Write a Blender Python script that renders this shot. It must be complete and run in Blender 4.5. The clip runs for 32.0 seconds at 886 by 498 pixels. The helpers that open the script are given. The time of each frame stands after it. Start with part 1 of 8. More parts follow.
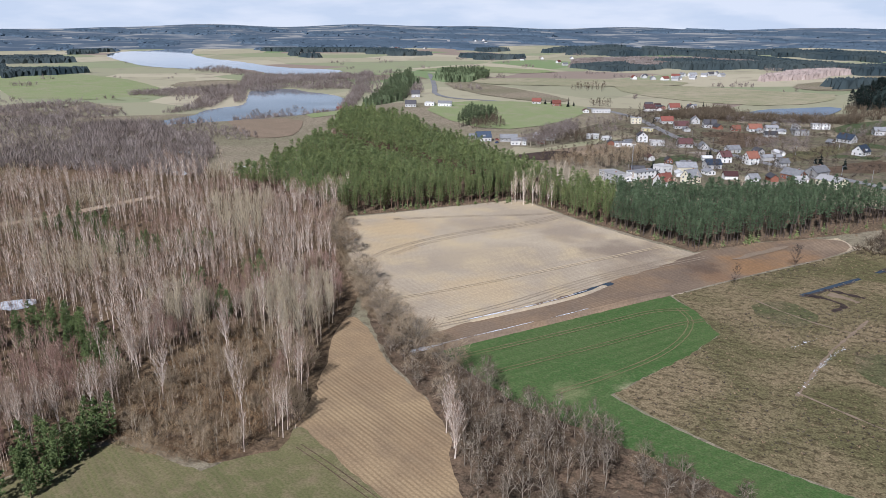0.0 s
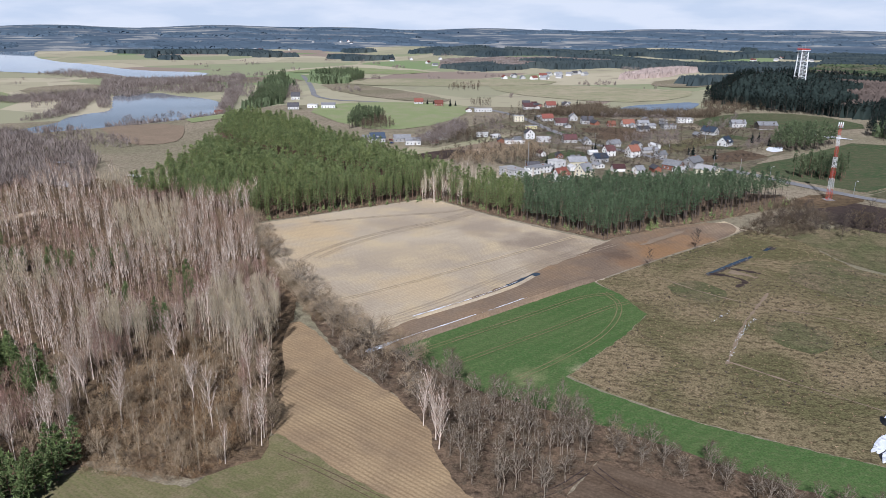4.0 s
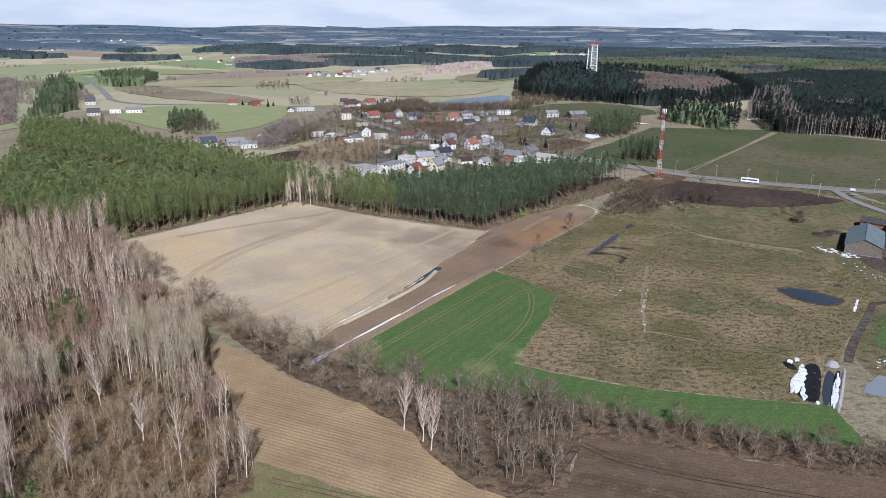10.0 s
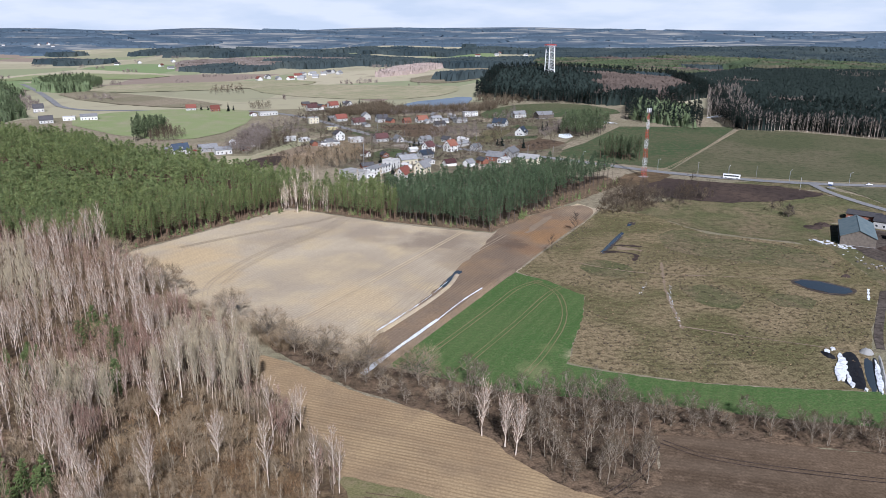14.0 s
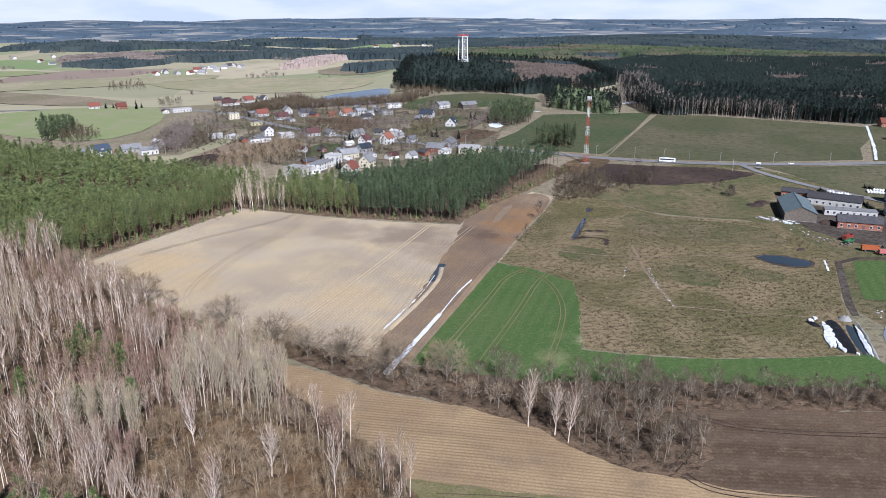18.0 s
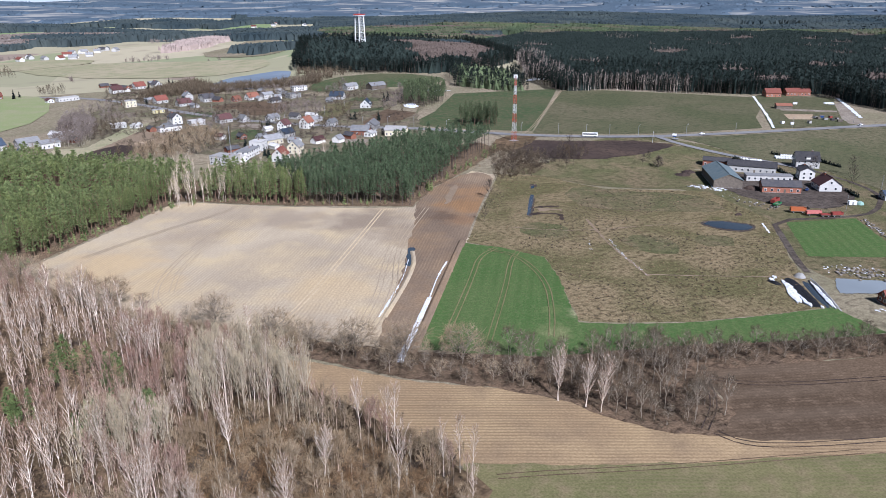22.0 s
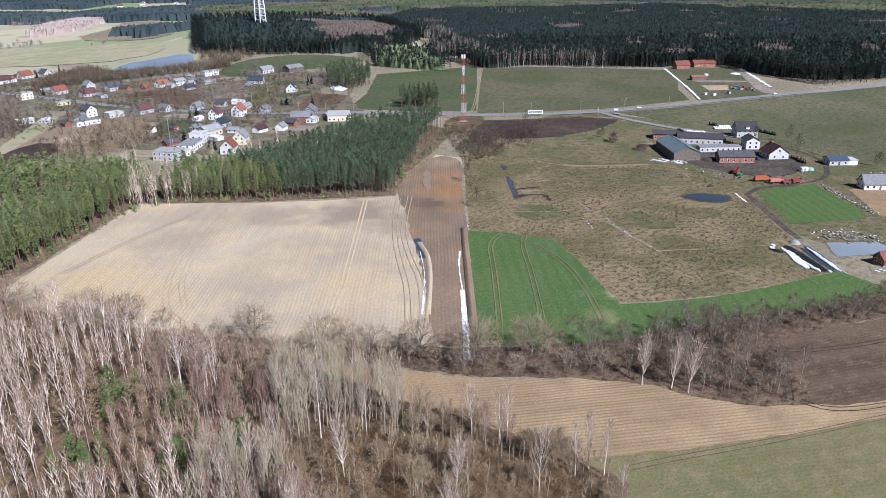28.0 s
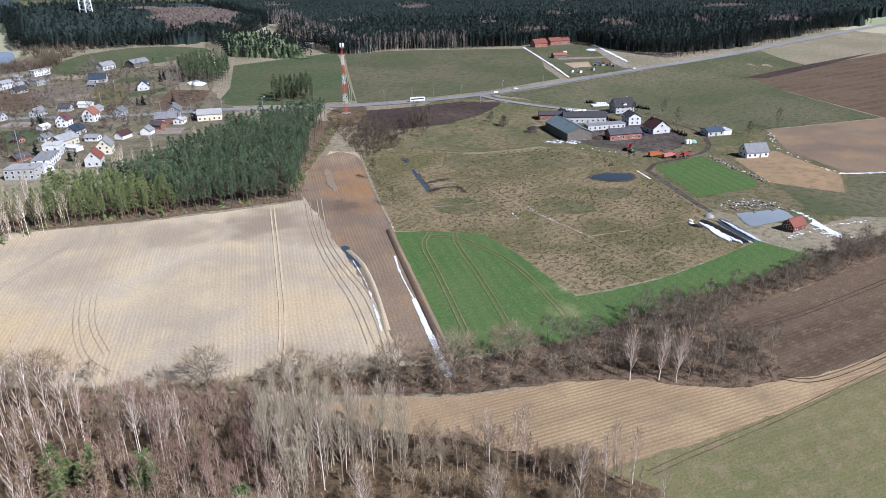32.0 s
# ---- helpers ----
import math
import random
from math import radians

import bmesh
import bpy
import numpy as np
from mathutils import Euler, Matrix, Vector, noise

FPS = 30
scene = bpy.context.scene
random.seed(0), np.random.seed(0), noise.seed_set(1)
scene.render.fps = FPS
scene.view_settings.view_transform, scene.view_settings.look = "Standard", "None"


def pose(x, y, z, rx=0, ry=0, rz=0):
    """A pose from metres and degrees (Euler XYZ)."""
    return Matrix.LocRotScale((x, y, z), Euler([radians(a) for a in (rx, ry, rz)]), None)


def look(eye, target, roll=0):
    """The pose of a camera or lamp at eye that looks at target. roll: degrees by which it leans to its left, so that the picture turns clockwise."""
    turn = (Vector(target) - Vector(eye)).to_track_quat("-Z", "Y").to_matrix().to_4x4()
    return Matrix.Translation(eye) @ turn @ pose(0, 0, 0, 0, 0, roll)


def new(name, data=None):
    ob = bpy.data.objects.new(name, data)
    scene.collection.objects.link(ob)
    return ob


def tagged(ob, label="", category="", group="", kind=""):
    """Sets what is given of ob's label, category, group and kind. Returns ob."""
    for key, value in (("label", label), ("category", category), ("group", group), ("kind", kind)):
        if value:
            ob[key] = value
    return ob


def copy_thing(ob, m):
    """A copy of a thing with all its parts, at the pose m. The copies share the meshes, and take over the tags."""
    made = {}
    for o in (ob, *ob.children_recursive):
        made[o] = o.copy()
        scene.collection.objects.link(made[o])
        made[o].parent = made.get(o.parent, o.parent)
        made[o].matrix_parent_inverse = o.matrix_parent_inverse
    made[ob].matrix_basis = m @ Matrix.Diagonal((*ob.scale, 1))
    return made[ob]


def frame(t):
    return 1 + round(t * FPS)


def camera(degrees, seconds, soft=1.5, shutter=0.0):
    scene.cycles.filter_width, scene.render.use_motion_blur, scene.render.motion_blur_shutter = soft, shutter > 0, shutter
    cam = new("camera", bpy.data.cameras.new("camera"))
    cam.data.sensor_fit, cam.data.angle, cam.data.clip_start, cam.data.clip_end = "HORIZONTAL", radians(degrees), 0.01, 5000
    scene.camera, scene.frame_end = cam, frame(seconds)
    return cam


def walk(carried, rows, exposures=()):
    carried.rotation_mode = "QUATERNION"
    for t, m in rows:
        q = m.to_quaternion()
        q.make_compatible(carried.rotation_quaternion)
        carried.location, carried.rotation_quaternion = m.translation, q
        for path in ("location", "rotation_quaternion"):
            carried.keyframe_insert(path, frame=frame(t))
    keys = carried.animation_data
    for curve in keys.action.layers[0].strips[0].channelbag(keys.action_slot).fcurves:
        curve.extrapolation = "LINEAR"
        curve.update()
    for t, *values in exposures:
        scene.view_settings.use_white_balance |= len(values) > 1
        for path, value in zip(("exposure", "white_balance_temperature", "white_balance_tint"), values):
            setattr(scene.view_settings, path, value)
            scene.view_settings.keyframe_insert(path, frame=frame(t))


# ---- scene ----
cam = camera(62.15, 32.0, soft=0.5)

# seconds, place in metres, heading (clockwise from +y), tilt and lean in degrees
PATH = [
    (0, 101.24, 29.16, 114.32, -30.81, -17.47, 0.24), (0.5, 98.82, 26.32, 114.42, -29.46, -17.44, 0.26),
    (1, 96.27, 23.68, 114.51, -28.27, -17.42, 0.29), (1.5, 93.58, 21.22, 114.60, -27.27, -17.40, 0.31),
    (2, 90.75, 18.95, 114.67, -25.69, -17.37, 0.34), (2.5, 87.80, 16.85, 114.74, -24.29, -17.35, 0.36),
    (3, 84.71, 14.91, 114.81, -22.95, -17.32, 0.38), (3.5, 81.50, 13.13, 114.86, -21.48, -17.33, 0.40),
    (5.5, 67.44, 7.45, 115.04, -17.24, -17.38, 0.46), (6, 63.64, 6.36, 115.08, -16.20, -17.38, 0.47),
    (6.5, 59.73, 5.38, 115.11, -14.92, -17.41, 0.47), (7, 55.72, 4.53, 115.14, -13.36, -17.44, 0.47),
    (7.5, 51.60, 3.78, 115.17, -11.71, -17.45, 0.47), (8, 47.39, 3.13, 115.19, -9.68, -17.47, 0.46),
    (8.5, 43.09, 2.59, 115.22, -7.57, -17.48, 0.45), (9, 38.70, 2.14, 115.24, -5.29, -17.52, 0.44),
    (9.5, 34.22, 1.79, 115.27, -3.95, -17.49, 0.42), (10, 29.66, 1.53, 115.29, -3.62, -17.47, 0.40),
    (10.5, 25.03, 1.35, 115.31, -2.96, -17.45, 0.38), (11, 20.33, 1.26, 115.34, -2.23, -17.43, 0.35),
    (11.5, 15.56, 1.25, 115.37, -1.58, -17.40, 0.33), (12, 10.73, 1.33, 115.40, -1.21, -17.38, 0.30),
    (12.5, 5.84, 1.48, 115.44, -0.70, -17.35, 0.27), (13, 0.90, 1.71, 115.47, -0.07, -17.33, 0.24),
    (13.5, -4.09, 2.02, 115.52, 0.65, -17.33, 0.21), (15.5, -24.38, 4.01, 115.73, 3.81, -17.32, 0.07),
    (16, -29.51, 4.70, 115.80, 4.93, -17.31, 0.03), (16.5, -34.66, 5.47, 115.88, 6.13, -17.47, 0.00),
    (17, -39.81, 6.32, 115.96, 7.53, -17.65, -0.03), (17.5, -44.96, 7.25, 116.05, 8.84, -17.84, -0.06),
    (18, -50.10, 8.26, 116.15, 9.86, -18.02, -0.10), (18.5, -55.23, 9.36, 116.26, 10.36, -18.19, -0.13),
    (19, -60.34, 10.55, 116.38, 11.57, -18.35, -0.15), (19.5, -65.43, 11.82, 116.51, 13.56, -18.55, -0.18),
    (20, -70.48, 13.20, 116.65, 14.98, -18.76, -0.21), (20.5, -75.49, 14.67, 116.79, 15.62, -18.97, -0.23),
    (21, -80.45, 16.24, 116.96, 16.51, -19.19, -0.25), (21.5, -85.35, 17.92, 117.13, 18.10, -19.40, -0.27),
    (22, -90.20, 19.71, 117.31, 19.58, -19.60, -0.29), (22.5, -94.97, 21.62, 117.51, 20.49, -19.81, -0.31),
    (23, -99.67, 23.64, 117.72, 21.44, -20.04, -0.32), (23.5, -104.28, 25.80, 117.95, 22.25, -20.19, -0.34),
    (24, -108.80, 28.08, 118.19, 23.10, -20.35, -0.35), (24.5, -113.21, 30.51, 118.45, 23.98, -20.52, -0.37),
    (26.5, -129.69, 41.73, 119.63, 26.43, -21.02, -0.43), (27, -133.48, 44.96, 119.97, 26.61, -21.16, -0.45),
    (27.5, -137.11, 48.36, 120.32, 26.81, -21.29, -0.47), (28, -140.58, 51.96, 120.69, 29.53, -21.44, -0.50),
    (28.5, -143.88, 55.76, 121.09, 32.43, -21.62, -0.53), (29, -147.00, 59.76, 121.50, 33.61, -21.80, -0.57),
    (29.5, -149.93, 63.99, 121.93, 34.98, -21.97, -0.61), (30, -152.66, 68.44, 122.39, 36.94, -22.16, -0.67),
    (30.5, -155.18, 73.13, 122.86, 38.72, -22.38, -0.73), (31, -157.49, 78.08, 123.35, 40.23, -22.61, -0.80),
    (31.5, -159.57, 83.28, 123.87, 41.51, -22.84, -0.89), (32, -161.41, 88.75, 124.41, 42.45, -23.08, -0.99),
]


def aim(x, y, z, yaw, tilt, lean):
    return pose(x, y, z, 90 + tilt, 0, -yaw) @ pose(0, 0, 0, 0, 0, lean)


walk(cam, [(t, aim(*p)) for t, *p in PATH], exposures=[(0, 0.18, 5600, 14.5), (8, 0.2, 5580, 14.5), (16, 0.3, 5540, 15), (24, 0.5, 5440, 17), (32, 0.54, 5410, 15)])

# ---- world, sun ----
SUN_AZ, SUN_EL = radians(172), radians(41)   # clockwise from +y
world = bpy.data.worlds.new("sky")
scene.world = world
world.use_nodes = True
wn, wl = world.node_tree.nodes, world.node_tree.links
wn.clear()
sky = wn.new("ShaderNodeTexSky")
sky.sky_type, sky.sun_disc = "NISHITA", False
sky.sun_elevation, sky.sun_rotation = SUN_EL, SUN_AZ
sky.air_density, sky.dust_density, sky.altitude = 1.0, 0.3, 100
tc = wn.new("ShaderNodeTexCoord")
mp = wn.new("ShaderNodeMapping")
mp.inputs["Scale"].default_value = (1.0, 1.0, 5.0)
cn = wn.new("ShaderNodeTexNoise")
cn.inputs["Scale"].default_value, cn.inputs["Detail"].default_value = 3.2, 8
cr = wn.new("ShaderNodeValToRGB")
cr.color_ramp.elements[0].position, cr.color_ramp.elements[1].position = 0.64, 0.86
sp = wn.new("ShaderNodeSeparateXYZ")
hz = wn.new("ShaderNodeMapRange")
hz.inputs["From Min"].default_value, hz.inputs["From Max"].default_value = 0.05, 0.15
hz.inputs["To Min"].default_value, hz.inputs["To Max"].default_value = 1.0, 0.0
wl.new(tc.outputs["Generated"], sp.inputs[0])
wl.new(sp.outputs["Z"], hz.inputs["Value"])
mx = wn.new("ShaderNodeMath")
mx.operation = "MAXIMUM"
cm = wn.new("ShaderNodeMix")
cm.data_type = "RGBA"
cb = wn.new("ShaderNodeMix")
cb.data_type = "RGBA"
cb.inputs["A"].default_value, cb.inputs["B"].default_value = (18.4, 20.1, 21.8, 1), (22.6, 23.2, 23.6, 1)
cn2 = wn.new("ShaderNodeTexNoise")
cn2.inputs["Scale"].default_value, cn2.inputs["Detail"].default_value = 7.0, 7
cr2 = wn.new("ShaderNodeMapRange")
cr2.inputs["From Min"].default_value, cr2.inputs["From Max"].default_value = 0.42, 0.6
wl.new(mp.outputs[0], cn2.inputs["Vector"])
wl.new(cn2.outputs["Fac"], cr2.inputs["Value"])
wl.new(cr2.outputs[0], cb.inputs["Factor"])
wl.new(cb.outputs["Result"], cm.inputs["B"])
bg = wn.new("ShaderNodeBackground")
bg.inputs["Strength"].default_value = 0.03
wo = wn.new("ShaderNodeOutputWorld")
wl.new(tc.outputs["Generated"], mp.inputs["Vector"])
wl.new(mp.outputs[0], cn.inputs["Vector"])
wl.new(cn.outputs["Fac"], cr.inputs["Fac"])
wl.new(cr.outputs["Color"], mx.inputs[0])
wl.new(hz.outputs[0], mx.inputs[1])
wl.new(mx.outputs[0], cm.inputs["Factor"])
wl.new(sky.outputs[0], cm.inputs["A"])
wl.new(cm.outputs["Result"], bg.inputs["Color"])
wl.new(bg.outputs[0], wo.inputs[0])

sun = new("sun", bpy.data.lights.new("sun", "SUN"))
sun.data.energy, sun.data.angle, sun.data.color = 5.2, radians(0.6), (1.0, 0.955, 0.9)
sun.matrix_world = look((math.sin(SUN_AZ) * 100, math.cos(SUN_AZ) * 100, math.tan(SUN_EL) * 100), (0, 0, 0))


# ---- materials ----


def shade(name, rough=0.9, spec=0.2):
    m = bpy.data.materials.new(name)
    m.use_nodes = True
    b = m.node_tree.nodes["Principled BSDF"]
    b.inputs["Roughness"].default_value = rough
    b.inputs["Specular IOR Level"].default_value = spec
    return m, m.node_tree.nodes, m.node_tree.links, b


def noise_fac(n, l, src, scale, detail=4, lo=0.35, hi=0.65, dist=0.0):
    t = n.new("ShaderNodeTexNoise")
    t.inputs["Scale"].default_value, t.inputs["Detail"].default_value = scale, detail
    t.inputs["Distortion"].default_value = dist
    l.new(src, t.inputs["Vector"])
    r = n.new("ShaderNodeMapRange")
    r.inputs["From Min"].default_value, r.inputs["From Max"].default_value = lo, hi
    l.new(t.outputs["Fac"], r.inputs["Value"])
    return r.outputs[0]


def blend(n, l, fac, a, b, mode="MIX"):
    m = n.new("ShaderNodeMix")
    m.data_type, m.blend_type = "RGBA", mode
    for key, v in (("Factor", fac), ("A", a), ("B", b)):
        if hasattr(v, "links"):
            l.new(v, m.inputs[key])
        else:
            m.inputs[key].default_value = v if key == "Factor" else (*v, 1)
    return m.outputs["Result"]


def rows_fac(n, l, src, angle, period, wobble=0.3, sharp=0.5):
    """Lines along the heading angle (degrees, from +x), period metres apart."""
    nz = n.new("ShaderNodeTexNoise")
    nz.inputs["Scale"].default_value, nz.inputs["Detail"].default_value = 0.03, 3
    l.new(src, nz.inputs["Vector"])
    d = n.new("ShaderNodeVectorMath")
    d.operation = "DOT_PRODUCT"
    d.inputs[1].default_value = (-math.sin(radians(angle)), math.cos(radians(angle)), 0)
    l.new(src, d.inputs[0])
    w = n.new("ShaderNodeMath")
    w.operation = "MULTIPLY_ADD"
    w.inputs[1].default_value = wobble * 6
    l.new(nz.outputs["Fac"], w.inputs[0])
    l.new(d.outputs["Value"], w.inputs[2])
    s = n.new("ShaderNodeMath")
    s.operation = "MULTIPLY"
    s.inputs[1].default_value = 2 * math.pi / period
    l.new(w.outputs[0], s.inputs[0])
    c = n.new("ShaderNodeMath")
    c.operation = "SINE"
    l.new(s.outputs[0], c.inputs[0])
    r = n.new("ShaderNodeMapRange")
    r.inputs["From Min"].default_value, r.inputs["From Max"].default_value = -sharp, 1.0
    l.new(c.outputs[0], r.inputs["Value"])
    return r.outputs[0]


def tone_patch_fac(n, l, pos, x, y, radius, strength):
    """A soft-edged patch of another tone with an uneven outline."""
    nz = n.new("ShaderNodeTexNoise")
    nz.inputs["Scale"].default_value, nz.inputs["Detail"].default_value = 1.6 / radius, 6
    l.new(pos, nz.inputs["Vector"])
    d = n.new("ShaderNodeVectorMath")
    d.operation = "DISTANCE"
    d.inputs[1].default_value = (x, y, 0)
    l.new(pos, d.inputs[0])
    w = n.new("ShaderNodeMath")
    w.operation = "MULTIPLY_ADD"
    w.inputs[1].default_value = radius * 1.8
    l.new(nz.outputs["Fac"], w.inputs[0])
    l.new(d.outputs["Value"], w.inputs[2])
    r = n.new("ShaderNodeMapRange")
    r.interpolation_type = "SMOOTHSTEP"
    r.inputs["From Min"].default_value, r.inputs["From Max"].default_value = radius * 1.2, radius * 2.1
    r.inputs["To Min"].default_value, r.inputs["To Max"].default_value = strength, 0.0
    l.new(w.outputs[0], r.inputs["Value"])
    return r.outputs[0]


def soil(name, a, b, c, big=0.012, small=0.6, rough=0.95, bump=0.3, rows=None, fine=2.5, grain=0.5, tone_patches=()):
    """Ground: two tones in large patches, a third in small ones, fine grain, stains (x, y, radius, strength, tone) and worked lines (angle, period, strength, tone)."""
    m, n, l, p = shade(name, rough, 0.02)
    pos = n.new("ShaderNodeNewGeometry").outputs["Position"]
    col = blend(n, l, noise_fac(n, l, pos, big, 5, 0.38, 0.62, 0.6), a, b)
    f = noise_fac(n, l, pos, small, 5, 0.46, 0.72)
    col = blend(n, l, f, col, c)
    for sx, sy, sr, strength, tone in tone_patches:
        col = blend(n, l, tone_patch_fac(n, l, pos, sx, sy, sr, strength), col, tone)
    g = noise_fac(n, l, pos, fine, 3, 0.3, 0.7)
    dark = blend(n, l, grain, (1, 1, 1), (0.35, 0.33, 0.3))
    light = blend(n, l, grain, (1, 1, 1), (1.35, 1.35, 1.35))
    col = blend(n, l, 1.0, col, blend(n, l, g, dark, light), "MULTIPLY")
    for angle, period, strength, tone in rows or ():
        rf = rows_fac(n, l, pos, angle, period)
        k = n.new("ShaderNodeMath")
        k.operation = "MULTIPLY"
        l.new(rf, k.inputs[0])
        patch = noise_fac(n, l, pos, 0.02, 4, 0.3, 0.6)
        k2 = n.new("ShaderNodeMath")
        k2.operation = "MULTIPLY"
        k2.inputs[1].default_value = strength
        l.new(patch, k2.inputs[0])
        l.new(k2.outputs[0], k.inputs[1])
        col = blend(n, l, k.outputs[0], col, tone)
    l.new(col, p.inputs["Base Color"])
    bp = n.new("ShaderNodeBump")
    bp.inputs["Strength"].default_value, bp.inputs["Distance"].default_value = bump, 0.5
    l.new(f, bp.inputs["Height"])
    l.new(bp.outputs[0], p.inputs["Normal"])
    return m


def varied(name, a, b, rough=0.85, scale=1.2, spec=0.08, objects=True, island=False, metallic=0.0, patch=None, spread_=(0.65, 1.3)):
    """A plain thing's stuff, two tones by grain and from object to object (or piece to piece)."""
    m, n, l, p = shade(name, rough, spec)
    p.inputs["Metallic"].default_value = metallic
    pos = n.new("ShaderNodeNewGeometry")
    f = noise_fac(n, l, pos.outputs["Position"], scale, 4, 0.3, 0.7)
    col = blend(n, l, f, a, b)
    if patch:
        q = noise_fac(n, l, pos.outputs["Position"], 0.07, 3, 0.35, 0.65)
        col = blend(n, l, q, col, blend(n, l, 1.0, col, patch, "MULTIPLY"))
    if objects or island:
        src = pos.outputs["Random Per Island"] if island else n.new("ShaderNodeObjectInfo").outputs["Random"]
        r = n.new("ShaderNodeMapRange")
        r.inputs["To Min"].default_value, r.inputs["To Max"].default_value = spread_
        l.new(src, r.inputs["Value"])
        col = blend(n, l, 1.0, col, r.outputs[0], "MULTIPLY")
    l.new(col, p.inputs["Base Color"])
    return m


def water(name, tone, rough=0.04, ripple=0.05, scale=0.25):
    m, n, l, p = shade(name, rough, 0.5)
    pos = n.new("ShaderNodeNewGeometry").outputs["Position"]
    col = blend(n, l, noise_fac(n, l, pos, 0.01, 4), tone, tuple(v * 0.6 for v in tone))
    l.new(col, p.inputs["Base Color"])
    p.inputs["IOR"].default_value = 1.33
    b = n.new("ShaderNodeBump")
    b.inputs["Strength"].default_value, b.inputs["Distance"].default_value = ripple, 0.3
    t = n.new("ShaderNodeTexNoise")
    t.inputs["Scale"].default_value = scale
    l.new(pos, t.inputs["Vector"])
    l.new(t.outputs["Fac"], b.inputs["Height"])
    l.new(b.outputs[0], p.inputs["Normal"])
    return m


M_DRY = soil("dry_grass", (0.31, 0.26, 0.185), (0.235, 0.213, 0.138), (0.17, 0.142, 0.10), 0.012, 0.35, bump=0.6, fine=1.6, grain=0.55)
M_HEDGELITTER = soil("hedge_litter", (0.18, 0.126, 0.083), (0.13, 0.094, 0.065), (0.08, 0.058, 0.042), 0.05, 0.4, bump=0.8, fine=1.5, grain=0.6)
M_FALLOW = soil("fallow_meadow", (0.255, 0.20, 0.118), (0.14, 0.128, 0.062), (0.108, 0.086, 0.048), 0.03, 0.4, bump=0.8, fine=1.5, grain=0.8)
M_PALEGRASS = soil("pale_winter_pasture", (0.31, 0.29, 0.18), (0.38, 0.33, 0.225), (0.26, 0.26, 0.15), 0.01, 0.06, bump=0.2, fine=0.8, grain=0.3)
M_MEADOW = soil("rough_green_grass", (0.118, 0.12, 0.058), (0.195, 0.155, 0.095), (0.09, 0.088, 0.045), 0.04, 0.3, bump=0.7, fine=1.5, grain=0.75)
# Ochre patches are soil; the dark ones paint cloud shade near the forest.
M_TAN = soil("pale_tilled_soil", (0.49, 0.408, 0.293), (0.388, 0.32, 0.234), (0.53, 0.424, 0.267), 0.012, 0.05, bump=0.15, rows=[(61, 1.5, 0.3, (0.225, 0.175, 0.12)), (61, 6.0, 0.13, (0.27, 0.21, 0.15))], fine=1.2, grain=0.32,
             tone_patches=[(-128, 362, 26, 0.9, (0.53, 0.40, 0.235)), (-108, 330, 20, 0.7, (0.52, 0.395, 0.23)), (-40, 300, 26, 0.7, (0.51, 0.39, 0.235)), (-60, 340, 22, 0.5, (0.50, 0.40, 0.26)), (-2, 386, 24, 0.75, (0.235, 0.185, 0.14)), (-40, 404, 22, 0.55, (0.27, 0.215, 0.165)), (10, 356, 20, 0.6, (0.25, 0.195, 0.145)), (-92, 392, 20, 0.45, (0.30, 0.24, 0.18))])
M_BROWN = soil("brown_tilled_soil", (0.235, 0.175, 0.122), (0.185, 0.138, 0.10), (0.29, 0.195, 0.115), 0.03, 0.045, bump=0.3, rows=[(61, 1.5, 0.5, (0.125, 0.09, 0.064)), (61, 6.0, 0.18, (0.15, 0.108, 0.078))], fine=1.2, grain=0.4,
               tone_patches=[(58, 396, 20, 0.75, (0.31, 0.175, 0.08)), (46, 370, 13, 0.55, (0.27, 0.155, 0.08)), (72, 422, 18, 0.6, (0.31, 0.18, 0.09)), (38, 380, 10, 0.7, (0.12, 0.085, 0.062)), (8, 310, 18, 0.4, (0.27, 0.205, 0.145)), (84, 448, 12, 0.6, (0.33, 0.245, 0.165))])
M_STUBBLE = soil("stubble_field", (0.385, 0.28, 0.16), (0.30, 0.212, 0.125), (0.27, 0.195, 0.12), 0.025, 0.09, bump=0.12, rows=[(-20.5, 1.4, 0.66, (0.155, 0.107, 0.062)), (-20.5, 4.7, 0.12, (0.45, 0.345, 0.205))], fine=1.5, grain=0.35)
M_PLOUGH = soil("ploughed_loam", (0.135, 0.096, 0.064), (0.106, 0.075, 0.05), (0.165, 0.118, 0.08), 0.02, 0.25, bump=0.3, rows=[(-14, 1.6, 0.4, (0.066, 0.047, 0.034)), (-14, 13.0, 0.35, (0.16, 0.12, 0.085))], fine=1.4, grain=0.5)
M_DARKSOIL = soil("dark_wet_soil", (0.055, 0.042, 0.038), (0.085, 0.062, 0.05), (0.035, 0.028, 0.026), 0.02, 0.3, bump=0.5, rows=[(-20, 3.0, 0.4, (0.11, 0.08, 0.06))], fine=1.4, grain=0.4)
M_CROP = soil("green_winter_crop", (0.072, 0.132, 0.041), (0.092, 0.14, 0.049), (0.124, 0.158, 0.067), 0.03, 0.6, bump=0.2, rows=[(62, 1.3, 0.35, (0.10, 0.13, 0.048)), (62, 5.2, 0.3, (0.045, 0.09, 0.026))], fine=1.8, grain=0.55, tone_patches=[(46, 243, 6.5, 0.95, (0.33, 0.31, 0.18)), (51, 258, 4.5, 0.85, (0.32, 0.30, 0.17)), (28, 231, 7, 0.65, (0.25, 0.25, 0.125)), (2, 226, 7, 0.5, (0.19, 0.2, 0.095)), (36, 250, 5, 0.4, (0.17, 0.2, 0.085))])
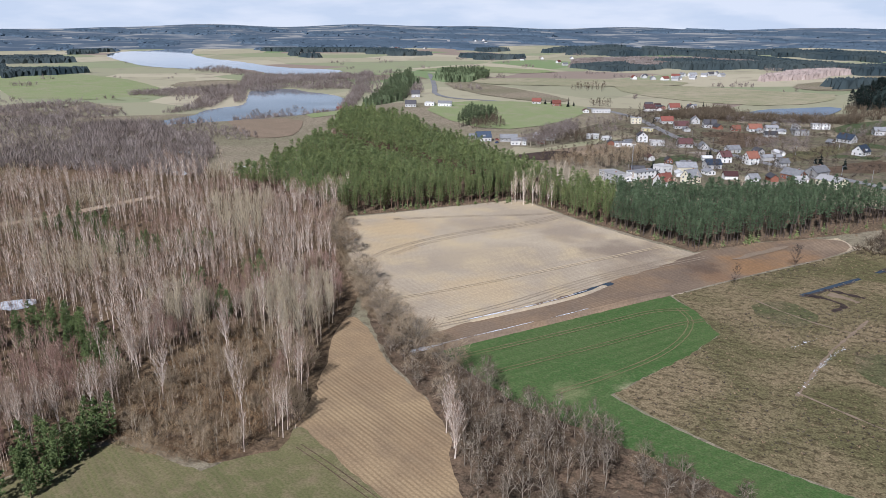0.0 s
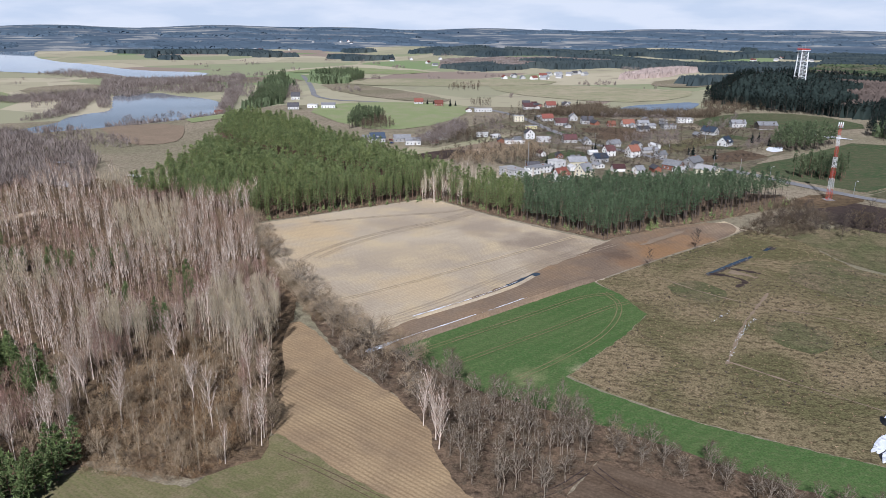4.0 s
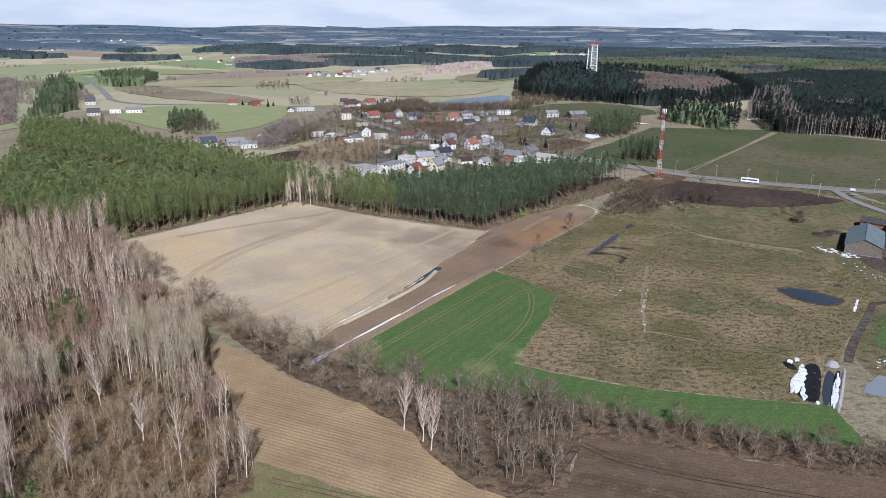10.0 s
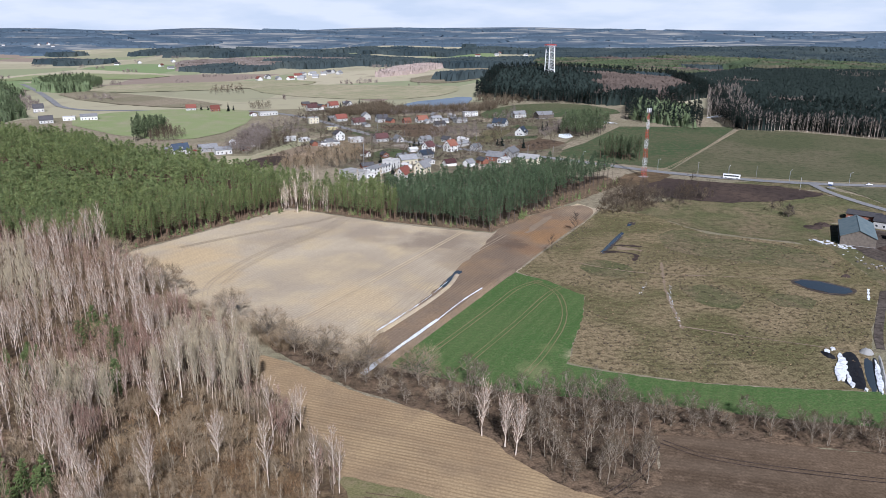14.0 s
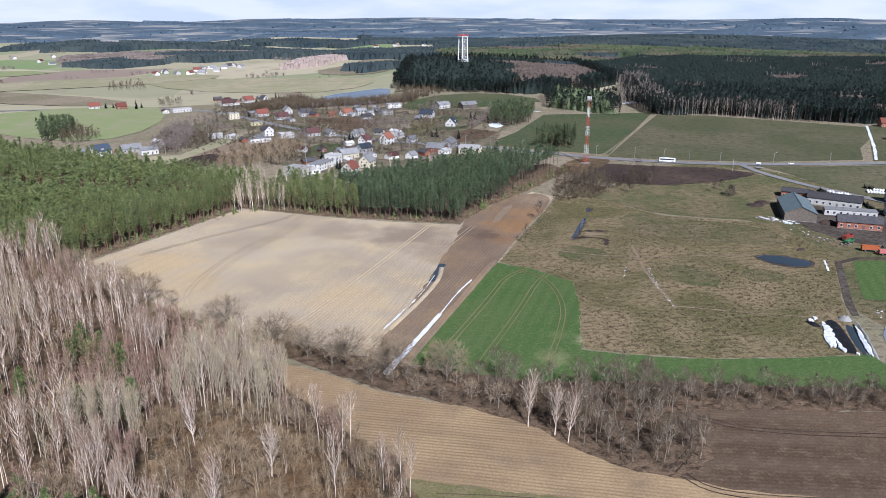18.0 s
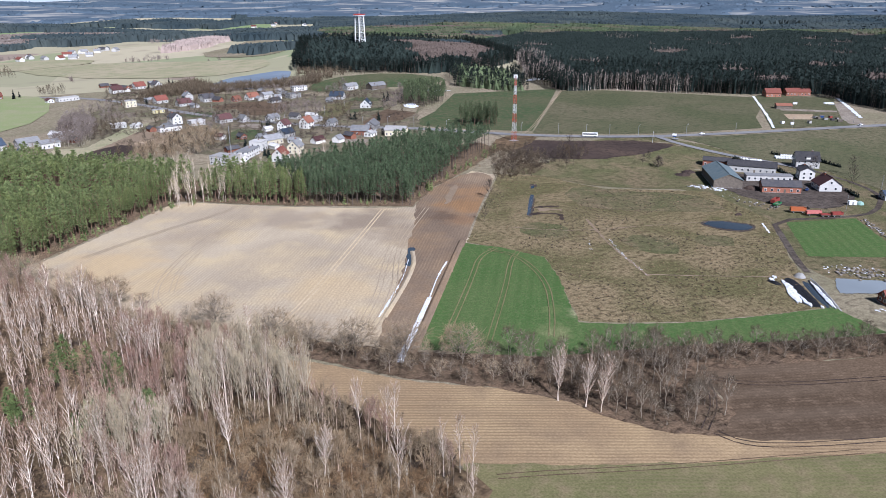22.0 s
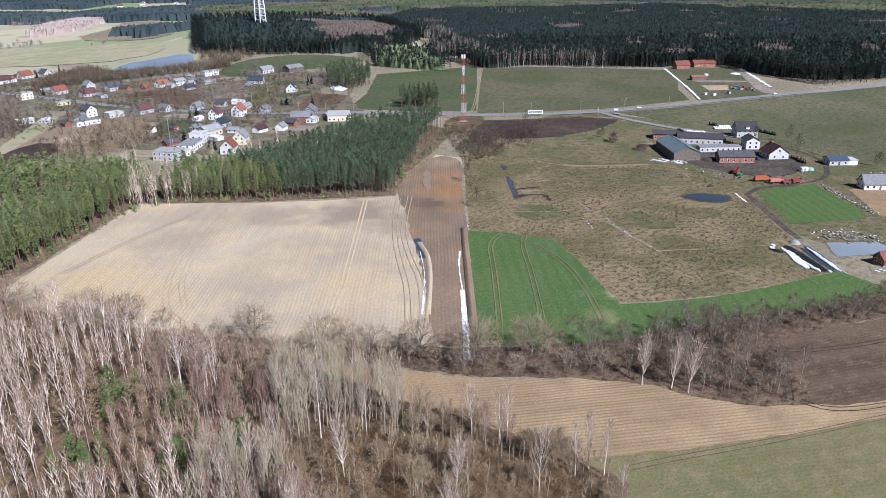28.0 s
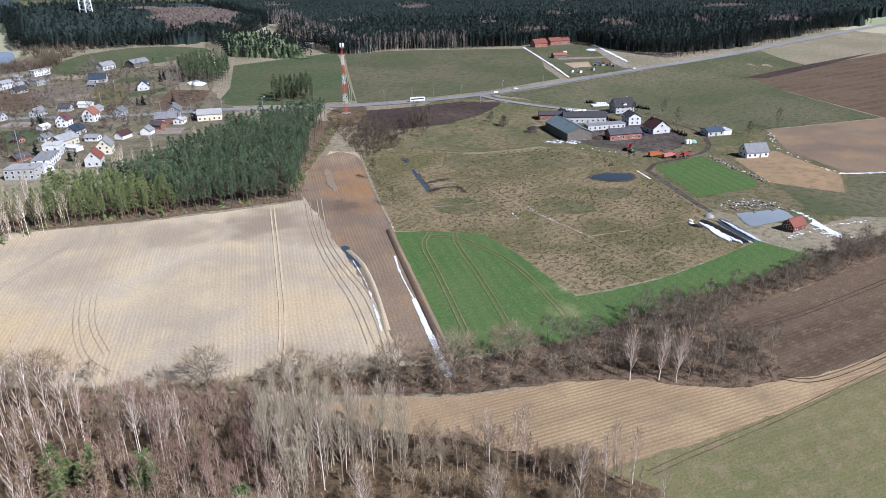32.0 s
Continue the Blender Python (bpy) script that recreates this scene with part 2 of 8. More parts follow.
M_OLIVE = soil("sparse_winter_crop", (0.178, 0.162, 0.078), (0.138, 0.14, 0.06), (0.215, 0.175, 0.10), 0.015, 0.2, bump=0.25, rows=[(-20, 1.5, 0.35, (0.21, 0.165, 0.10)), (-20, 7.5, 0.2, (0.095, 0.09, 0.045))], fine=1.6, grain=0.4)
M_PASTURE = soil("pasture", (0.102, 0.108, 0.058), (0.15, 0.134, 0.084), (0.07, 0.08, 0.042), 0.012, 0.3, bump=0.4, fine=1.6, grain=0.7)
M_FARCROP = soil("pale_green_crop", (0.235, 0.275, 0.125), (0.26, 0.28, 0.145), (0.29, 0.28, 0.17), 0.012, 0.05, bump=0.1, fine=0.8, grain=0.2)
M_LEAFLITTER = soil("leaf_litter", (0.19, 0.132, 0.082), (0.14, 0.102, 0.06), (0.068, 0.048, 0.033), 0.03, 0.3, bump=0.8, fine=1.2, grain=0.65)
M_GARDEN = soil("village_ground", (0.20, 0.165, 0.118), (0.15, 0.14, 0.085), (0.105, 0.085, 0.066), 0.045, 0.12, bump=0.4, fine=0.6, grain=0.5)
M_LAWN = soil("green_meadow", (0.066, 0.094, 0.044), (0.096, 0.104, 0.056), (0.125, 0.114, 0.07), 0.015, 0.2, bump=0.3, fine=1.0, grain=0.55)
M_TRACKSOIL = soil("pressed_soil", (0.27, 0.205, 0.145), (0.24, 0.185, 0.13), (0.22, 0.165, 0.115), 0.05, 0.5, bump=0.1, grain=0.3)
M_TRAMLINE = soil("worn_crop", (0.18, 0.165, 0.08), (0.22, 0.175, 0.10), (0.13, 0.145, 0.06), 0.08, 0.5, bump=0.1, grain=0.3)
M_NEEDLES = soil("pine_litter", (0.20, 0.14, 0.092), (0.14, 0.105, 0.068), (0.085, 0.064, 0.043), 0.05, 0.4, bump=0.5, fine=1.5)
M_FIELDTRACK = soil("pressed_pale_soil", (0.41, 0.335, 0.243), (0.37, 0.30, 0.215), (0.33, 0.265, 0.19), 0.05, 0.5, bump=0.1, grain=0.3)
M_PALETRACK = soil("pale_dry_track", (0.57, 0.46, 0.31), (0.51, 0.41, 0.27), (0.44, 0.345, 0.225), 0.05, 0.5, bump=0.1, grain=0.3)
M_SAND = soil("sandy_ground", (0.42, 0.33, 0.23), (0.36, 0.27, 0.18), (0.30, 0.22, 0.15), 0.05, 0.4, bump=0.2, fine=1.5, grain=0.25)
M_ORANGE = soil("sandy_tilled_plot", (0.34, 0.235, 0.135), (0.28, 0.20, 0.12), (0.22, 0.155, 0.095), 0.04, 0.2, bump=0.2, rows=[(-25, 3, 0.3, (0.21, 0.145, 0.09))], fine=1.5)
M_MUD = soil("muddy_yard", (0.075, 0.06, 0.05), (0.12, 0.10, 0.085), (0.045, 0.038, 0.034), 0.06, 0.4, bump=0.5, fine=1.5)
M_ASPHALT = soil("asphalt", (0.23, 0.225, 0.22), (0.19, 0.19, 0.19), (0.26, 0.25, 0.245), 0.05, 0.5, 0.7, 0.05, grain=0.1)
M_GRAVEL = soil("gravel_track", (0.33, 0.29, 0.24), (0.24, 0.20, 0.16), (0.18, 0.15, 0.12), 0.08, 0.6, bump=0.2)
M_SNOW = soil("old_snow", (0.80, 0.82, 0.86), (0.72, 0.75, 0.80), (0.5, 0.5, 0.5), 0.1, 0.9, 0.6, 0.4, grain=0.1)
M_WATER = water("pond_water", (0.06, 0.078, 0.095))
M_ICE = water("thawing_ice", (0.30, 0.335, 0.36), 0.3, 0.02)
# Pale blue base: part of the sky's reflection is put into the colour.
M_LAKE = water("sky_pale_lake_water", (0.29, 0.335, 0.39), 0.03, 0.006, 0.08)
M_SHEET = varied("black_plastic_sheet", (0.008, 0.008, 0.010), (0.02, 0.02, 0.022), 0.6, 0.6, 0.25, False)
M_WHITEWALL = varied("white_render", (0.66, 0.65, 0.62), (0.55, 0.535, 0.505), 0.85, 0.35)
M_CREAM = varied("cream_render", (0.66, 0.60, 0.44), (0.58, 0.52, 0.38), 0.85, 0.35)
M_YELLOW = varied("yellow_render", (0.52, 0.46, 0.24), (0.43, 0.38, 0.20), 0.85, 0.35)
M_GREYWALL = varied("grey_render", (0.38, 0.37, 0.35), (0.29, 0.28, 0.27), 0.9, 0.35)
M_BRICK = varied("red_brick_wall", (0.30, 0.13, 0.085), (0.22, 0.095, 0.065), 0.9, 0.8)
M_PLANK = varied("weathered_boards", (0.20, 0.17, 0.14), (0.13, 0.11, 0.09), 0.9, 0.8)
M_TILE_RED = varied("red_tile_roof", (0.19, 0.07, 0.052), (0.145, 0.056, 0.044), 0.75, 0.7)
M_TILE_MAROON = varied("maroon_tile_roof", (0.11, 0.055, 0.052), (0.08, 0.044, 0.044), 0.7, 0.7)
M_ROOF_GREY = varied("grey_sheet_roof", (0.25, 0.25, 0.25), (0.18, 0.18, 0.185), 0.75, 0.5)
M_ROOF_DARK = varied("dark_tile_roof", (0.055, 0.055, 0.062), (0.085, 0.08, 0.08), 0.65, 0.6)
M_ROOF_BLUE = varied("blue_metal_roof", (0.055, 0.075, 0.11), (0.045, 0.06, 0.085), 0.5, 0.6, 0.4)
M_ROOF_TEAL = varied("grey_teal_barn_roof", (0.085, 0.115, 0.125), (0.12, 0.145, 0.15), 0.7, 0.3)
M_ROOF_FLAT = varied("pale_flat_roof", (0.50, 0.49, 0.47), (0.40, 0.39, 0.38), 0.85, 0.3)
M_ROOF_ORANGE = varied("orange_tile_roof", (0.23, 0.10, 0.068), (0.18, 0.083, 0.058), 0.75, 0.7)
M_CONCRETE = varied("concrete", (0.36, 0.35, 0.33), (0.26, 0.255, 0.245), 0.9, 0.5)
M_STONE = varied("field_stone", (0.26, 0.235, 0.205), (0.15, 0.135, 0.12), 0.95, 1.5)
M_STEEL_RED = varied("red_painted_steel", (0.50, 0.05, 0.03), (0.42, 0.045, 0.03), 0.5, 1.0, 0.4, False)
M_STEEL_WHITE = varied("white_painted_steel", (0.78, 0.78, 0.77), (0.68, 0.68, 0.67), 0.5, 1.0, 0.4, False)
M_GALV = varied("galvanised_steel", (0.42, 0.43, 0.44), (0.34, 0.35, 0.36), 0.5, 1.0, 0.5, False, metallic=0.6)
M_TIMBER = varied("grey_timber_pole", (0.30, 0.27, 0.23), (0.22, 0.19, 0.16), 0.9, 2.0)
M_BIRCHBARK = varied("white_birch_bark", (0.80, 0.70, 0.60), (0.50, 0.41, 0.33), 0.8, 2.5, objects=False, island=True)
M_BIRCHTWIG = varied("birch_twigs", (0.45, 0.335, 0.235), (0.27, 0.19, 0.13), 0.85, 0.25, objects=False, island=True, patch=(0.62, 0.53, 0.49))
M_ASPENBARK = varied("aspen_bark", (0.47, 0.41, 0.31), (0.34, 0.29, 0.215), 0.85, 2.0, objects=False, island=True)
M_ASPENTWIG = varied("aspen_twigs", (0.54, 0.45, 0.30), (0.36, 0.295, 0.195), 0.85, 0.4, objects=False, island=True)
M_REDBARK = varied("young_birch_bark", (0.58, 0.47, 0.36), (0.33, 0.25, 0.19), 0.85, 2.0, objects=False, island=True)
M_REDTWIG = varied("young_birch_twigs", (0.41, 0.272, 0.215), (0.238, 0.15, 0.12), 0.9, 0.25, objects=False, island=True, patch=(0.75, 0.66, 0.62))
M_DARKBARK = varied("dark_bark", (0.115, 0.09, 0.075), (0.08, 0.062, 0.05), 0.9, 2.0, objects=False, island=True)
M_DARKTWIG = varied("dark_twigs", (0.12, 0.098, 0.08), (0.066, 0.053, 0.044), 0.9, 0.25, objects=False, island=True, patch=(0.7, 0.68, 0.66))
M_ALDERTWIG = varied("grey_twigs", (0.195, 0.155, 0.107), (0.10, 0.079, 0.055), 0.9, 0.25, objects=False, island=True, patch=(0.7, 0.66, 0.62))
M_ALDERBARK = varied("grey_bark", (0.32, 0.268, 0.205), (0.165, 0.136, 0.105), 0.9, 2.0, objects=False, island=True)
M_LAKEWOOD = varied("bare_lakeside_twigs", (0.31, 0.265, 0.235), (0.19, 0.157, 0.137), 0.9, 0.03, objects=False, island=True, patch=(0.7, 0.66, 0.64))
M_OAKTWIG = varied("oak_twigs", (0.42, 0.335, 0.225), (0.255, 0.197, 0.13), 0.9, 0.25, objects=False, island=True, patch=(0.72, 0.66, 0.6))
M_SCRUBTWIG = varied("scrub_twigs", (0.44, 0.325, 0.19), (0.21, 0.145, 0.088), 0.9, 0.12, objects=False, island=True, patch=(0.6, 0.5, 0.42))
M_PINEBARK = varied("pine_bark", (0.20, 0.125, 0.085), (0.14, 0.09, 0.065), 0.9, 1.5, objects=False, island=True)
M_NEEDLE = varied("pine_needles", (0.215, 0.26, 0.105), (0.105, 0.135, 0.056), 0.65, 0.2, 0.15, objects=False, island=True, patch=(1.06, 1.02, 0.9), spread_=(0.78, 1.2))
# The same pine needles with cloud shade put into the colour.
M_SHADENEEDLE = varied("cloud_shaded_needles", (0.14, 0.185, 0.098), (0.068, 0.094, 0.05), 0.65, 0.2, 0.15, objects=False, island=True, patch=(0.9, 0.95, 0.95), spread_=(0.7, 1.25))
M_COPSE = varied("copse_needles", (0.13, 0.16, 0.08), (0.07, 0.092, 0.048), 0.75, 0.06, 0.1, objects=False, island=True)
# Lighter crowns: sunlight beyond the cloud shade is put into this colour.
M_SUNFOREST = soil("far_pine_crowns", (0.082, 0.105, 0.052), (0.05, 0.068, 0.042), (0.135, 0.112, 0.08), 0.006, 0.012, 0.9, 0.0, fine=0.05, grain=0.35)
M_FARBIRCH = varied("far_bare_crowns", (0.135, 0.105, 0.088), (0.088, 0.07, 0.06), 0.9, 0.03, 0.0, objects=False, island=False)
M_NEEDLE_MID = varied("young_pine_needles", (0.165, 0.212, 0.072), (0.075, 0.104, 0.038), 0.7, 0.3, 0.25, objects=False, island=True, spread_=(0.75, 1.25))
# Dark spruce green; on the east pines it holds painted cloud shade.
M_NEEDLE_DARK = varied("spruce_and_shaded_pine_needles", (0.023, 0.032, 0.027), (0.012, 0.018, 0.016), 0.8, 0.05, 0.1, objects=False, island=True)
# Far woods: air haze is put into the colour, bluer and paler farther off.
M_HAZENEEDLE = varied("hazy_far_forest", (0.062, 0.075, 0.072), (0.028, 0.042, 0.05), 0.9, 0.008, 0.0, objects=False, island=False)
M_HAZEWOOD = varied("hazy_distant_forest", (0.09, 0.12, 0.152), (0.066, 0.094, 0.125), 0.9, 0.006, 0.0, objects=False, island=False)
M_YOUNGBIRCH = varied("young_birch_crowns", (0.40, 0.325, 0.285), (0.29, 0.23, 0.20), 0.9, 0.05, 0.0, objects=False, island=False)
M_LARCH = varied("bare_larch_twigs", (0.32, 0.235, 0.145), (0.26, 0.185, 0.115), 0.85, 0.4, objects=False, island=True)
M_GLASS = varied("dark_window_glass", (0.03, 0.035, 0.04), (0.05, 0.055, 0.06), 0.1, 1.0, 0.6, False)
M_WHITEPAINT = varied("white_paint", (0.80, 0.80, 0.79), (0.74, 0.74, 0.73), 0.4, 1.0, 0.4, False)
M_REDPAINT = varied("red_paint", (0.26, 0.045, 0.035), (0.19, 0.04, 0.033), 0.6, 1.0, 0.4, False)
M_ORANGEPAINT = varied("orange_paint", (0.42, 0.12, 0.04), (0.34, 0.095, 0.035), 0.6, 1.0, 0.3, False)
M_PINKPAINT = varied("faded_red_paint", (0.50, 0.17, 0.15), (0.42, 0.13, 0.115), 0.7, 1.0, 0.3, False)
M_MINT = varied("pale_green_canvas", (0.30, 0.46, 0.40), (0.25, 0.40, 0.34), 0.7, 1.0, 0.2, False)
M_GREENPAINT = varied("green_paint", (0.03, 0.16, 0.06), (0.025, 0.13, 0.05), 0.5, 1.0, 0.4, False)
M_BLUEPAINT = varied("blue_paint", (0.03, 0.07, 0.20), (0.03, 0.06, 0.17), 0.4, 1.0, 0.4, False)
M_RUBBER = varied("black_rubber", (0.02, 0.02, 0.02), (0.03, 0.03, 0.03), 0.8, 1.0, 0.3, False)


def country(name):
    """Far country: fields of many tones between dark woods."""
    m, n, l, p = shade(name, 0.95, 0.05)
    pos = n.new("ShaderNodeNewGeometry").outputs["Position"]
    v = n.new("ShaderNodeTexVoronoi")
    v.inputs["Scale"].default_value, v.inputs["Randomness"].default_value = 0.0042, 0.9
    l.new(pos, v.inputs["Vector"])
    sep = n.new("ShaderNodeSeparateColor")
    l.new(v.outputs["Color"], sep.inputs[0])
    ramp = n.new("ShaderNodeValToRGB")
    ramp.color_ramp.interpolation = "CONSTANT"
    e = ramp.color_ramp.elements
    e[0].color = (0.37, 0.335, 0.225, 1)
    e[1].position, e[1].color = 0.3, (0.31, 0.295, 0.19, 1)
    for q, c in ((0.5, (0.43, 0.38, 0.265)), (0.68, (0.27, 0.285, 0.165)), (0.82, (0.28, 0.22, 0.175)), (0.93, (0.20, 0.255, 0.12))):
        k = e.new(q)
        k.color = (*c, 1)
    l.new(sep.outputs[0], ramp.inputs[0])
    col = blend(n, l, noise_fac(n, l, pos, 0.02, 5, 0.55, 0.8), ramp.outputs[0], (0.25, 0.22, 0.16))
    l.new(col, p.inputs["Base Color"])
    return m


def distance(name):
    """The backdrop of distance: blue woods and pale open land, the haze of many kilometres of air put into their
    colour.
    """
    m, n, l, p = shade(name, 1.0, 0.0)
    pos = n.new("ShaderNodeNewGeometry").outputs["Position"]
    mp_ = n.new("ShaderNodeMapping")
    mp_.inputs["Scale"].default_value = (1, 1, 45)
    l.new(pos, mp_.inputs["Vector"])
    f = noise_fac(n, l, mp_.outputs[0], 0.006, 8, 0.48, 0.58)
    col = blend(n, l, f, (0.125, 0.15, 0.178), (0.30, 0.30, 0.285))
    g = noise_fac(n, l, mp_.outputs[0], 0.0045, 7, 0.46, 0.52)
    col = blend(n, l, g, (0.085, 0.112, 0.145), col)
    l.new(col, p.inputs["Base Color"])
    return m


M_COUNTRY = country("far_fields")
M_DISTANCE = distance("haze_blue_distance")


# ---- ground ----


def step(t):
    t = np.clip(t, 0, 1)
    return t * t * (3 - 2 * t)


def height(x, y):
    x, y = np.asarray(x, float), np.asarray(y, float)
    r = np.hypot(x, y)
    e = step((x - 40) / 120) * step((y - 410) / 80)
    h = 2 * step((y - 480) / 120) * (1 - e) + 4.8 * e
    h = h + 24 * np.exp(-((x - 190) ** 2 + (y - 1180) ** 2) / (2 * 150.0 ** 2))
    h = h + 9 * step((r - 900) / 1200) * (np.sin(x / 310 + 1) * np.sin(y / 270 + 2) + 0.6 * np.sin(x / 170 + y / 210))
    d = np.hypot((x + 735) / 185, (y - 845) / 270)
    basin = np.maximum(step((1.38 - d) / 0.36), step((-x - 750) / 250) * step((2900 - y) / 300))
    h = h * (1 - basin) - 11 * basin
    # The outer rim rises only to fit the horizon in the camera's view.
    return h + 68 * step((r - 3100) / 2000) * (0.96 + 0.04 * np.sin(np.arctan2(x, y) * 9 + 0.8))


def inside(px, py, poly):
    px, py = np.asarray(px, float), np.asarray(py, float)
    res = np.zeros(px.shape, bool)
    for (x0, y0), (x1, y1) in zip(poly, poly[1:] + poly[:1]):
        c = (y0 > py) != (y1 > py)
        res ^= c & (px < (x1 - x0) * (py - y0) / ((y1 - y0) or 1e-9) + x0)
    return res


def mesh_of(name, V, F, mats, idx=None, smooth=False):
    """A mesh from an array of corners and an array of triangles or quads."""
    me = bpy.data.meshes.new(name)
    V, F = np.asarray(V, np.float32), np.asarray(F, np.int32)
    k = F.shape[1]
    me.vertices.add(len(V))
    me.vertices.foreach_set("co", V.ravel())
    me.loops.add(F.size)
    me.loops.foreach_set("vertex_index", F.ravel())
    me.polygons.add(len(F))
    me.polygons.foreach_set("loop_start", np.arange(0, F.size, k, dtype=np.int32))
    for m in mats if isinstance(mats, (list, tuple)) else [mats]:
        me.materials.append(m)
    if idx is not None:
        me.polygons.foreach_set("material_index", np.asarray(idx, np.int32))
    me.polygons.foreach_set("use_smooth", np.full(len(F), smooth))
    me.update(calc_edges=True)
    me.validate()
    return me


def part(name, bm, material, parent, label=""):
    """Links a bmesh or a mesh as one part under a thing or a part."""
    if isinstance(bm, bmesh.types.BMesh):
        me = bpy.data.meshes.new(name)
        bm.to_mesh(me)
        bm.free()
        me.materials.append(material)
    else:
        me = bm
    ob = new(name, me)
    ob.parent = parent
    return tagged(ob, label)


def smooth_ring(poly, times=2, closed=True):
    for _ in range(times):
        out = []
        pairs = zip(poly, poly[1:] + poly[:1]) if closed else zip(poly, poly[1:])
        for (x0, y0), (x1, y1) in pairs:
            out += [(0.75 * x0 + 0.25 * x1, 0.75 * y0 + 0.25 * y1), (0.25 * x0 + 0.75 * x1, 0.25 * y0 + 0.75 * y1)]
        poly = out if closed else [poly[0]] + out + [poly[-1]]
    return poly


LAYERS = [0]


def drape(name, poly, material, label, category, off=0.06, cell=40, rounds=1, rough_edge=0.0, z=None, kind="structure"):
    """A patch of ground cover that follows the land, its edge a little uneven."""
    LAYERS[0] += 1
    off += 0.001 * LAYERS[0]      # no two sheets in one plane
    poly = smooth_ring(list(poly), rounds)
    if rough_edge:
        rng = random.Random(len(name) * 7 + len(poly))
        fine = []
        for (x0, y0), (x1, y1) in zip(poly, poly[1:] + poly[:1]):
            n = max(1, int(math.hypot(x1 - x0, y1 - y0) / (rough_edge * 5)))
            for i in range(n):
                f = i / n
                fine.append((x0 + (x1 - x0) * f + rng.uniform(-1, 1) * rough_edge, y0 + (y1 - y0) * f + rng.uniform(-1, 1) * rough_edge))
        poly = fine
    bm = bmesh.new()
    bm.faces.new([bm.verts.new((x, y, 0)) for x, y in poly])
    xs, ys = [p[0] for p in poly], [p[1] for p in poly]
    if z is None:
        for axis, lo, hi in ((0, min(xs), max(xs)), (1, min(ys), max(ys))):
            q = (int(lo // cell) + 1) * cell
            while q < hi:
                co, no = [0, 0, 0], [0, 0, 0]
                co[axis], no[axis] = q, 1
                bmesh.ops.bisect_plane(bm, geom=bm.verts[:] + bm.edges[:] + bm.faces[:], plane_co=co, plane_no=no)
                q += cell
    bmesh.ops.triangulate(bm, faces=bm.faces[:])
    for v in bm.verts:
        v.co.z = (float(height(v.co.x, v.co.y)) if z is None else z) + off
    bmesh.ops.recalc_face_normals(bm, faces=bm.faces[:])
    if sum(f.normal.z for f in bm.faces) < 0:
        bmesh.ops.reverse_faces(bm, faces=bm.faces[:])
    me = bpy.data.meshes.new(name)
    bm.to_mesh(me)
    bm.free()
    me.materials.append(material)
    return tagged(new(name, me), label, category, kind=kind)


def ribbon(name, line, width, material, label, category, off=0.12, rounds=2, wander=0.0, kind="structure", pace=12):
    """A strip along a line: a road, a track, a ditch."""
    line = smooth_ring(list(line), rounds, closed=False)
    pts = [line[0]]
    for p, q in zip(line, line[1:]):
        n = max(1, int(math.hypot(q[0] - p[0], q[1] - p[1]) / pace))
        pts += [(p[0] + (q[0] - p[0]) * i / n, p[1] + (q[1] - p[1]) * i / n) for i in range(1, n + 1)]
    rng = random.Random(len(pts))
    V, F = [], []
    for i, (x, y) in enumerate(pts):
        a, b = pts[max(0, i - 1)], pts[min(len(pts) - 1, i + 1)]
        dx, dy = b[0] - a[0], b[1] - a[1]
        k = math.hypot(dx, dy) or 1
        nx, ny = -dy / k, dx / k
        w = width / 2 * (1 + rng.uniform(-wander, wander))
        for s in (-1, 1):
            X, Y = x + nx * w * s, y + ny * w * s
            V.append((X, Y, float(height(X, Y)) + off))
        if i:
            F.append((2 * i - 2, 2 * i - 1, 2 * i + 1, 2 * i))
    me = mesh_of(name, V, np.array(F)[:, ::-1], material)
    return tagged(new(name, me), label, category, kind=kind)


# the land: one sheet from underfoot to the horizon
radii = np.concatenate([[1.0], np.linspace(10, 700, 84), np.geomspace(730, 4750, 95)])
turns = np.linspace(0, 2 * np.pi, 289)[:-1]
gx, gy = np.outer(radii, np.sin(turns)), np.outer(radii, np.cos(turns))
V = np.stack([gx, gy, height(gx, gy)], -1).reshape(-1, 3)
nt = len(turns)
i0, j0 = np.meshgrid(np.arange(len(radii) - 1), np.arange(nt), indexing="ij")
a = i0 * nt + j0
b = i0 * nt + (j0 + 1) % nt
F = np.stack([a, a + nt, b + nt, b], -1).reshape(-1, 4)[:, ::-1]
rad = np.repeat(radii[:-1], nt)
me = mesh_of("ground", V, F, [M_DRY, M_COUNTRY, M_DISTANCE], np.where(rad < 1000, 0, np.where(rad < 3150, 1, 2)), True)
tagged(new("ground", me), "dry winter grassland with a raised rim painted as hazy blue distance", "ground", kind="structure")

# fields round the camera's course
BROWN = [(-168, 362), (-97, 461), (-46, 432), (-7, 414), (28, 402), (52, 437), (89, 466), (101, 450), (70, 399), (52, 368), (38, 342), (-23, 238), (-40, 236), (-75, 270), (-113, 298)]
drape("farm_grass", [(128, 440), (206, 376), (199, 314), (150, 235), (190, 190), (300, 200), (345, 300), (310, 400), (268, 500), (230, 528), (150, 472)], M_MEADOW, "rough green grass round the farm", "meadow", 0.03, 12, 1, 1.0)
drape("tilled_field", BROWN, M_TAN, "pale tilled field with faint drill lines", "field", 0.06, 60, 0, 0.5)
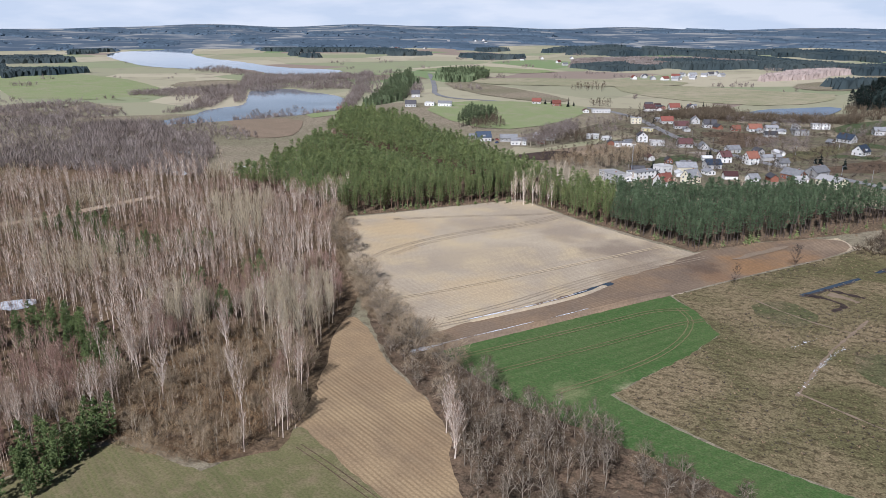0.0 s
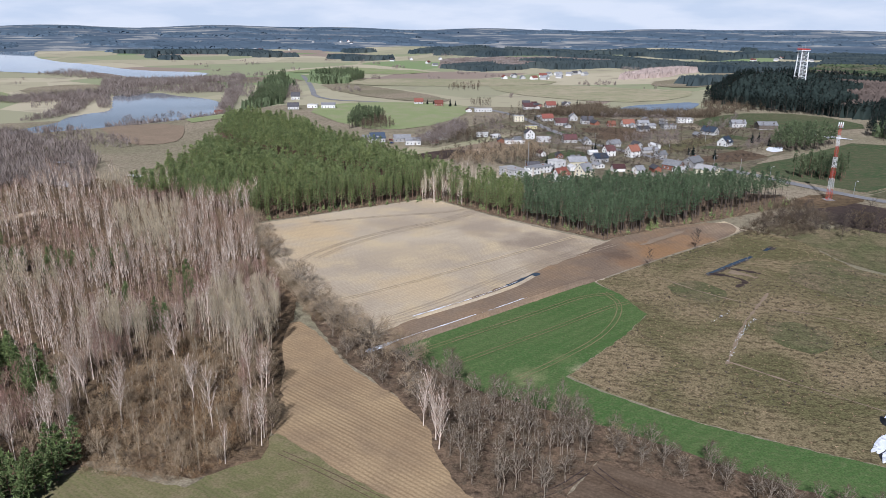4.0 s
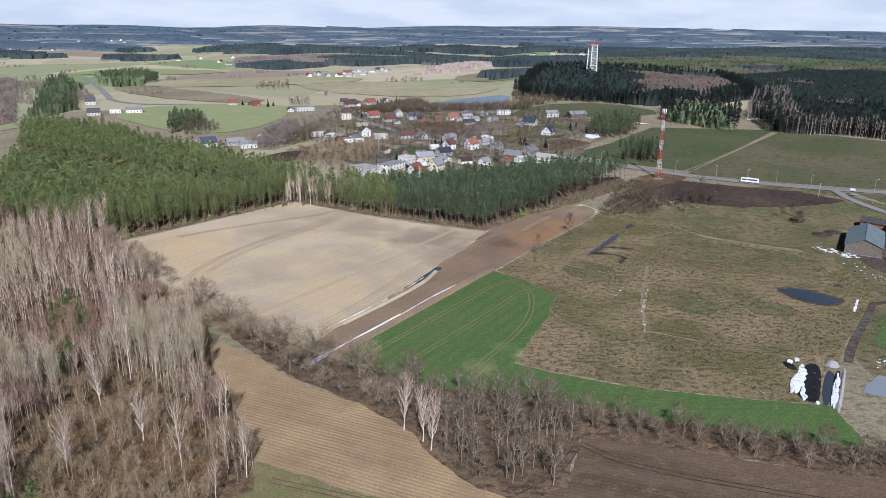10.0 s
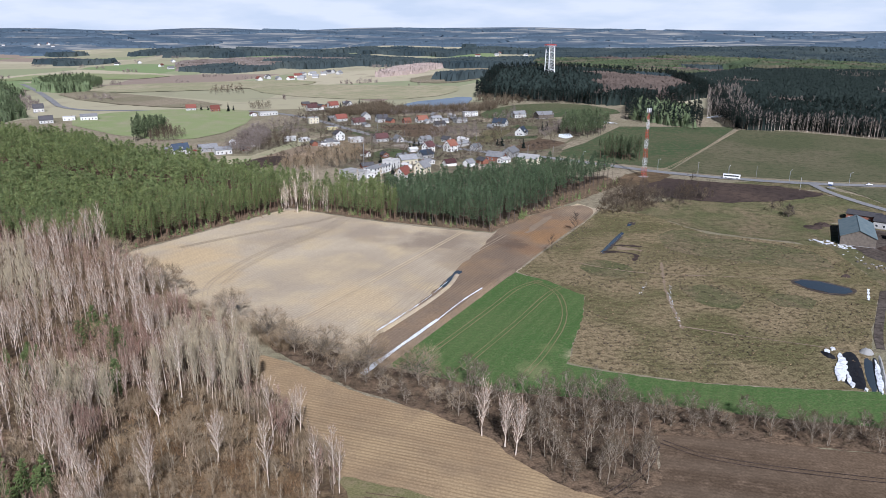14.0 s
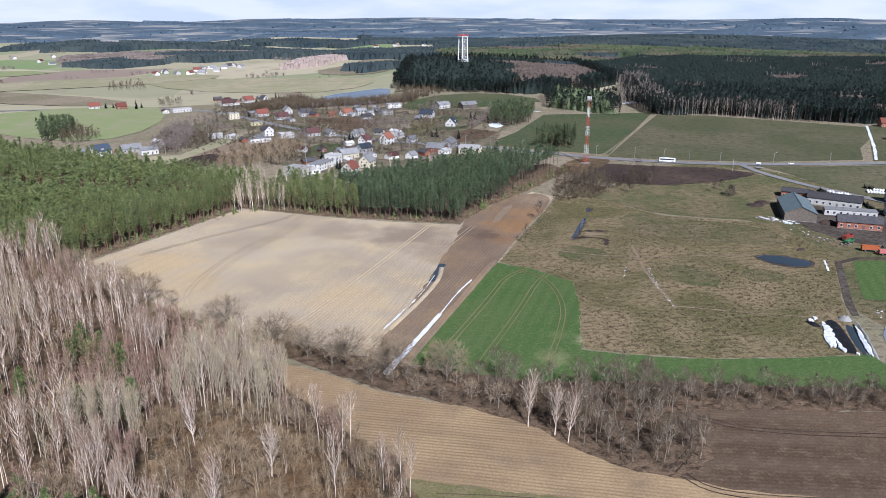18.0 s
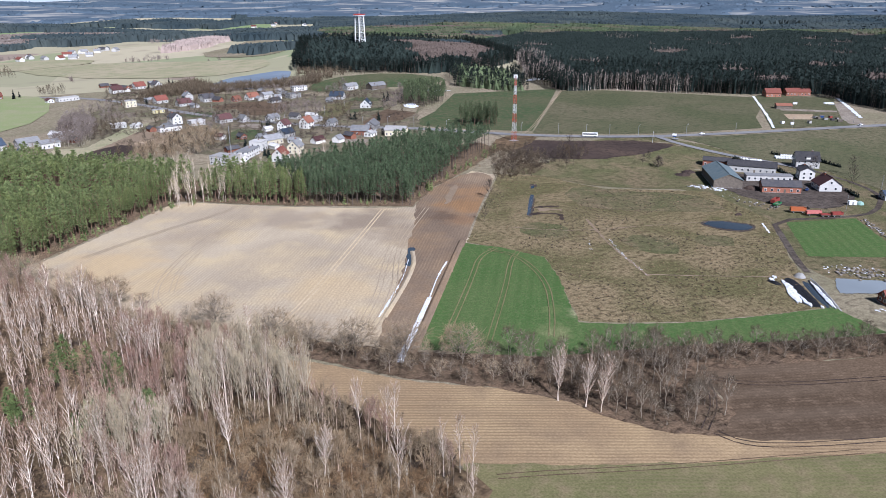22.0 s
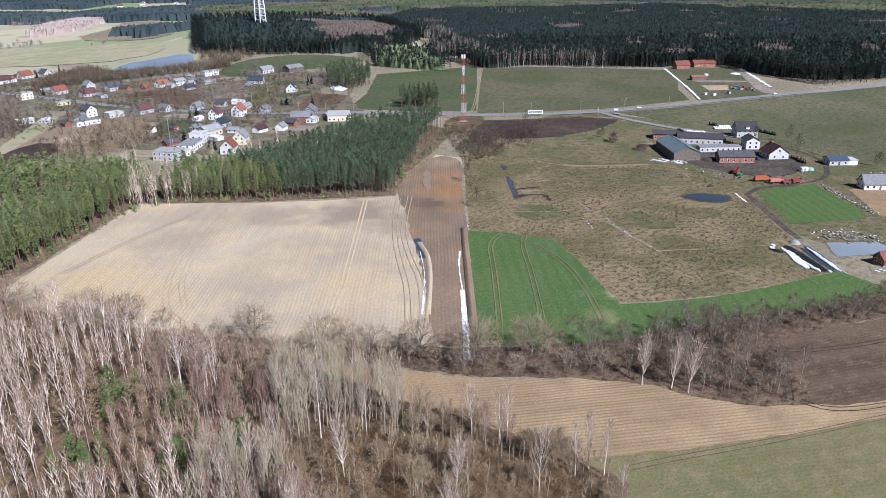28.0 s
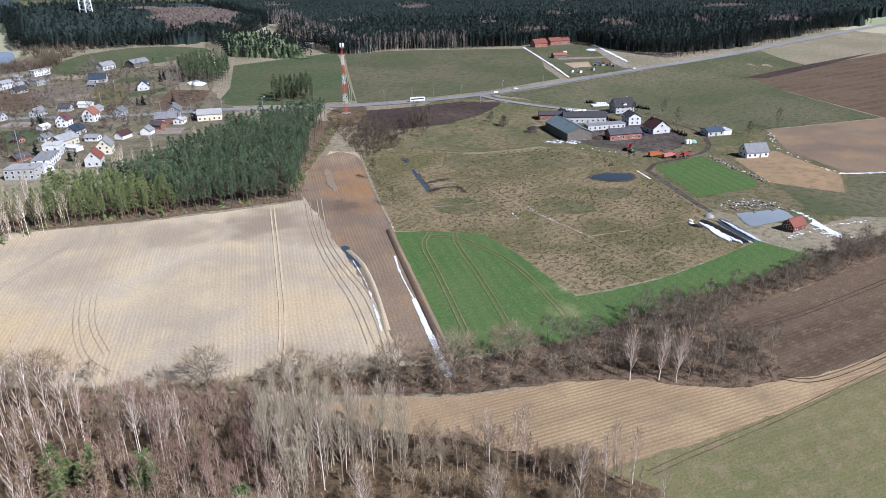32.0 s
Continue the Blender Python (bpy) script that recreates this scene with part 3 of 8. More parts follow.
drape("tilled_strip", [(29, 404), (50, 436), (84, 466), (101, 452), (70, 399), (52, 368), (36, 338), (-24, 240), (-38, 240), (-14, 290), (6, 340), (22, 378)], M_BROWN, "brown freshly tilled strip with rusty soil", "field", 0.12, 60, 2, 0.9)
drape("winter_crop", [(32, 336), (48, 321), (60, 303), (54, 277), (45, 251), (40, 236), (53, 230), (77, 222), (107, 217), (139, 214), (139, 190), (107, 194), (55, 205), (11, 217), (-24, 237), (-4, 276)], M_CROP, "bright green winter crop with tramlines", "field", 0.08, 60, 0, 0.4)
drape("fallow_meadow", [(101, 452), (70, 399), (52, 368), (33, 337), (48, 320), (60, 302), (54, 277), (45, 251), (41, 237), (54, 230.5), (78, 222.5), (107, 217.5), (136, 215), (164, 262), (199, 314), (206, 372), (150, 400), (128, 440)], M_FALLOW, "tussocky fallow meadow, dry brown grass", "meadow", 0.05, 60, 0, 0.5)
drape("stubble_field", [(-73, 248), (-53, 236), (-33, 217), (-16, 208), (-4, 201), (8, 191), (15, 180), (26, 167), (38, 159), (20, 150), (3, 157), (-33, 168), (-39, 183), (-53, 208), (-65, 226)], M_STUBBLE, "light brown stubble field with drill rows", "field", 0.07, 60, 1, 0.4)
drape("ploughed_field", [(24, 166), (38, 159), (52, 166), (58, 190), (78, 188), (105, 181), (142, 174), (200, 165), (300, 150), (300, 60), (73, 137), (44, 146), (15, 153)], M_PLOUGH, "brown ploughed field with furrows", "field", 0.06, 60, 0, 0.4)
drape("sparse_crop", [(-31, 171), (3, 157.5), (44, 146.5), (73, 137.5), (300, 62), (300, -120), (-120, -120), (-84, 100), (-70, 138), (-39, 140)], M_OLIVE, "sparse olive winter crop in drill rows", "field", 0.09, 80, 0, 0.5)
drape("field_margin", [(16, 152.5), (44, 146), (73, 137), (180, 101.5), (300, 61.5), (300, 71), (182, 109), (100, 137), (75, 144.5), (52, 151), (40, 158), (26, 166), (14, 166)], M_STUBBLE, "pale margin below the ploughed field", "field", 0.1, 60, 1, 0.8)
drape("dark_strip", [(134, 494), (140, 520), (156, 536), (194, 517), (238, 501), (258, 478), (250, 472), (222, 463), (184, 459), (154, 468)], M_DARKSOIL, "dark wet ploughed strip below the road", "field", 0.12, 12, 0, 0.8)
drape("north_field", [(323, 776), (372, 762), (441, 702), (490, 655), (470, 620), (401, 553), (368, 508), (283, 516), (220, 536), (178, 556)], M_PASTURE, "olive green field beyond the road", "field", 0.15, 12, 0)
drape("north_crop", [(98, 637), (140, 690), (200, 796), (326, 792), (243, 660), (182, 564), (140, 590)], M_LAWN, "green winter crop beside the copse", "field", 0.12, 12, 0)
drape("small_crop", [(203, 306), (243, 299), (219, 253), (207, 248), (174, 262)], M_CROP, "small bright green crop plot", "field", 0.08, 60, 0, 0.3)
drape("sandy_plot", [(250, 282), (284, 273), (262, 226), (231, 212), (221, 247)], M_ORANGE, "bare orange sandy plot", "field", 0.08, 60, 0, 0.3)
drape("east_plot", [(222, 244), (231, 211), (260, 222), (330, 150), (220, 170), (188, 210)], M_PASTURE, "green grass plot", "field", 0.06, 60, 0, 0.3)
drape("east_field", [(290, 268), (330, 300), (420, 255), (700, 180), (500, 60), (266, 222)], M_BROWN, "pale brown bare field", "field", 0.06, 60, 0, 0.5)
drape("east_pasture", [(275, 500), (327, 490), (452, 478), (652, 458), (610, 392), (505, 395), (465, 345), (419, 258), (330, 302), (305, 330), (315, 400), (290, 440)], M_PASTURE, "green pasture between road and farm", "meadow", 0.18, 12, 0, 0.5)
drape("east_plough", [(500, 400), (612, 385), (880, 335), (800, 200), (421, 256), (466, 343)], M_PLOUGH, "brown ploughed field", "field", 0.14, 30, 0)
drape("black_strip", [(498, 403), (612, 391), (740, 372), (612, 377), (516, 386)], M_DARKSOIL, "strip of black soil", "field", 0.3, 30, 0)
drape("village_green", [(-440, 866), (-395, 970), (-249, 1000), (-210, 880), (-222, 740), (-285, 722)], M_FARCROP, "green field beside the village", "field", 0.4, 30, 1)
drape("village_field", [(-169, 591), (-145, 646), (-126, 695), (-102, 695), (-95, 673), (-122, 605), (-141, 579)], M_TRACKSOIL, "bare brown field at the village edge", "field", 0.24, 30, 0, 0.8)
drape("dark_soil", [(-169, 591), (-153, 629), (-131, 643), (-122, 612), (-141, 579)], M_DARKSOIL, "dark wet corner of the bare field", "field", 0.27, 30, 1, 0.8)
drape("village_grass", [(-181, 577), (-184, 638), (-161, 640), (-128, 744), (-117, 738), (-125, 690), (-160, 609), (-172, 584)], M_PALEGRASS, "pale grass strip at the village edge", "meadow", 0.22, 30, 0, 0.8)
drape("village_plot", [(-37, 813), (19, 818), (8, 761), (-9, 738), (-34, 771)], M_PLOUGH, "dug brown field between the houses", "field", 0.3, 30, 0, 0.8)
drape("village_plot", [(64, 672), (96, 714), (122, 691), (101, 663), (65, 652)], M_PLOUGH, "dug brown garden plot by the road", "garden", 0.31, 30, 0, 0.6)
drape("village_plot", [(104, 724), (130, 767), (139, 732), (123, 696)], M_DRY, "dry sandy plot by the spruces", "garden", 0.3, 30, 0, 0.6)
drape("yard_snow", [(125, 744), (137, 750), (136, 727), (128, 718), (122, 729)], M_SNOW, "snow patch on the dry plot", "snow", 0.4, 30, 0, 0.8)
drape("village_lawn", [(-57, 654), (-44, 676), (-23, 664), (-33, 624), (-58, 612)], M_LAWN, "green lawn beside the white building", "lawn", 0.3, 30, 0, 0.6)
drape("village_lawn", [(21, 701), (55, 787), (84, 786), (58, 717), (34, 682)], M_MEADOW, "worn grass behind the houses", "lawn", 0.3, 30, 0, 0.6)
drape("hill_meadow", [(45, 880), (110, 865), (180, 862), (240, 900), (185, 960), (80, 960)], M_LAWN, "green hillside meadow", "meadow", 0.3, 20, 1)
drape("west_field", [(-547, 628), (-479, 685), (-420, 613), (-397, 570), (-429, 546), (-493, 589)], M_TRACKSOIL, "brown ploughed field by the lake", "field", 0.4, 30, 1)
drape("west_crop", [(-1693, 1011), (-1570, 1072), (-1318, 1057), (-1087, 965), (-956, 888), (-895, 769), (-1032, 730), (-1105, 682)], M_FARCROP, "green field beyond the lake", "field", 0.4, 40, 1)
drape("wood_floor", [(-84, 100), (-72, 141), (-40, 144), (-29, 158), (-32, 169), (-38, 183), (-52, 208), (-64, 226), (-72, 247), (-84, 270), (-118, 300), (-168, 364), (-190, 420), (-420, 430), (-600, 250), (-400, -60), (-120, -60)], M_LEAFLITTER, "brown leaf litter with dead grass", "woodland floor", 0.07, 60, 0, 0.8)
drape("pine_floor", [(-170, 364), (-97, 463), (-46, 434), (28, 404), (52, 439), (94, 476), (130, 512), (126, 540), (65, 545), (-12, 500), (-51, 492), (-105, 520), (-205, 590), (-272, 628), (-322, 684), (-408, 722), (-434, 700), (-380, 614), (-307, 476), (-277, 380)], M_NEEDLES, "brown needle litter under pines", "woodland floor", 0.1, 40, 0, 0.8)
drape("hedge_floor", [(-66, 250), (-53, 237), (-33, 219), (-8, 203), (8, 190), (15, 178), (26, 165), (40, 158), (52, 166), (58, 190), (78, 187), (142, 173), (205, 160), (210, 172), (150, 187), (94, 199), (66, 207), (17, 216), (-25, 235), (-56, 256), (-78, 272)], M_HEDGELITTER, "leaf litter under the hedge", "woodland floor", 0.11, 60, 0, 0.6)

drape("village_ground", [(-170, 690), (-140, 640), (-70, 575), (-30, 535), (10, 520), (70, 560), (100, 600), (118, 680), (150, 740), (165, 800), (130, 880), (30, 910), (-60, 905), (-110, 1010), (-170, 985), (-150, 880), (-180, 800)], M_GARDEN, "brown gardens and yards of the village", "gardens", 0.16, 30, 1, 1.5)
drape("garden_plot", [(-50, 790), (-10, 800), (20, 830), (-30, 836), (-62, 820)], M_PLOUGH, "dug brown garden plot", "garden", 0.24, 30, 0, 0.6)
drape("garden_plot", [(82, 668), (120, 690), (140, 730), (110, 735), (80, 700)], M_PLOUGH, "bare brown garden plot", "garden", 0.24, 30, 0, 0.6)
drape("garden_lawn", [(66, 728), (100, 726), (104, 742), (70, 746)], M_LAWN, "green lawn before the white house", "lawn", 0.24, 30, 0, 0.6)
drape("mast_ground", [(126, 500), (134, 540), (160, 556), (178, 545), (160, 520), (142, 505)], M_LEAFLITTER, "brown trampled ground round the mast", "ground", 0.2, 30, 1, 0.6)
drape("yard_east", [(495, 661), (373, 503), (425, 494), (454, 488), (473, 525), (527, 585), (564, 621), (524, 662)], M_PASTURE, "grassy yard of the roadside property", "yard", 0.22, 30, 0, 0.5)
drape("sand_arena", [(437, 558), (460, 546), (438, 525), (420, 533)], M_SAND, "pale sand paddock", "yard", 0.27, 30, 0, 0.3)
drape("driveway", [(527, 585), (466, 519), (451, 497), (457, 482), (468, 501), (527, 570), (554, 602)], M_GRAVEL, "grey gravel drive beside the forest", "track", 0.28, 30, 0, 0.4)
drape("yard_path", [(458, 585), (497, 554), (490, 547), (450, 575)], M_GRAVEL, "gravel path across the yard", "track", 0.29, 30, 0, 0.3)
drape("lane", [(-330, 240), (-318, 290), (-312, 340), (-304, 340), (-310, 290), (-322, 238)], M_SAND, "sandy lane through the wood", "track", 0.2, 40, 0, 0.6)
drape("bog_snow", [(-206, 178), (-196, 190), (-188, 186), (-192, 174)], M_SNOW, "snow lying in a forest hollow", "snow", 0.2, 40, 1, 0.8)
drape("bog_snow", [(-322, 438), (-312, 442), (-330, 450), (-340, 444)], M_SNOW, "wet snow between bare trees", "snow", 0.3, 40, 1, 1.5)
drape("bog_snow", [(-108, 112), (-98, 118), (-96, 112), (-104, 107)], M_SNOW, "snow among young pines", "snow", 0.2, 40, 1, 0.8)

# wheel tracks and tramlines
def wheels(line, material, label, gauge=1.9, width=0.55, off=0.26):
    """Two wheel marks along a line."""
    line = smooth_ring(list(line), 2, False)
    for s in (-1, 1):
        out = []
        for i, (x, y) in enumerate(line):
            a, b = line[max(0, i - 1)], line[min(len(line) - 1, i + 1)]
            k = math.hypot(b[0] - a[0], b[1] - a[1]) or 1
            out.append((x - (b[1] - a[1]) / k * gauge / 2 * s, y + (b[0] - a[0]) / k * gauge / 2 * s))
        ribbon("wheel_track", out, width, material, label, "wheel track", off, 0, 0.25)


wheels([(11, 404), (-23, 342), (-52, 290), (-72, 262)], M_PALETRACK, "pale wheel track across the tilled field", 1.8, 0.75)
wheels([(-63, 443), (-74, 428), (-105, 407), (-140, 376)], M_FIELDTRACK, "faint wheel track in the tilled field", 2.0, 0.40)
wheels([(-60, 440), (-68, 413), (-92, 374), (-104, 343), (-109, 319), (-106, 305)], M_FIELDTRACK, "faint wheel track in the tilled field", 2.0, 0.32)
wheels([(-56, 438), (-64, 410), (-87, 372), (-99, 342), (-102, 318)], M_FIELDTRACK, "faint wheel track in the tilled field", 2.0, 0.28)
wheels([(35, 398), (18, 370), (4, 346), (-8, 314), (-13, 296), (-26, 269), (-38, 250)], M_FIELDTRACK, "curving wheel track by the puddle", 2.2, 0.48)
wheels([(28, 398), (12, 370), (-3, 340), (-14, 312), (-22, 290), (-36, 262)], M_FIELDTRACK, "curving wheel track by the puddle", 2.2, 0.32)
wheels([(44, 322), (32, 314), (20, 292), (-4, 252), (-14, 236)], M_TRAMLINE, "brown tramline in the green crop", 1.9, 0.5)
wheels([(52, 314), (44, 305), (29, 277), (8, 242), (2, 232)], M_TRAMLINE, "faint tramline in the green crop", 1.9, 0.4)
wheels([(40, 322), (50, 309), (48, 277), (34, 245), (25, 229)], M_TRAMLINE, "faint tramline in the green crop", 1.9, 0.4)
wheels([(-25, 162.5), (-12, 159.5), (9, 153.5), (33, 147.5), (71, 139)], M_PLOUGH, "pale wheel track at the field edge", 1.8, 0.3)
wheels([(40, 160), (44, 152), (60, 146), (96, 138), (150, 122)], M_DARKSOIL, "dark wheel track across the ploughed field", 1.9, 0.35, 0.2)
wheels([(58, 186), (70, 176), (110, 166), (160, 156), (230, 140)], M_DARKSOIL, "dark wheel track across the ploughed field", 1.9, 0.35, 0.2)
wheels([(38, 162), (50, 172), (56, 184)], M_DARKSOIL, "dark wheel track at the hedge", 1.9, 0.4, 0.2)
wheels([(172, 560), (186, 574), (244, 660), (330, 786)], M_SAND, "pale path between the fields", 1.6, 0.5)
ribbon("meadow_trail", [(108, 348), (102, 325), (97, 306), (92, 272), (91, 266)], 1.0, M_TRACKSOIL, "pale worn trail across the meadow", "trail", 0.16, 1, 0.7, pace=3)
ribbon("meadow_trail", [(92, 268), (116, 257), (149, 244)], 0.8, M_TRACKSOIL, "pale worn trail across the meadow", "trail", 0.165, 1, 0.7, pace=3)
ribbon("meadow_trail", [(60, 352), (84, 336), (104, 330), (140, 326), (160, 322)], 0.7, M_TRACKSOIL, "pale worn trail across the meadow", "trail", 0.17, 1, 0.7, pace=3)
ribbon("field_edge", [(38, 342), (52, 368), (70, 399), (101, 451)], 1.3, M_DRY, "pale grassy bank between strip and meadow", "bank", 0.26, 1, 0.6)
drape("track_spoil", [(57, 424), (61, 432), (70, 442), (66, 432), (60, 421), (53, 408), (46, 399), (50, 410)], M_TRACKSOIL, "pale bare patch by the forest corner", "ground", 0.3, 40, 1, 0.8)

drape("north_meadow", [(104, 452), (128, 440), (150, 402), (206, 376), (218, 420), (240, 440), (232, 456), (184, 448), (150, 458), (128, 470)], M_MEADOW, "greener grass north of the meadow", "meadow", 0.14, 12, 1, 1.0)

drape("lake_meadow", [(-524, 735), (-521, 810), (-464, 745), (-473, 690)], M_FARCROP, "green meadow by the lakeside house", "meadow", 0.4, 20, 0, 1.0)
drape("bog_snow", [(-436, 462), (-426, 470), (-411, 464), (-422, 459)], M_SNOW, "wet snow in the alder bog", "snow", 0.3, 20, 1, 2.0)
drape("bog_snow", [(-368, 404), (-360, 409), (-344, 398), (-352, 395)], M_SNOW, "wet snow in the alder bog", "snow", 0.3, 20, 1, 1.5)
drape("far_pasture", [(-336, 1358), (-161, 1381), (40, 1200), (40, 1085), (-64, 1060), (-258, 1183)], M_PALEGRASS, "olive pasture behind the village", "meadow", 0.5, 25, 1, 2.0)
drape("far_stubble", [(-60, 1420), (30, 1560), (80, 1750), (150, 1600), (90, 1280), (30, 1230)], M_DRY, "tan hillside field", "field", 0.6, 25, 1, 2.0)
drape("far_crop", [(71, 1788), (182, 1675), (231, 2074), (135, 2066)], M_LAWN, "green field on the ridge", "field", 0.8, 25, 1, 2.0)
drape("far_tan", [(-600, 1250), (-380, 1130), (-260, 1010), (-380, 1000), (-560, 1130)], M_DRY, "dry tan field by the road", "field", 0.6, 25, 1, 2.0)

drape("meadow_green", [(103, 309), (112, 316), (125, 314), (131, 299), (122, 284), (108, 290)], M_MEADOW, "greener patch in the fallow meadow", "meadow", 0.09, 60, 1, 1.6)
drape("meadow_green", [(138, 300), (150, 306), (160, 296), (152, 284), (140, 288)], M_MEADOW, "greener patch in the fallow meadow", "meadow", 0.09, 60, 1, 1.6)
drape("meadow_green", [(64, 344), (80, 356), (92, 340), (84, 322), (70, 328)], M_MEADOW, "greener patch in the fallow meadow", "meadow", 0.09, 60, 1, 1.6)
drape("meadow_green", [(118, 392), (136, 412), (160, 390), (190, 372), (196, 340), (176, 334), (140, 352), (120, 366)], M_MEADOW, "greener grass towards the farm", "meadow", 0.09, 30, 1, 1.8)

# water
drape("lake", [(-669, 617), (-640, 600), (-611, 599), (-586, 634), (-600, 682), (-595, 716), (-562, 747), (-569, 794), (-542, 829), (-630, 963), (-703, 1020), (-790, 1034), (-834, 1069), (-886, 1008), (-810, 923), (-715, 825), (-724, 790), (-713, 739), (-684, 703), (-681, 656)], M_LAKE, "calm lake with pale sky reflection painted into its colour", "lake", z=-11, off=0.35, rounds=2, rough_edge=1.5)
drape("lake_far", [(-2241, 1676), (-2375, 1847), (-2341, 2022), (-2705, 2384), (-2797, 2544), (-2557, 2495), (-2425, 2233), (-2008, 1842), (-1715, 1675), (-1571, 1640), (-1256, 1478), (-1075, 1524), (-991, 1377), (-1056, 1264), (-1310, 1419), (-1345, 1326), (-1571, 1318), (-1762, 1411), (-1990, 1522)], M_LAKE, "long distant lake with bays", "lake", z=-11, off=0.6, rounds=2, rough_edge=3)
drape("pond", [(161, 319), (166, 321.5), (173, 319), (182, 309.5), (181, 305), (176, 303), (170, 304.5), (163, 311)], M_WATER, "small dark pond in the meadow", "pond", 0.12, 60, 0, 0.3)
drape("pond_bank", [(159, 320), (165, 324), (174, 321), (184, 310), (183, 303.5), (176, 301), (169, 302.5), (161, 310)], M_MUD, "muddy bank of the small pond", "bank", 0.06, 60, 1, 0.7)
drape("farm_pond", [(163.8, 236.8), (184, 225), (182.5, 220), (177.4, 214.7), (165, 218.5), (152.2, 223.6), (157, 230)], M_ICE, "farm pond with grey thawing ice", "pond", 0.1, 60, 0, 0.25)
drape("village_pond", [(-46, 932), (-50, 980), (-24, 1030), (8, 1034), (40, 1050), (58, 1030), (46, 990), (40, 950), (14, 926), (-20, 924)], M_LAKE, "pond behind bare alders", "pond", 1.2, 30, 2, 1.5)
ribbon("ditch_soil", [(114, 424), (107, 408), (99, 394), (87, 372), (82, 363)], 3.4, M_MUD, "dark spoil thrown up along the ditch", "ditch", 0.1, 1, 0.5, pace=3)
ribbon("ditch_water", [(112, 421), (106, 408), (98, 394), (86, 372), (82, 365)], 2.0, M_WATER, "water standing in a dug ditch", "ditch", 0.12, 1, 0.3)
ribbon("dug_trench", [(90, 378), (98, 377), (106, 375)], 2.8, M_DARKSOIL, "freshly dug dark trench", "ditch", 0.14, 1, 0.6, pace=2)
ribbon("dug_trench", [(83, 366), (91, 366.5), (100, 361), (97, 355), (95, 351)], 2.8, M_DARKSOIL, "freshly dug dark trench", "ditch", 0.145, 1, 0.6, pace=2)
ribbon("dug_soil", [(92, 373), (99, 371), (104, 368)], 4.0, M_TRACKSOIL, "pale soil heaped between the trenches", "ditch", 0.12, 1, 0.6, pace=2)
ribbon("puddle", [(7, 337), (3, 328), (0, 319), (-2, 314)], 2.8, M_WATER, "long puddle in the tilled field", "puddle", 0.16, 1, 0.4)

# roads and tracks
ribbon("road", [(-744, 1388), (-564, 1116), (-473, 965), (-360, 972), (-250, 975), (-160, 915), (-60, 745), (20, 672), (93, 625), (129, 586), (166, 552), (212, 527), (263, 508), (327, 498), (392, 490), (452, 485), (537, 472), (652, 465), (794, 460), (1400, 420), (2400, 400)], 8.5, M_ASPHALT, "grey asphalt country road", "road", 0.38, 2)
ribbon("side_road", [(264, 507), (262, 480), (276, 448), (296, 422), (306, 392)], 5.5, M_ASPHALT, "narrow asphalt side road to the farm", "road", 0.42, 1)
ribbon("farm_track", [(306, 392), (304, 350), (292, 325), (262, 303), (240, 302), (199, 312), (181, 284), (164, 258), (158, 246)], 3.0, M_MUD, "muddy farm track", "track", 0.14, 1, 0.1)
drape("farm_yard", [(216, 362), (226, 404), (240, 420), (262, 392), (292, 372), (288, 340), (262, 318), (236, 318), (222, 336)], M_MUD, "dark muddy farm yard", "yard", 0.1, 60, 1, 0.8)

# plots between the village houses, along the street
prng = random.Random(17)
for px_, py_, w_, d_, m_, lb in ((-130, 760, 46, 30, M_DRY, "dry grass plot in the village"), (-70, 770, 34, 26, M_LAWN, "green garden plot with worn grass"), (-20, 760, 30, 24, M_PLOUGH, "dug brown vegetable garden"), (40, 760, 40, 30, M_DRY, "dry grass plot in the village"), (30, 720, 26, 20, M_PLOUGH, "dug brown vegetable garden"), (-60, 660, 38, 30, M_DRY, "dry grass plot in the village"), (-110, 640, 30, 24, M_SAND, "pale sandy yard"), (-44, 630, 26, 18, M_LAWN, "green garden plot with worn grass"), (10, 600, 34, 22, M_DRY, "dry grass plot in the village"), (40, 590, 20, 18, M_GRAVEL, "gravel yard before the grey house"), (-30, 690, 22, 16, M_GRAVEL, "gravel yard between the houses"), (60, 860, 36, 22, M_DRY, "dry grass plot in the village"), (100, 800, 34, 22, M_LAWN, "green garden plot with worn grass"), (-120, 920, 40, 26, M_DRY, "dry grass plot in the village"), (-60, 930, 38, 22, M_PLOUGH, "dug brown vegetable garden")):
    a_ = radians(-38 + prng.uniform(-8, 8))
    drape("garden_plot", [(px_ + u * w_ / 2 * math.cos(a_) - v * d_ / 2 * math.sin(a_), py_ + u * w_ / 2 * math.sin(a_) + v * d_ / 2 * math.cos(a_)) for u, v in ((-1, -1), (prng.uniform(0.7, 1), -1), (1, prng.uniform(0.7, 1)), (-0.9, 1))], m_, lb, "garden", 0.22, 30, 0, 0.6)
for pts_, m_, lb in (([(-560, 1180), (-330, 1290), (-180, 1420), (-330, 1520), (-600, 1400)], M_PALEGRASS, "wide pale field behind the village"), ([(-900, 1180), (-700, 1180), (-640, 1260), (-860, 1330)], M_DRY, "tan field above the lake"), ([(-1120, 1010), (-960, 930), (-880, 990), (-960, 1120), (-1100, 1150)], M_DRY, "dry field by the lake shore"), ([(-1050, 640), (-900, 560), (-760, 640), (-880, 740)], M_DRY, "tan field beyond the bare wood"), ([(-900, 1500), (-640, 1560), (-560, 1750), (-900, 1800)], M_FARCROP, "green field among far woods")):
    drape("far_field", pts_, m_, lb, "field", 0.7, 30, 1, 2.0)


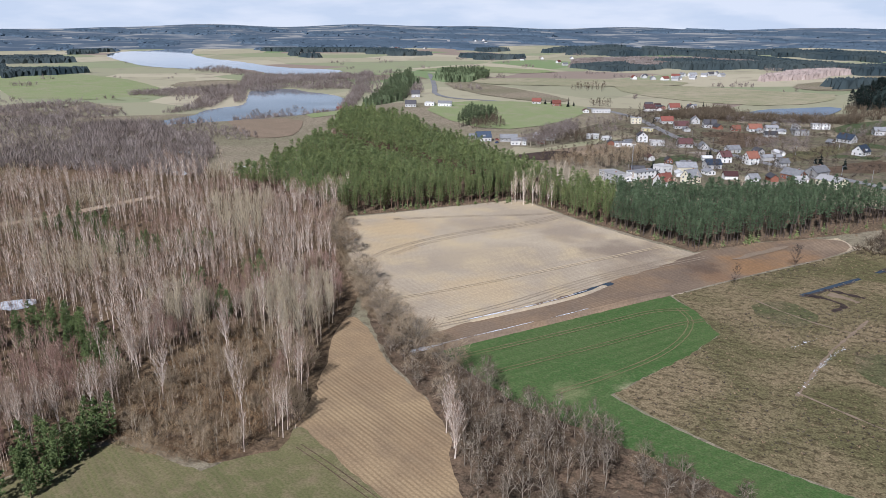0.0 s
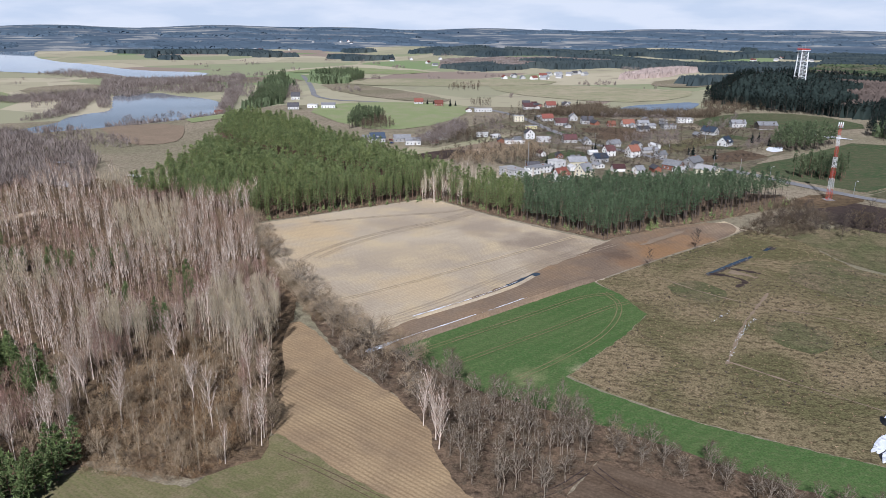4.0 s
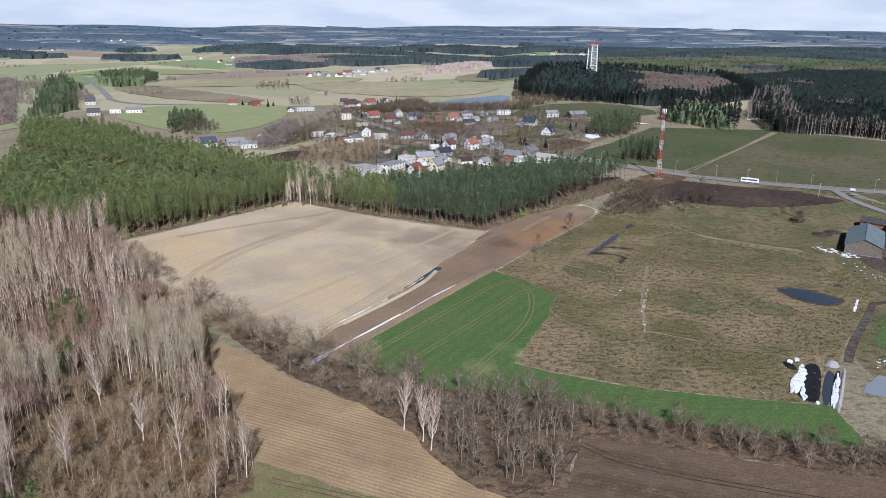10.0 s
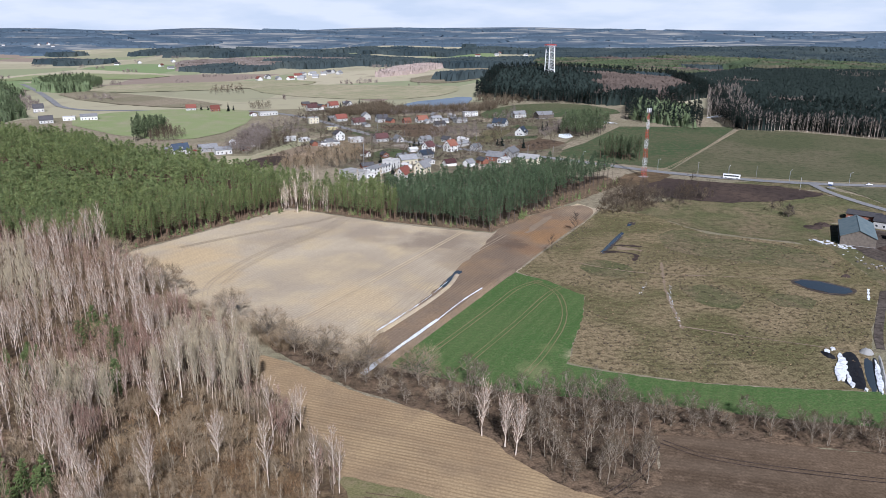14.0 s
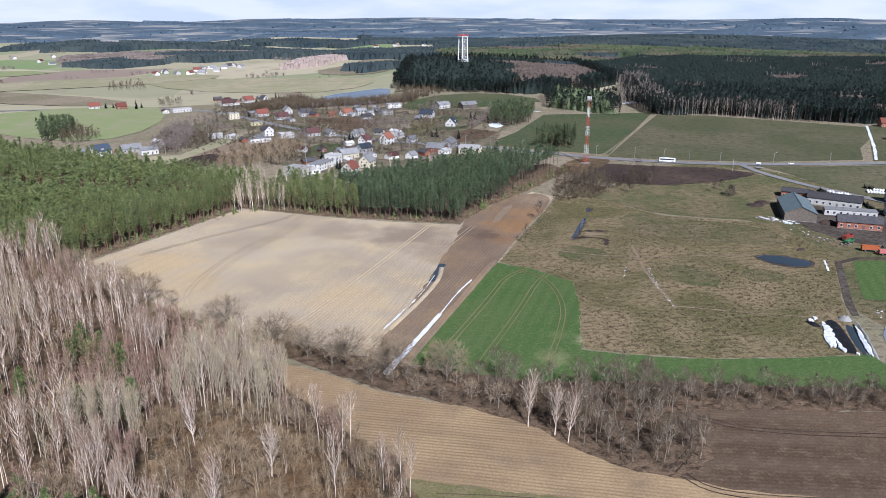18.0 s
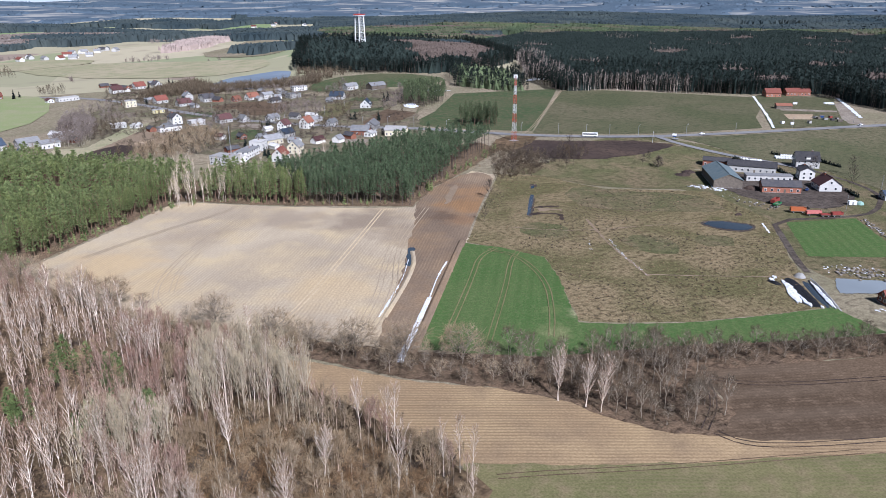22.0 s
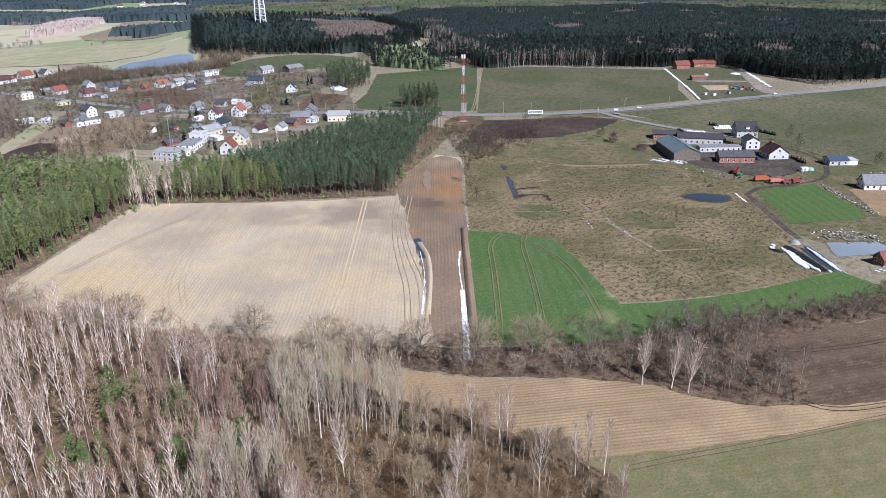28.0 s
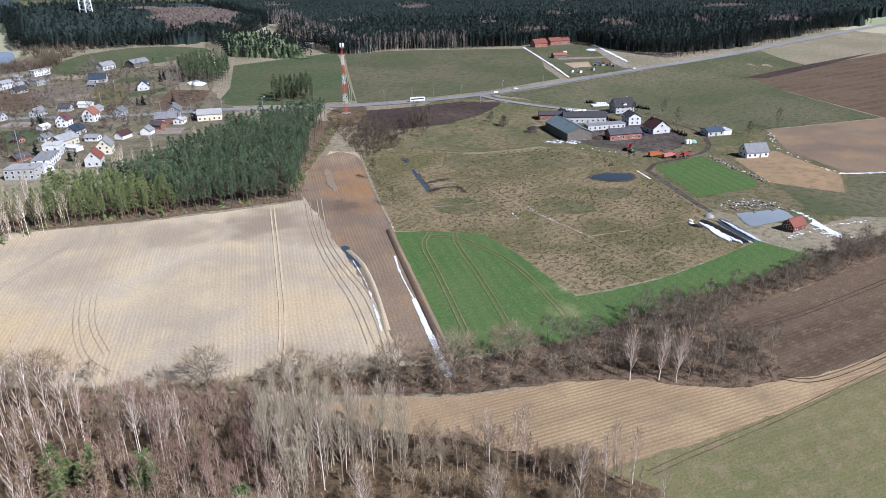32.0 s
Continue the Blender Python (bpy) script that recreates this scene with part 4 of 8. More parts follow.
# ---- trees ----


def side_of(d):
    d = d / np.linalg.norm(d)
    u = np.cross(d, (0.3, 0.2, 1.0) if abs(d[2]) < 0.9 else (1.0, 0.1, 0.0))
    u = u / np.linalg.norm(u)
    return u, np.cross(d, u)


def tube(P, R, sides):
    """A tapered limb through the points P with the radii R; triangles."""
    P = np.asarray(P, float)
    V, F = [], []
    for i, (p, r) in enumerate(zip(P, R)):
        d = P[min(i + 1, len(P) - 1)] - P[max(i - 1, 0)]
        u, v = side_of(d)
        for k in range(sides):
            a = 2 * math.pi * k / sides
            V.append(p + r * (math.cos(a) * u + math.sin(a) * v))
    for i in range(len(P) - 1):
        for k in range(sides):
            a, b = i * sides + k, i * sides + (k + 1) % sides
            F += [(a, b, b + sides), (a, b + sides, a + sides)]
    return np.array(V), np.array(F)


def slivers(C, D, W, rng):
    """Thin triangles from the points C along the vectors D, W wide at the foot."""
    C, D = np.asarray(C, float), np.asarray(D, float)
    s = np.cross(D, rng.normal(size=D.shape))
    s /= np.linalg.norm(s, axis=1, keepdims=True) + 1e-9
    w = np.asarray(W, float).reshape(-1, 1) / 2
    V = np.stack([C - s * w, C + s * w, C + D], 1).reshape(-1, 3)
    return V, np.arange(len(V)).reshape(-1, 3)


def join(bits):
    V, F, o = [], [], 0
    for v, f in bits:
        if len(v):
            V.append(v)
            F.append(f + o)
            o += len(v)
    return np.concatenate(V), np.concatenate(F)


def bare_tree(seed, h, clear=0.35, spread=0.2, limbs=20, twigs=11, up=0.75, r0=None, wide=0.075, stems=1, tips=1.5, sides=5, flat=False, lift=0.3, fork=0, thick=1.0, dome=False, split=False, pale=False):
    """Trunk with its limbs, and the crown's twigs, as two bodies."""
    rng = np.random.default_rng(seed)
    r0 = r0 or 0.0072 * h
    stem, wood, fine = [], [], []
    for s in range(stems):
        hs = h * (1 - 0.15 * s * rng.random())
        lean = rng.normal(size=2) * 0.035 * hs + (rng.normal(size=2) * 0.09 * hs if stems > 1 else 0)
        zs = np.linspace(0, 1, 6)
        P = np.stack([lean[0] * zs ** 1.5 + rng.normal(size=6) * 0.05, lean[1] * zs ** 1.5 + rng.normal(size=6) * 0.05, zs * hs], 1)
        P[0, :2] = rng.normal(size=2) * 0.3 * (s > 0)
        stem.append(tube(P, r0 * (1 - zs * 0.86), sides))
        for k in range(limbs):
            q = clear + (1 - clear) * ((k + rng.random()) / limbs) ** 0.9
            q = min(q, 0.985)
            base = np.array([np.interp(q, zs, P[:, i]) for i in range(3)])
            az = k * 2.4 + rng.random()
            L = hs * spread * (0.7 + 0.6 * rng.random())
            L *= 0.25 + 0.72 * math.sin(math.pi * (0.2 + 0.74 * (q - clear) / (1 - clear))) if dome else (1.15 - q) ** 0.6
            d = np.array([math.cos(az), math.sin(az), up * (0.7 + 0.6 * rng.random())])
            d /= np.linalg.norm(d)
            bend = np.array([0, 0, L * lift])
            Q = np.stack([base, base + d * L * 0.55 + bend * 0.2, base + d * L + bend])
            rr = (r0 * (1.05 - q) * 0.42 + 0.022) * thick
            wood.append(slivers(Q[:1], (Q[2] - Q[0])[None], [rr * 3 + 0.08], rng) if flat else tube(Q, [rr, rr * 0.6, 0.012], 3))
            if fork:
                g = rng.uniform(0.3, 0.9, fork)[:, None]
                FC = np.where(g < 0.55, Q[0] + (Q[1] - Q[0]) * g / 0.55, Q[1] + (Q[2] - Q[1]) * (g - 0.55) / 0.45)
                FD = d + rng.normal(size=(fork, 3)) * 0.45 + np.array([0, 0, 0.45])
                FD = FD / np.linalg.norm(FD, axis=1, keepdims=True) * L * rng.uniform(0.3, 0.6, (fork, 1))
                (wood if pale else fine if dome else wood).append(slivers(FC, FD, np.full(fork, 0.06 if pale else 0.07), rng))
            n = twigs
            f = rng.uniform(0.25, 1.0, n)[:, None]
            C = np.where(f < 0.55, Q[0] + (Q[1] - Q[0]) * f / 0.55, Q[1] + (Q[2] - Q[1]) * (f - 0.55) / 0.45)
            D = d * 0.9 + rng.normal(size=(n, 3)) * 0.55 + np.array([0, 0, up * 0.5])
            D = D / np.linalg.norm(D, axis=1, keepdims=True) * rng.uniform(0.6, 1.4, (n, 1)) * tips
            fine.append(slivers(C, D, wide * rng.uniform(0.6, 1.2, n), rng))
        n = twigs
        C = np.tile(P[-1], (n, 1)) - np.array([0, 0, 1]) * rng.uniform(0, 0.12 * hs, (n, 1))
        D = rng.normal(size=(n, 3)) * 0.5 + np.array([0, 0, 1.1])
        fine.append(slivers(C, D * tips * 0.7, np.full(n, wide), rng))
    return (join(stem), join(wood), join(fine)) if split else (join(stem + wood), join(fine))


def round_tree(seed, h, w, limbs=10, boughs=70, twigs=650, base=0.2, wide=0.045, r0=None, leg=0.16, stems=1, mid=0.56):
    """A tree whose limbs spread from a short trunk into a rounded crown h high and w wide: trunk, limbs and twigs."""
    rng = np.random.default_rng(seed)
    r0 = r0 or 0.014 * h
    zs = np.linspace(0, 1, 5)
    stem, wood, fine = [], [], []
    for k in range(stems):
        P = np.stack([rng.normal(size=5) * 0.12 + k * 0.5, rng.normal(size=5) * 0.12, zs * h * 0.62], 1)
        stem.append(tube(P, r0 * (1 - 0.7 * zs) / stems ** 0.4, 5))
    az = np.arange(limbs) * 2.4 + rng.uniform(-0.4, 0.4, limbs)
    up = np.clip(np.linspace(-0.25, 0.98, limbs) + rng.uniform(-0.1, 0.1, limbs), -0.3, 1)
    flat_ = np.sqrt(np.clip(1 - up ** 2, 0, 1))
    U = np.stack([np.cos(az) * flat_, np.sin(az) * flat_, up], 1)
    size = np.array([w / 2, w / 2, h * (1 - mid)])
    core_ = np.array([0, 0, h * mid])
    A = np.stack([np.zeros(limbs), np.zeros(limbs), h * (base + 0.36 * np.clip(up, 0, 1))], 1)
    E = core_ + U * size * rng.uniform(0.66, 0.86, (limbs, 1))
    B = (A + E) / 2 + np.array([0, 0, 0.05 * h]) + rng.normal(size=(limbs, 3)) * 0.04 * w
    for a, b, e in zip(A, B, E):
        wood.append(tube([a, b, e], [r0 * 0.5, r0 * 0.3, 0.02], 3))
    k = rng.integers(limbs, size=boughs)
    f = rng.uniform(0.25, 0.95, (boughs, 1))
    S = np.where(f < 0.5, A[k] + (B[k] - A[k]) * f * 2, B[k] + (E[k] - B[k]) * (f - 0.5) * 2)
    G = U[k] + rng.normal(size=(boughs, 3)) * 0.42
    G = G / np.linalg.norm(G, axis=1, keepdims=True)
    G[:, 2] = np.maximum(G[:, 2], -0.35)
    T = core_ + G * size * rng.uniform(0.78, 0.98, (boughs, 1))
    wood.append(slivers(S, T - S, np.full(boughs, 0.13), rng))
    k = rng.integers(boughs, size=twigs)
    f = rng.uniform(0.3, 1.0, (twigs, 1))
    C = S[k] + (T[k] - S[k]) * f
    D = G[k] * 0.7 + rng.normal(size=(twigs, 3)) * 0.55 + np.array([0, 0, 0.25])
    D = D / np.linalg.norm(D, axis=1, keepdims=True) * w * leg * rng.uniform(0.5, 1.2, (twigs, 1))
    fine.append(slivers(C, D, wide * rng.uniform(0.7, 1.3, twigs), rng))
    return join(stem), join(wood), join(fine)


def tuft(c, size, n, rng, flat=0.6):
    """A clump of needles: short blades in all directions from c."""
    D = rng.normal(size=(n, 3)) * np.array([1, 1, flat])
    D = D / np.linalg.norm(D, axis=1, keepdims=True) * size * rng.uniform(0.6, 1.15, (n, 1))
    return slivers(c - D * 0.35, D * 1.35, np.full(n, size * 0.75), rng)


def pine(seed, h, bare=0.5, wide=2.0, whorls=12, blades=12, size=0.8, sides=5, limbs=True, split=False, each=5, lean_=0.03):
    """A pine: bare trunk, then whorls of needle clumps that narrow to a rounded tip."""
    rng = np.random.default_rng(seed)
    zs = np.linspace(0, 1, 5)
    lean = rng.normal(size=2) * lean_ * h
    P = np.stack([lean[0] * zs ** 2, lean[1] * zs ** 2, zs * h * 0.97], 1)
    stem, wood, fine = [tube(P, 0.2 * (h / 19) * (1 - 0.8 * zs), sides)], [], []
    for k in range(whorls):
        q = (k + 0.5) / whorls
        prof = min(1.0, 0.62 + 1.6 * q) * (1 - q ** 2.2) ** 0.8
        n = max(2, round(each * (0.55 + 0.6 * prof)))
        for b in range(n):
            if rng.random() < 0.1:
                continue
            z = h * (bare + (0.98 - bare) * (q + rng.uniform(-0.4, 0.4) / whorls))
            az = k * 1.3 + (b + rng.uniform(-0.3, 0.3)) * 2 * math.pi / n
            r = wide * prof * rng.uniform(0.6, 1.1)
            ax = np.array([np.interp(z / h, zs, P[:, i]) for i in range(2)])
            out = np.array([math.cos(az), math.sin(az), 0.25])
            c = np.array([ax[0], ax[1], z]) + out * r * 0.75
            D = out * 0.75 + rng.normal(size=(blades, 3)) * np.array([0.7, 0.7, 0.42]) + np.array([0, 0, 0.2])
            D = D / np.linalg.norm(D, axis=1, keepdims=True) * size * rng.uniform(0.6, 1.15, (blades, 1))
            fine.append(slivers(c - D * 0.3 - out * r * 0.12, D * 1.3, np.full(blades, size * 0.52), rng))
            if limbs and b % 2 == 0:
                wood.append(tube([(ax[0], ax[1], z - 0.6), tuple(c)], [0.05, 0.02], 3))
    fine.append(tuft(np.array([lean[0], lean[1], h * 0.97]), size * 0.9, blades, rng, 1.5))
    return (join(stem), join(wood), join(fine)) if split else (join(stem + wood), join(fine))


def spruce(seed, h, wide=2.6, tiers=12, blades=12, bare=0.08):
    rng = np.random.default_rng(seed)
    wood = [tube([(0, 0, 0), (0, 0, h * 0.95)], [0.16 * h / 15, 0.03], 5)]
    fine = []
    for k in range(tiers):
        q = k / (tiers - 1)
        z = h * (bare + (0.97 - bare) * q)
        r = wide * (1 - q) ** 0.85 + 0.15
        n = max(4, int(blades * (1 - 0.6 * q)))
        az = rng.uniform(0, 2 * np.pi, n)
        D = np.stack([np.cos(az), np.sin(az), rng.uniform(-0.35, 0.1, n)], 1) * r * rng.uniform(0.7, 1.15, (n, 1))
        fine.append(slivers(np.tile([0, 0, z], (n, 1)) + rng.normal(size=(n, 3)) * 0.1, D, np.full(n, 0.5 * r + 0.3), rng))
        fine.append(tuft(np.array([0, 0, z]), r * 0.55, 5, rng))
    return join(wood), join(fine)


def bush(seed, h, n=70, wide=0.1, spread=0.55):
    rng = np.random.default_rng(seed)
    az, q = rng.uniform(0, 6.28, n), rng.random(n)
    C = np.stack([np.cos(az) * q * h * 0.25, np.sin(az) * q * h * 0.25, rng.uniform(0, 0.45, n) * h], 1)
    D = np.stack([np.cos(az) * spread, np.sin(az) * spread, rng.uniform(0.5, 1.0, n)], 1) * h * rng.uniform(0.3, 0.65, (n, 1)) + rng.normal(size=(n, 3)) * 0.15
    return [slivers(C, D, np.full(n, wide), rng)]


def round_bush(seed, h, n=70, wide=0.07):
    """A dome of twigs that spread from one root."""
    rng = np.random.default_rng(seed)
    D = rng.normal(size=(n, 3))
    D[:, 2] = np.abs(D[:, 2]) + 0.25
    D = D / np.linalg.norm(D, axis=1, keepdims=True) * h
    f = rng.uniform(0.05, 0.7, (n, 1))
    return [slivers(D * f * np.array([0.8, 0.8, 1]), D * rng.uniform(0.25, 0.4, (n, 1)) + rng.normal(size=(n, 3)) * 0.12 * h, np.full(n, wide), rng)]


def thing_tree(name, bodies, mats, label, category="tree", group="", part_names=("trunk", "crown")):
    root = new(name)
    (v, f), *rest_ = bodies
    part(part_names[0], mesh_of(part_names[0], v, f, mats[0]), None, root)
    V_, F_ = join(rest_)
    idx = np.concatenate([np.full(len(f), 1 if k == len(rest_) - 1 else 0) for k, (v, f) in enumerate(rest_)])
    limb = mats[0] if any(q in name for q in ("birch", "aspen", "oak", "alder", "willow")) else mats[1]
    part(part_names[1], mesh_of(part_names[1], V_, F_, [limb, mats[1]], idx), None, root)
    return tagged(root, label, category, group)




def plant(protos, places, rng, lo=0.85, hi=1.15):
    """Sets copies of the trees in protos at the places (x, y)."""
    used = set()
    for x, y in places:
        k = int(rng.integers(len(protos)))
        s = rng.uniform(lo, hi)
        m = Matrix.Translation((x, y, float(height(x, y)) - 0.05)) @ Euler((0, 0, rng.uniform(0, 6.28))).to_matrix().to_4x4() @ Matrix.Diagonal((s, s, s * rng.uniform(0.93, 1.07), 1))
        if k in used:
            made = copy_thing(protos[k], Matrix.Identity(4))
            made.matrix_basis = m
        else:
            used.add(k)
            protos[k].matrix_basis = m
    for k, p in enumerate(protos):
        if k not in used:
            for o in (*p.children_recursive, p):
                bpy.data.objects.remove(o)


def scatter(poly, gap, rng, jitter=0.42, keep=None):
    xs, ys = [p[0] for p in poly], [p[1] for p in poly]
    gx_, gy_ = np.meshgrid(np.arange(min(xs), max(xs), gap), np.arange(min(ys), max(ys), gap))
    X = gx_.ravel() + rng.uniform(-jitter, jitter, gx_.size) * gap
    Y = gy_.ravel() + rng.uniform(-jitter, jitter, gx_.size) * gap
    ok = inside(X, Y, poly)
    if keep is not None:
        ok &= keep(X, Y)
    return np.stack([X[ok], Y[ok]], 1)


def stand(name, bodies, mats, places, rng, label, category, lo=0.8, hi=1.2, sink=0.05):
    """Many trees joined in one body. bodies: for each form, its pieces in the order of mats."""
    chunks = {i: [] for i in range(len(mats))}
    n = len(places)
    pick = rng.integers(len(bodies), size=n)
    ang, sc = rng.uniform(0, 2 * np.pi, n), rng.uniform(lo, hi, n)
    zz = height(places[:, 0], places[:, 1]) - sink if n else np.zeros(0)
    for k, form in enumerate(bodies):
        sel = np.where(pick == k)[0]
        if not len(sel):
            continue
        c, s = np.cos(ang[sel]) * sc[sel], np.sin(ang[sel]) * sc[sel]
        for i, (v, f) in enumerate(form):
            X = v[None, :, 0] * c[:, None] - v[None, :, 1] * s[:, None] + places[sel, 0][:, None]
            Y = v[None, :, 0] * s[:, None] + v[None, :, 1] * c[:, None] + places[sel, 1][:, None]
            Z = v[None, :, 2] * sc[sel][:, None] + zz[sel][:, None]
            VV = np.stack([X, Y, Z], -1).reshape(-1, 3)
            FF = (f[None] + (np.arange(len(sel)) * len(v))[:, None, None]).reshape(-1, 3)
            chunks[i].append((VV, FF))
    bits, idx = [], []
    for i in chunks:
        for v, f in chunks[i]:
            bits.append((v, f))
            idx.append(np.full(len(f), i))
    V_, F_ = join(bits)
    return tagged(new(name, mesh_of(name, V_, F_, mats, np.concatenate(idx))), label, category, kind="stuff")


trng = np.random.default_rng(11)
WOOD = [(-84, 100), (-72, 139), (-41, 143), (-31, 160), (-31, 172), (-60, 211), (-75, 243), (-88, 264), (-120, 296), (-168, 358), (-190, 400), (-330, 400), (-470, 250), (-330, 60), (-150, 60)]
SCRUB = [(-70, 136), (-54, 138), (-40, 142), (-35, 158), (-46, 176), (-56, 190), (-68, 204), (-86, 212), (-98, 200), (-100, 176), (-92, 158), (-80, 144)]
PINEPATCHES = [(-73, 111, 8), (-78, 123, 9), (-76, 133, 6), (-155, 171, 14), (-130, 170, 10), (-110, 160, 8), (-134, 258, 7), (-118, 246, 5), (-225, 249, 8), (-206, 256, 9), (-188, 270, 9), (-258, 262, 12), (-282, 262, 12), (-172, 150, 13), (-100, 108, 11), (-146, 232, 6), (-122, 218, 5), (-108, 214, 4)]


def near_patch(X, Y, grow=0.0):
    res = np.zeros(np.shape(X), bool)
    for cx, cy, r in PINEPATCHES:
        res |= np.hypot(X - cx, Y - cy) < r + grow
    return res


LANE = lambda X, Y: np.abs((X + 312) + (Y - 290) * -0.12) < 5

# birches that stand nearest: each a thing
birches = [thing_tree("birch", bare_tree(20 + i, h, 0.36, 0.19, 24, 20, 1.6, r0=0.0085 * h, wide=0.045, stems=1 + (i == 3), tips=1.3, lift=0.6, fork=6, thick=0.9, dome=True, split=True, pale=True), (M_BIRCHBARK, M_BIRCHTWIG), "slender bare birch with white bark", "tree", "birches of the wood") for i, h in enumerate((15.5, 17, 18.5, 16.5, 19))]
edge = scatter(WOOD, 4.25, trng, 0.48, lambda X, Y: (X > -122) & (Y < 285) & ~inside(X, Y, SCRUB) & ~near_patch(X, Y))
aspen_zone = lambda p: math.hypot(p[0] + 76, p[1] - 224) < 22 or math.hypot(p[0] + 112, p[1] - 200) < 10
clumps = lambda p: math.sin(p[0] / 6.5 + 1) * math.sin(p[1] / 7.5) > -0.3
rim_wood = lambda p: abs((p[0] + 64) * 0.742 + (p[1] - 243) * 0.671) < 20 and p[0] < -66
open_wood = [p for p in edge if not aspen_zone(p) and clumps(p) and not rim_wood(p)]
white = lambda p: math.sin(p[0] / 9 + 2 * math.sin(p[1] / 13)) + 0.6 * math.sin(p[1] / 8) > 0.15 or (p[0] > -48 and p[1] < 190)
plant(birches, [p for p in open_wood if white(p)], trng, 0.72, 1.15)
slim = [thing_tree("young_birch", bare_tree(30 + i, h, 0.38, 0.19, 20, 24, 1.3, r0=0.0068 * h, wide=0.05, tips=1.2, lift=0.5, fork=5, thick=0.8, dome=True, split=True), (M_REDBARK, M_REDTWIG), "slim young birch with reddish twigs", "tree", "young birches of the wood") for i, h in enumerate((14, 15.5, 13, 16.5))]
plant(slim, [p for p in open_wood if not white(p)], trng, 0.7, 1.1)
aspens = [thing_tree("aspen", bare_tree(40 + i, h, 0.24, 0.17, 30, 26, 1.5, r0=0.0088 * h, wide=0.045, tips=1.3, lift=0.7, fork=7, thick=0.95, dome=True, split=True, pale=True), (M_ASPENBARK, M_ASPENTWIG), "tall bare aspen with pale greenish-grey twigs", "tree", "aspens of the wood") for i, h in enumerate((17, 19, 16))]
sallows = [thing_tree("sallow", round_tree(50 + i, h, w, 11, 90, 760, 0.12, 0.05, 0.012 * h, 0.17, 2), (M_REDBARK, M_OAKTWIG), "straw grey bare sallow with rounded crown", "tree", "sallows of the wood") for i, (h, w) in enumerate(((9, 6.5), (11, 7), (7.5, 6)))]
plant(sallows, [p for p in edge if not aspen_zone(p) and not clumps(p)] + [(p[0] + 2, p[1] + 1) for p in scatter(SCRUB, 9.5, trng, 0.5)], trng, 0.6, 1.15)
in_aspens = [p for p in edge if aspen_zone(p)]
plant(aspens, [p for k, p in enumerate(in_aspens) if k % 5], trng)
plant(birches, in_aspens[::5], trng, 0.95, 1.15)
thicket_birch = [thing_tree("young_birch", bare_tree(34 + i, h, 0.3, 0.2, 18, 22, 1.4, r0=0.006 * h, wide=0.045, tips=1.0, lift=0.5, fork=4, thick=0.8, dome=True, split=True), (M_REDBARK, M_REDTWIG), "low young birch of the purple field-edge thicket", "tree", "thicket birches") for i, h in enumerate((9, 10.5, 8))]
plant(thicket_birch, [p for p in edge if rim_wood(p) and not aspen_zone(p)], trng, 0.75, 1.15)
lone = [thing_tree("birch", bare_tree(60 + i, h, 0.22, 0.26, 24, 18, 1.7, wide=0.045, stems=st, tips=1.4, lift=0.45, fork=8, thick=1.4, dome=True, split=True, pale=True), (M_BIRCHBARK, M_BIRCHTWIG), "white bare birch standing in the hedge", "tree", "birches of the hedge") for i, (h, st) in enumerate(((17.5, 1), (16, 2)))]
plant(lone, [(6.6, 190), (13, 184), (15.5, 180), (-66, 178), (-78, 160), (-50, 166), (-88, 196)], trng, 0.95, 1.1)

# the rest of the wood
low_birch = [bare_tree(80 + i, h, 0.36, 0.2, 14, 11, 1.9, r0=0.0062 * h, wide=0.08, sides=3, flat=True, tips=1.7, lift=0.5, dome=True, fork=3, pale=True) for i, h in enumerate((15, 17, 19, 16, 14))]
rest = scatter(WOOD, 4.7, trng, 0.47, lambda X, Y: ~((X > -122) & (Y < 285)) & ~near_patch(X, Y) & ~LANE(X, Y) & ((X > -215) | (trng.random(np.shape(X)) < 0.62)))
zone = np.sin(rest[:, 0] / 17 + 1.4 * np.sin(rest[:, 1] / 23)) + np.sin(rest[:, 1] / 15 + 1.2 * np.sin(rest[:, 0] / 29))
stand("birch_wood", low_birch, [M_BIRCHBARK, M_BIRCHTWIG], rest[(zone > -0.6) & (zone < 0.95)], trng, "dense bare birch wood with white trunks", "woodland", 0.62, 1.2)
stand("young_birch_wood", low_birch, [M_REDBARK, M_REDTWIG], rest[zone <= -0.6], trng, "reddish thicket of young bare birches", "woodland", 0.45, 0.85)
stand("aspen_wood", low_birch, [M_ASPENBARK, M_ASPENTWIG], rest[zone >= 0.95], trng, "pale grey bare aspens", "woodland", 0.7, 1.1)
gaps = scatter(WOOD, 5.6, trng, 0.45, lambda X, Y: (X > -122) & (Y < 285) & ~inside(X, Y, SCRUB) & ~near_patch(X, Y))
stand("birch_thicket", low_birch, [M_REDBARK, M_REDTWIG], gaps, trng, "reddish thicket of thin young birches", "woodland", 0.35, 0.75)

# evergreens and larches in the wood
patch_pines = [thing_tree("young_pine", pine(100 + i, h, 0.08, 2.3, 11, 14, 0.9, split=True), (M_PINEBARK, M_NEEDLE_MID), "young green pine among birches", "tree", "pines in the birch wood") for i, h in enumerate((11, 13, 9.5))]
spots = []
for cx, cy, r in PINEPATCHES:
    for _ in range(int(r * r * 0.10) + 3):
        a_, q_ = trng.uniform(0, 6.28), r * math.sqrt(trng.random())
        spots.append((cx + q_ * math.cos(a_), cy + q_ * math.sin(a_)))
plant(patch_pines, spots, trng, 0.75, 1.2)
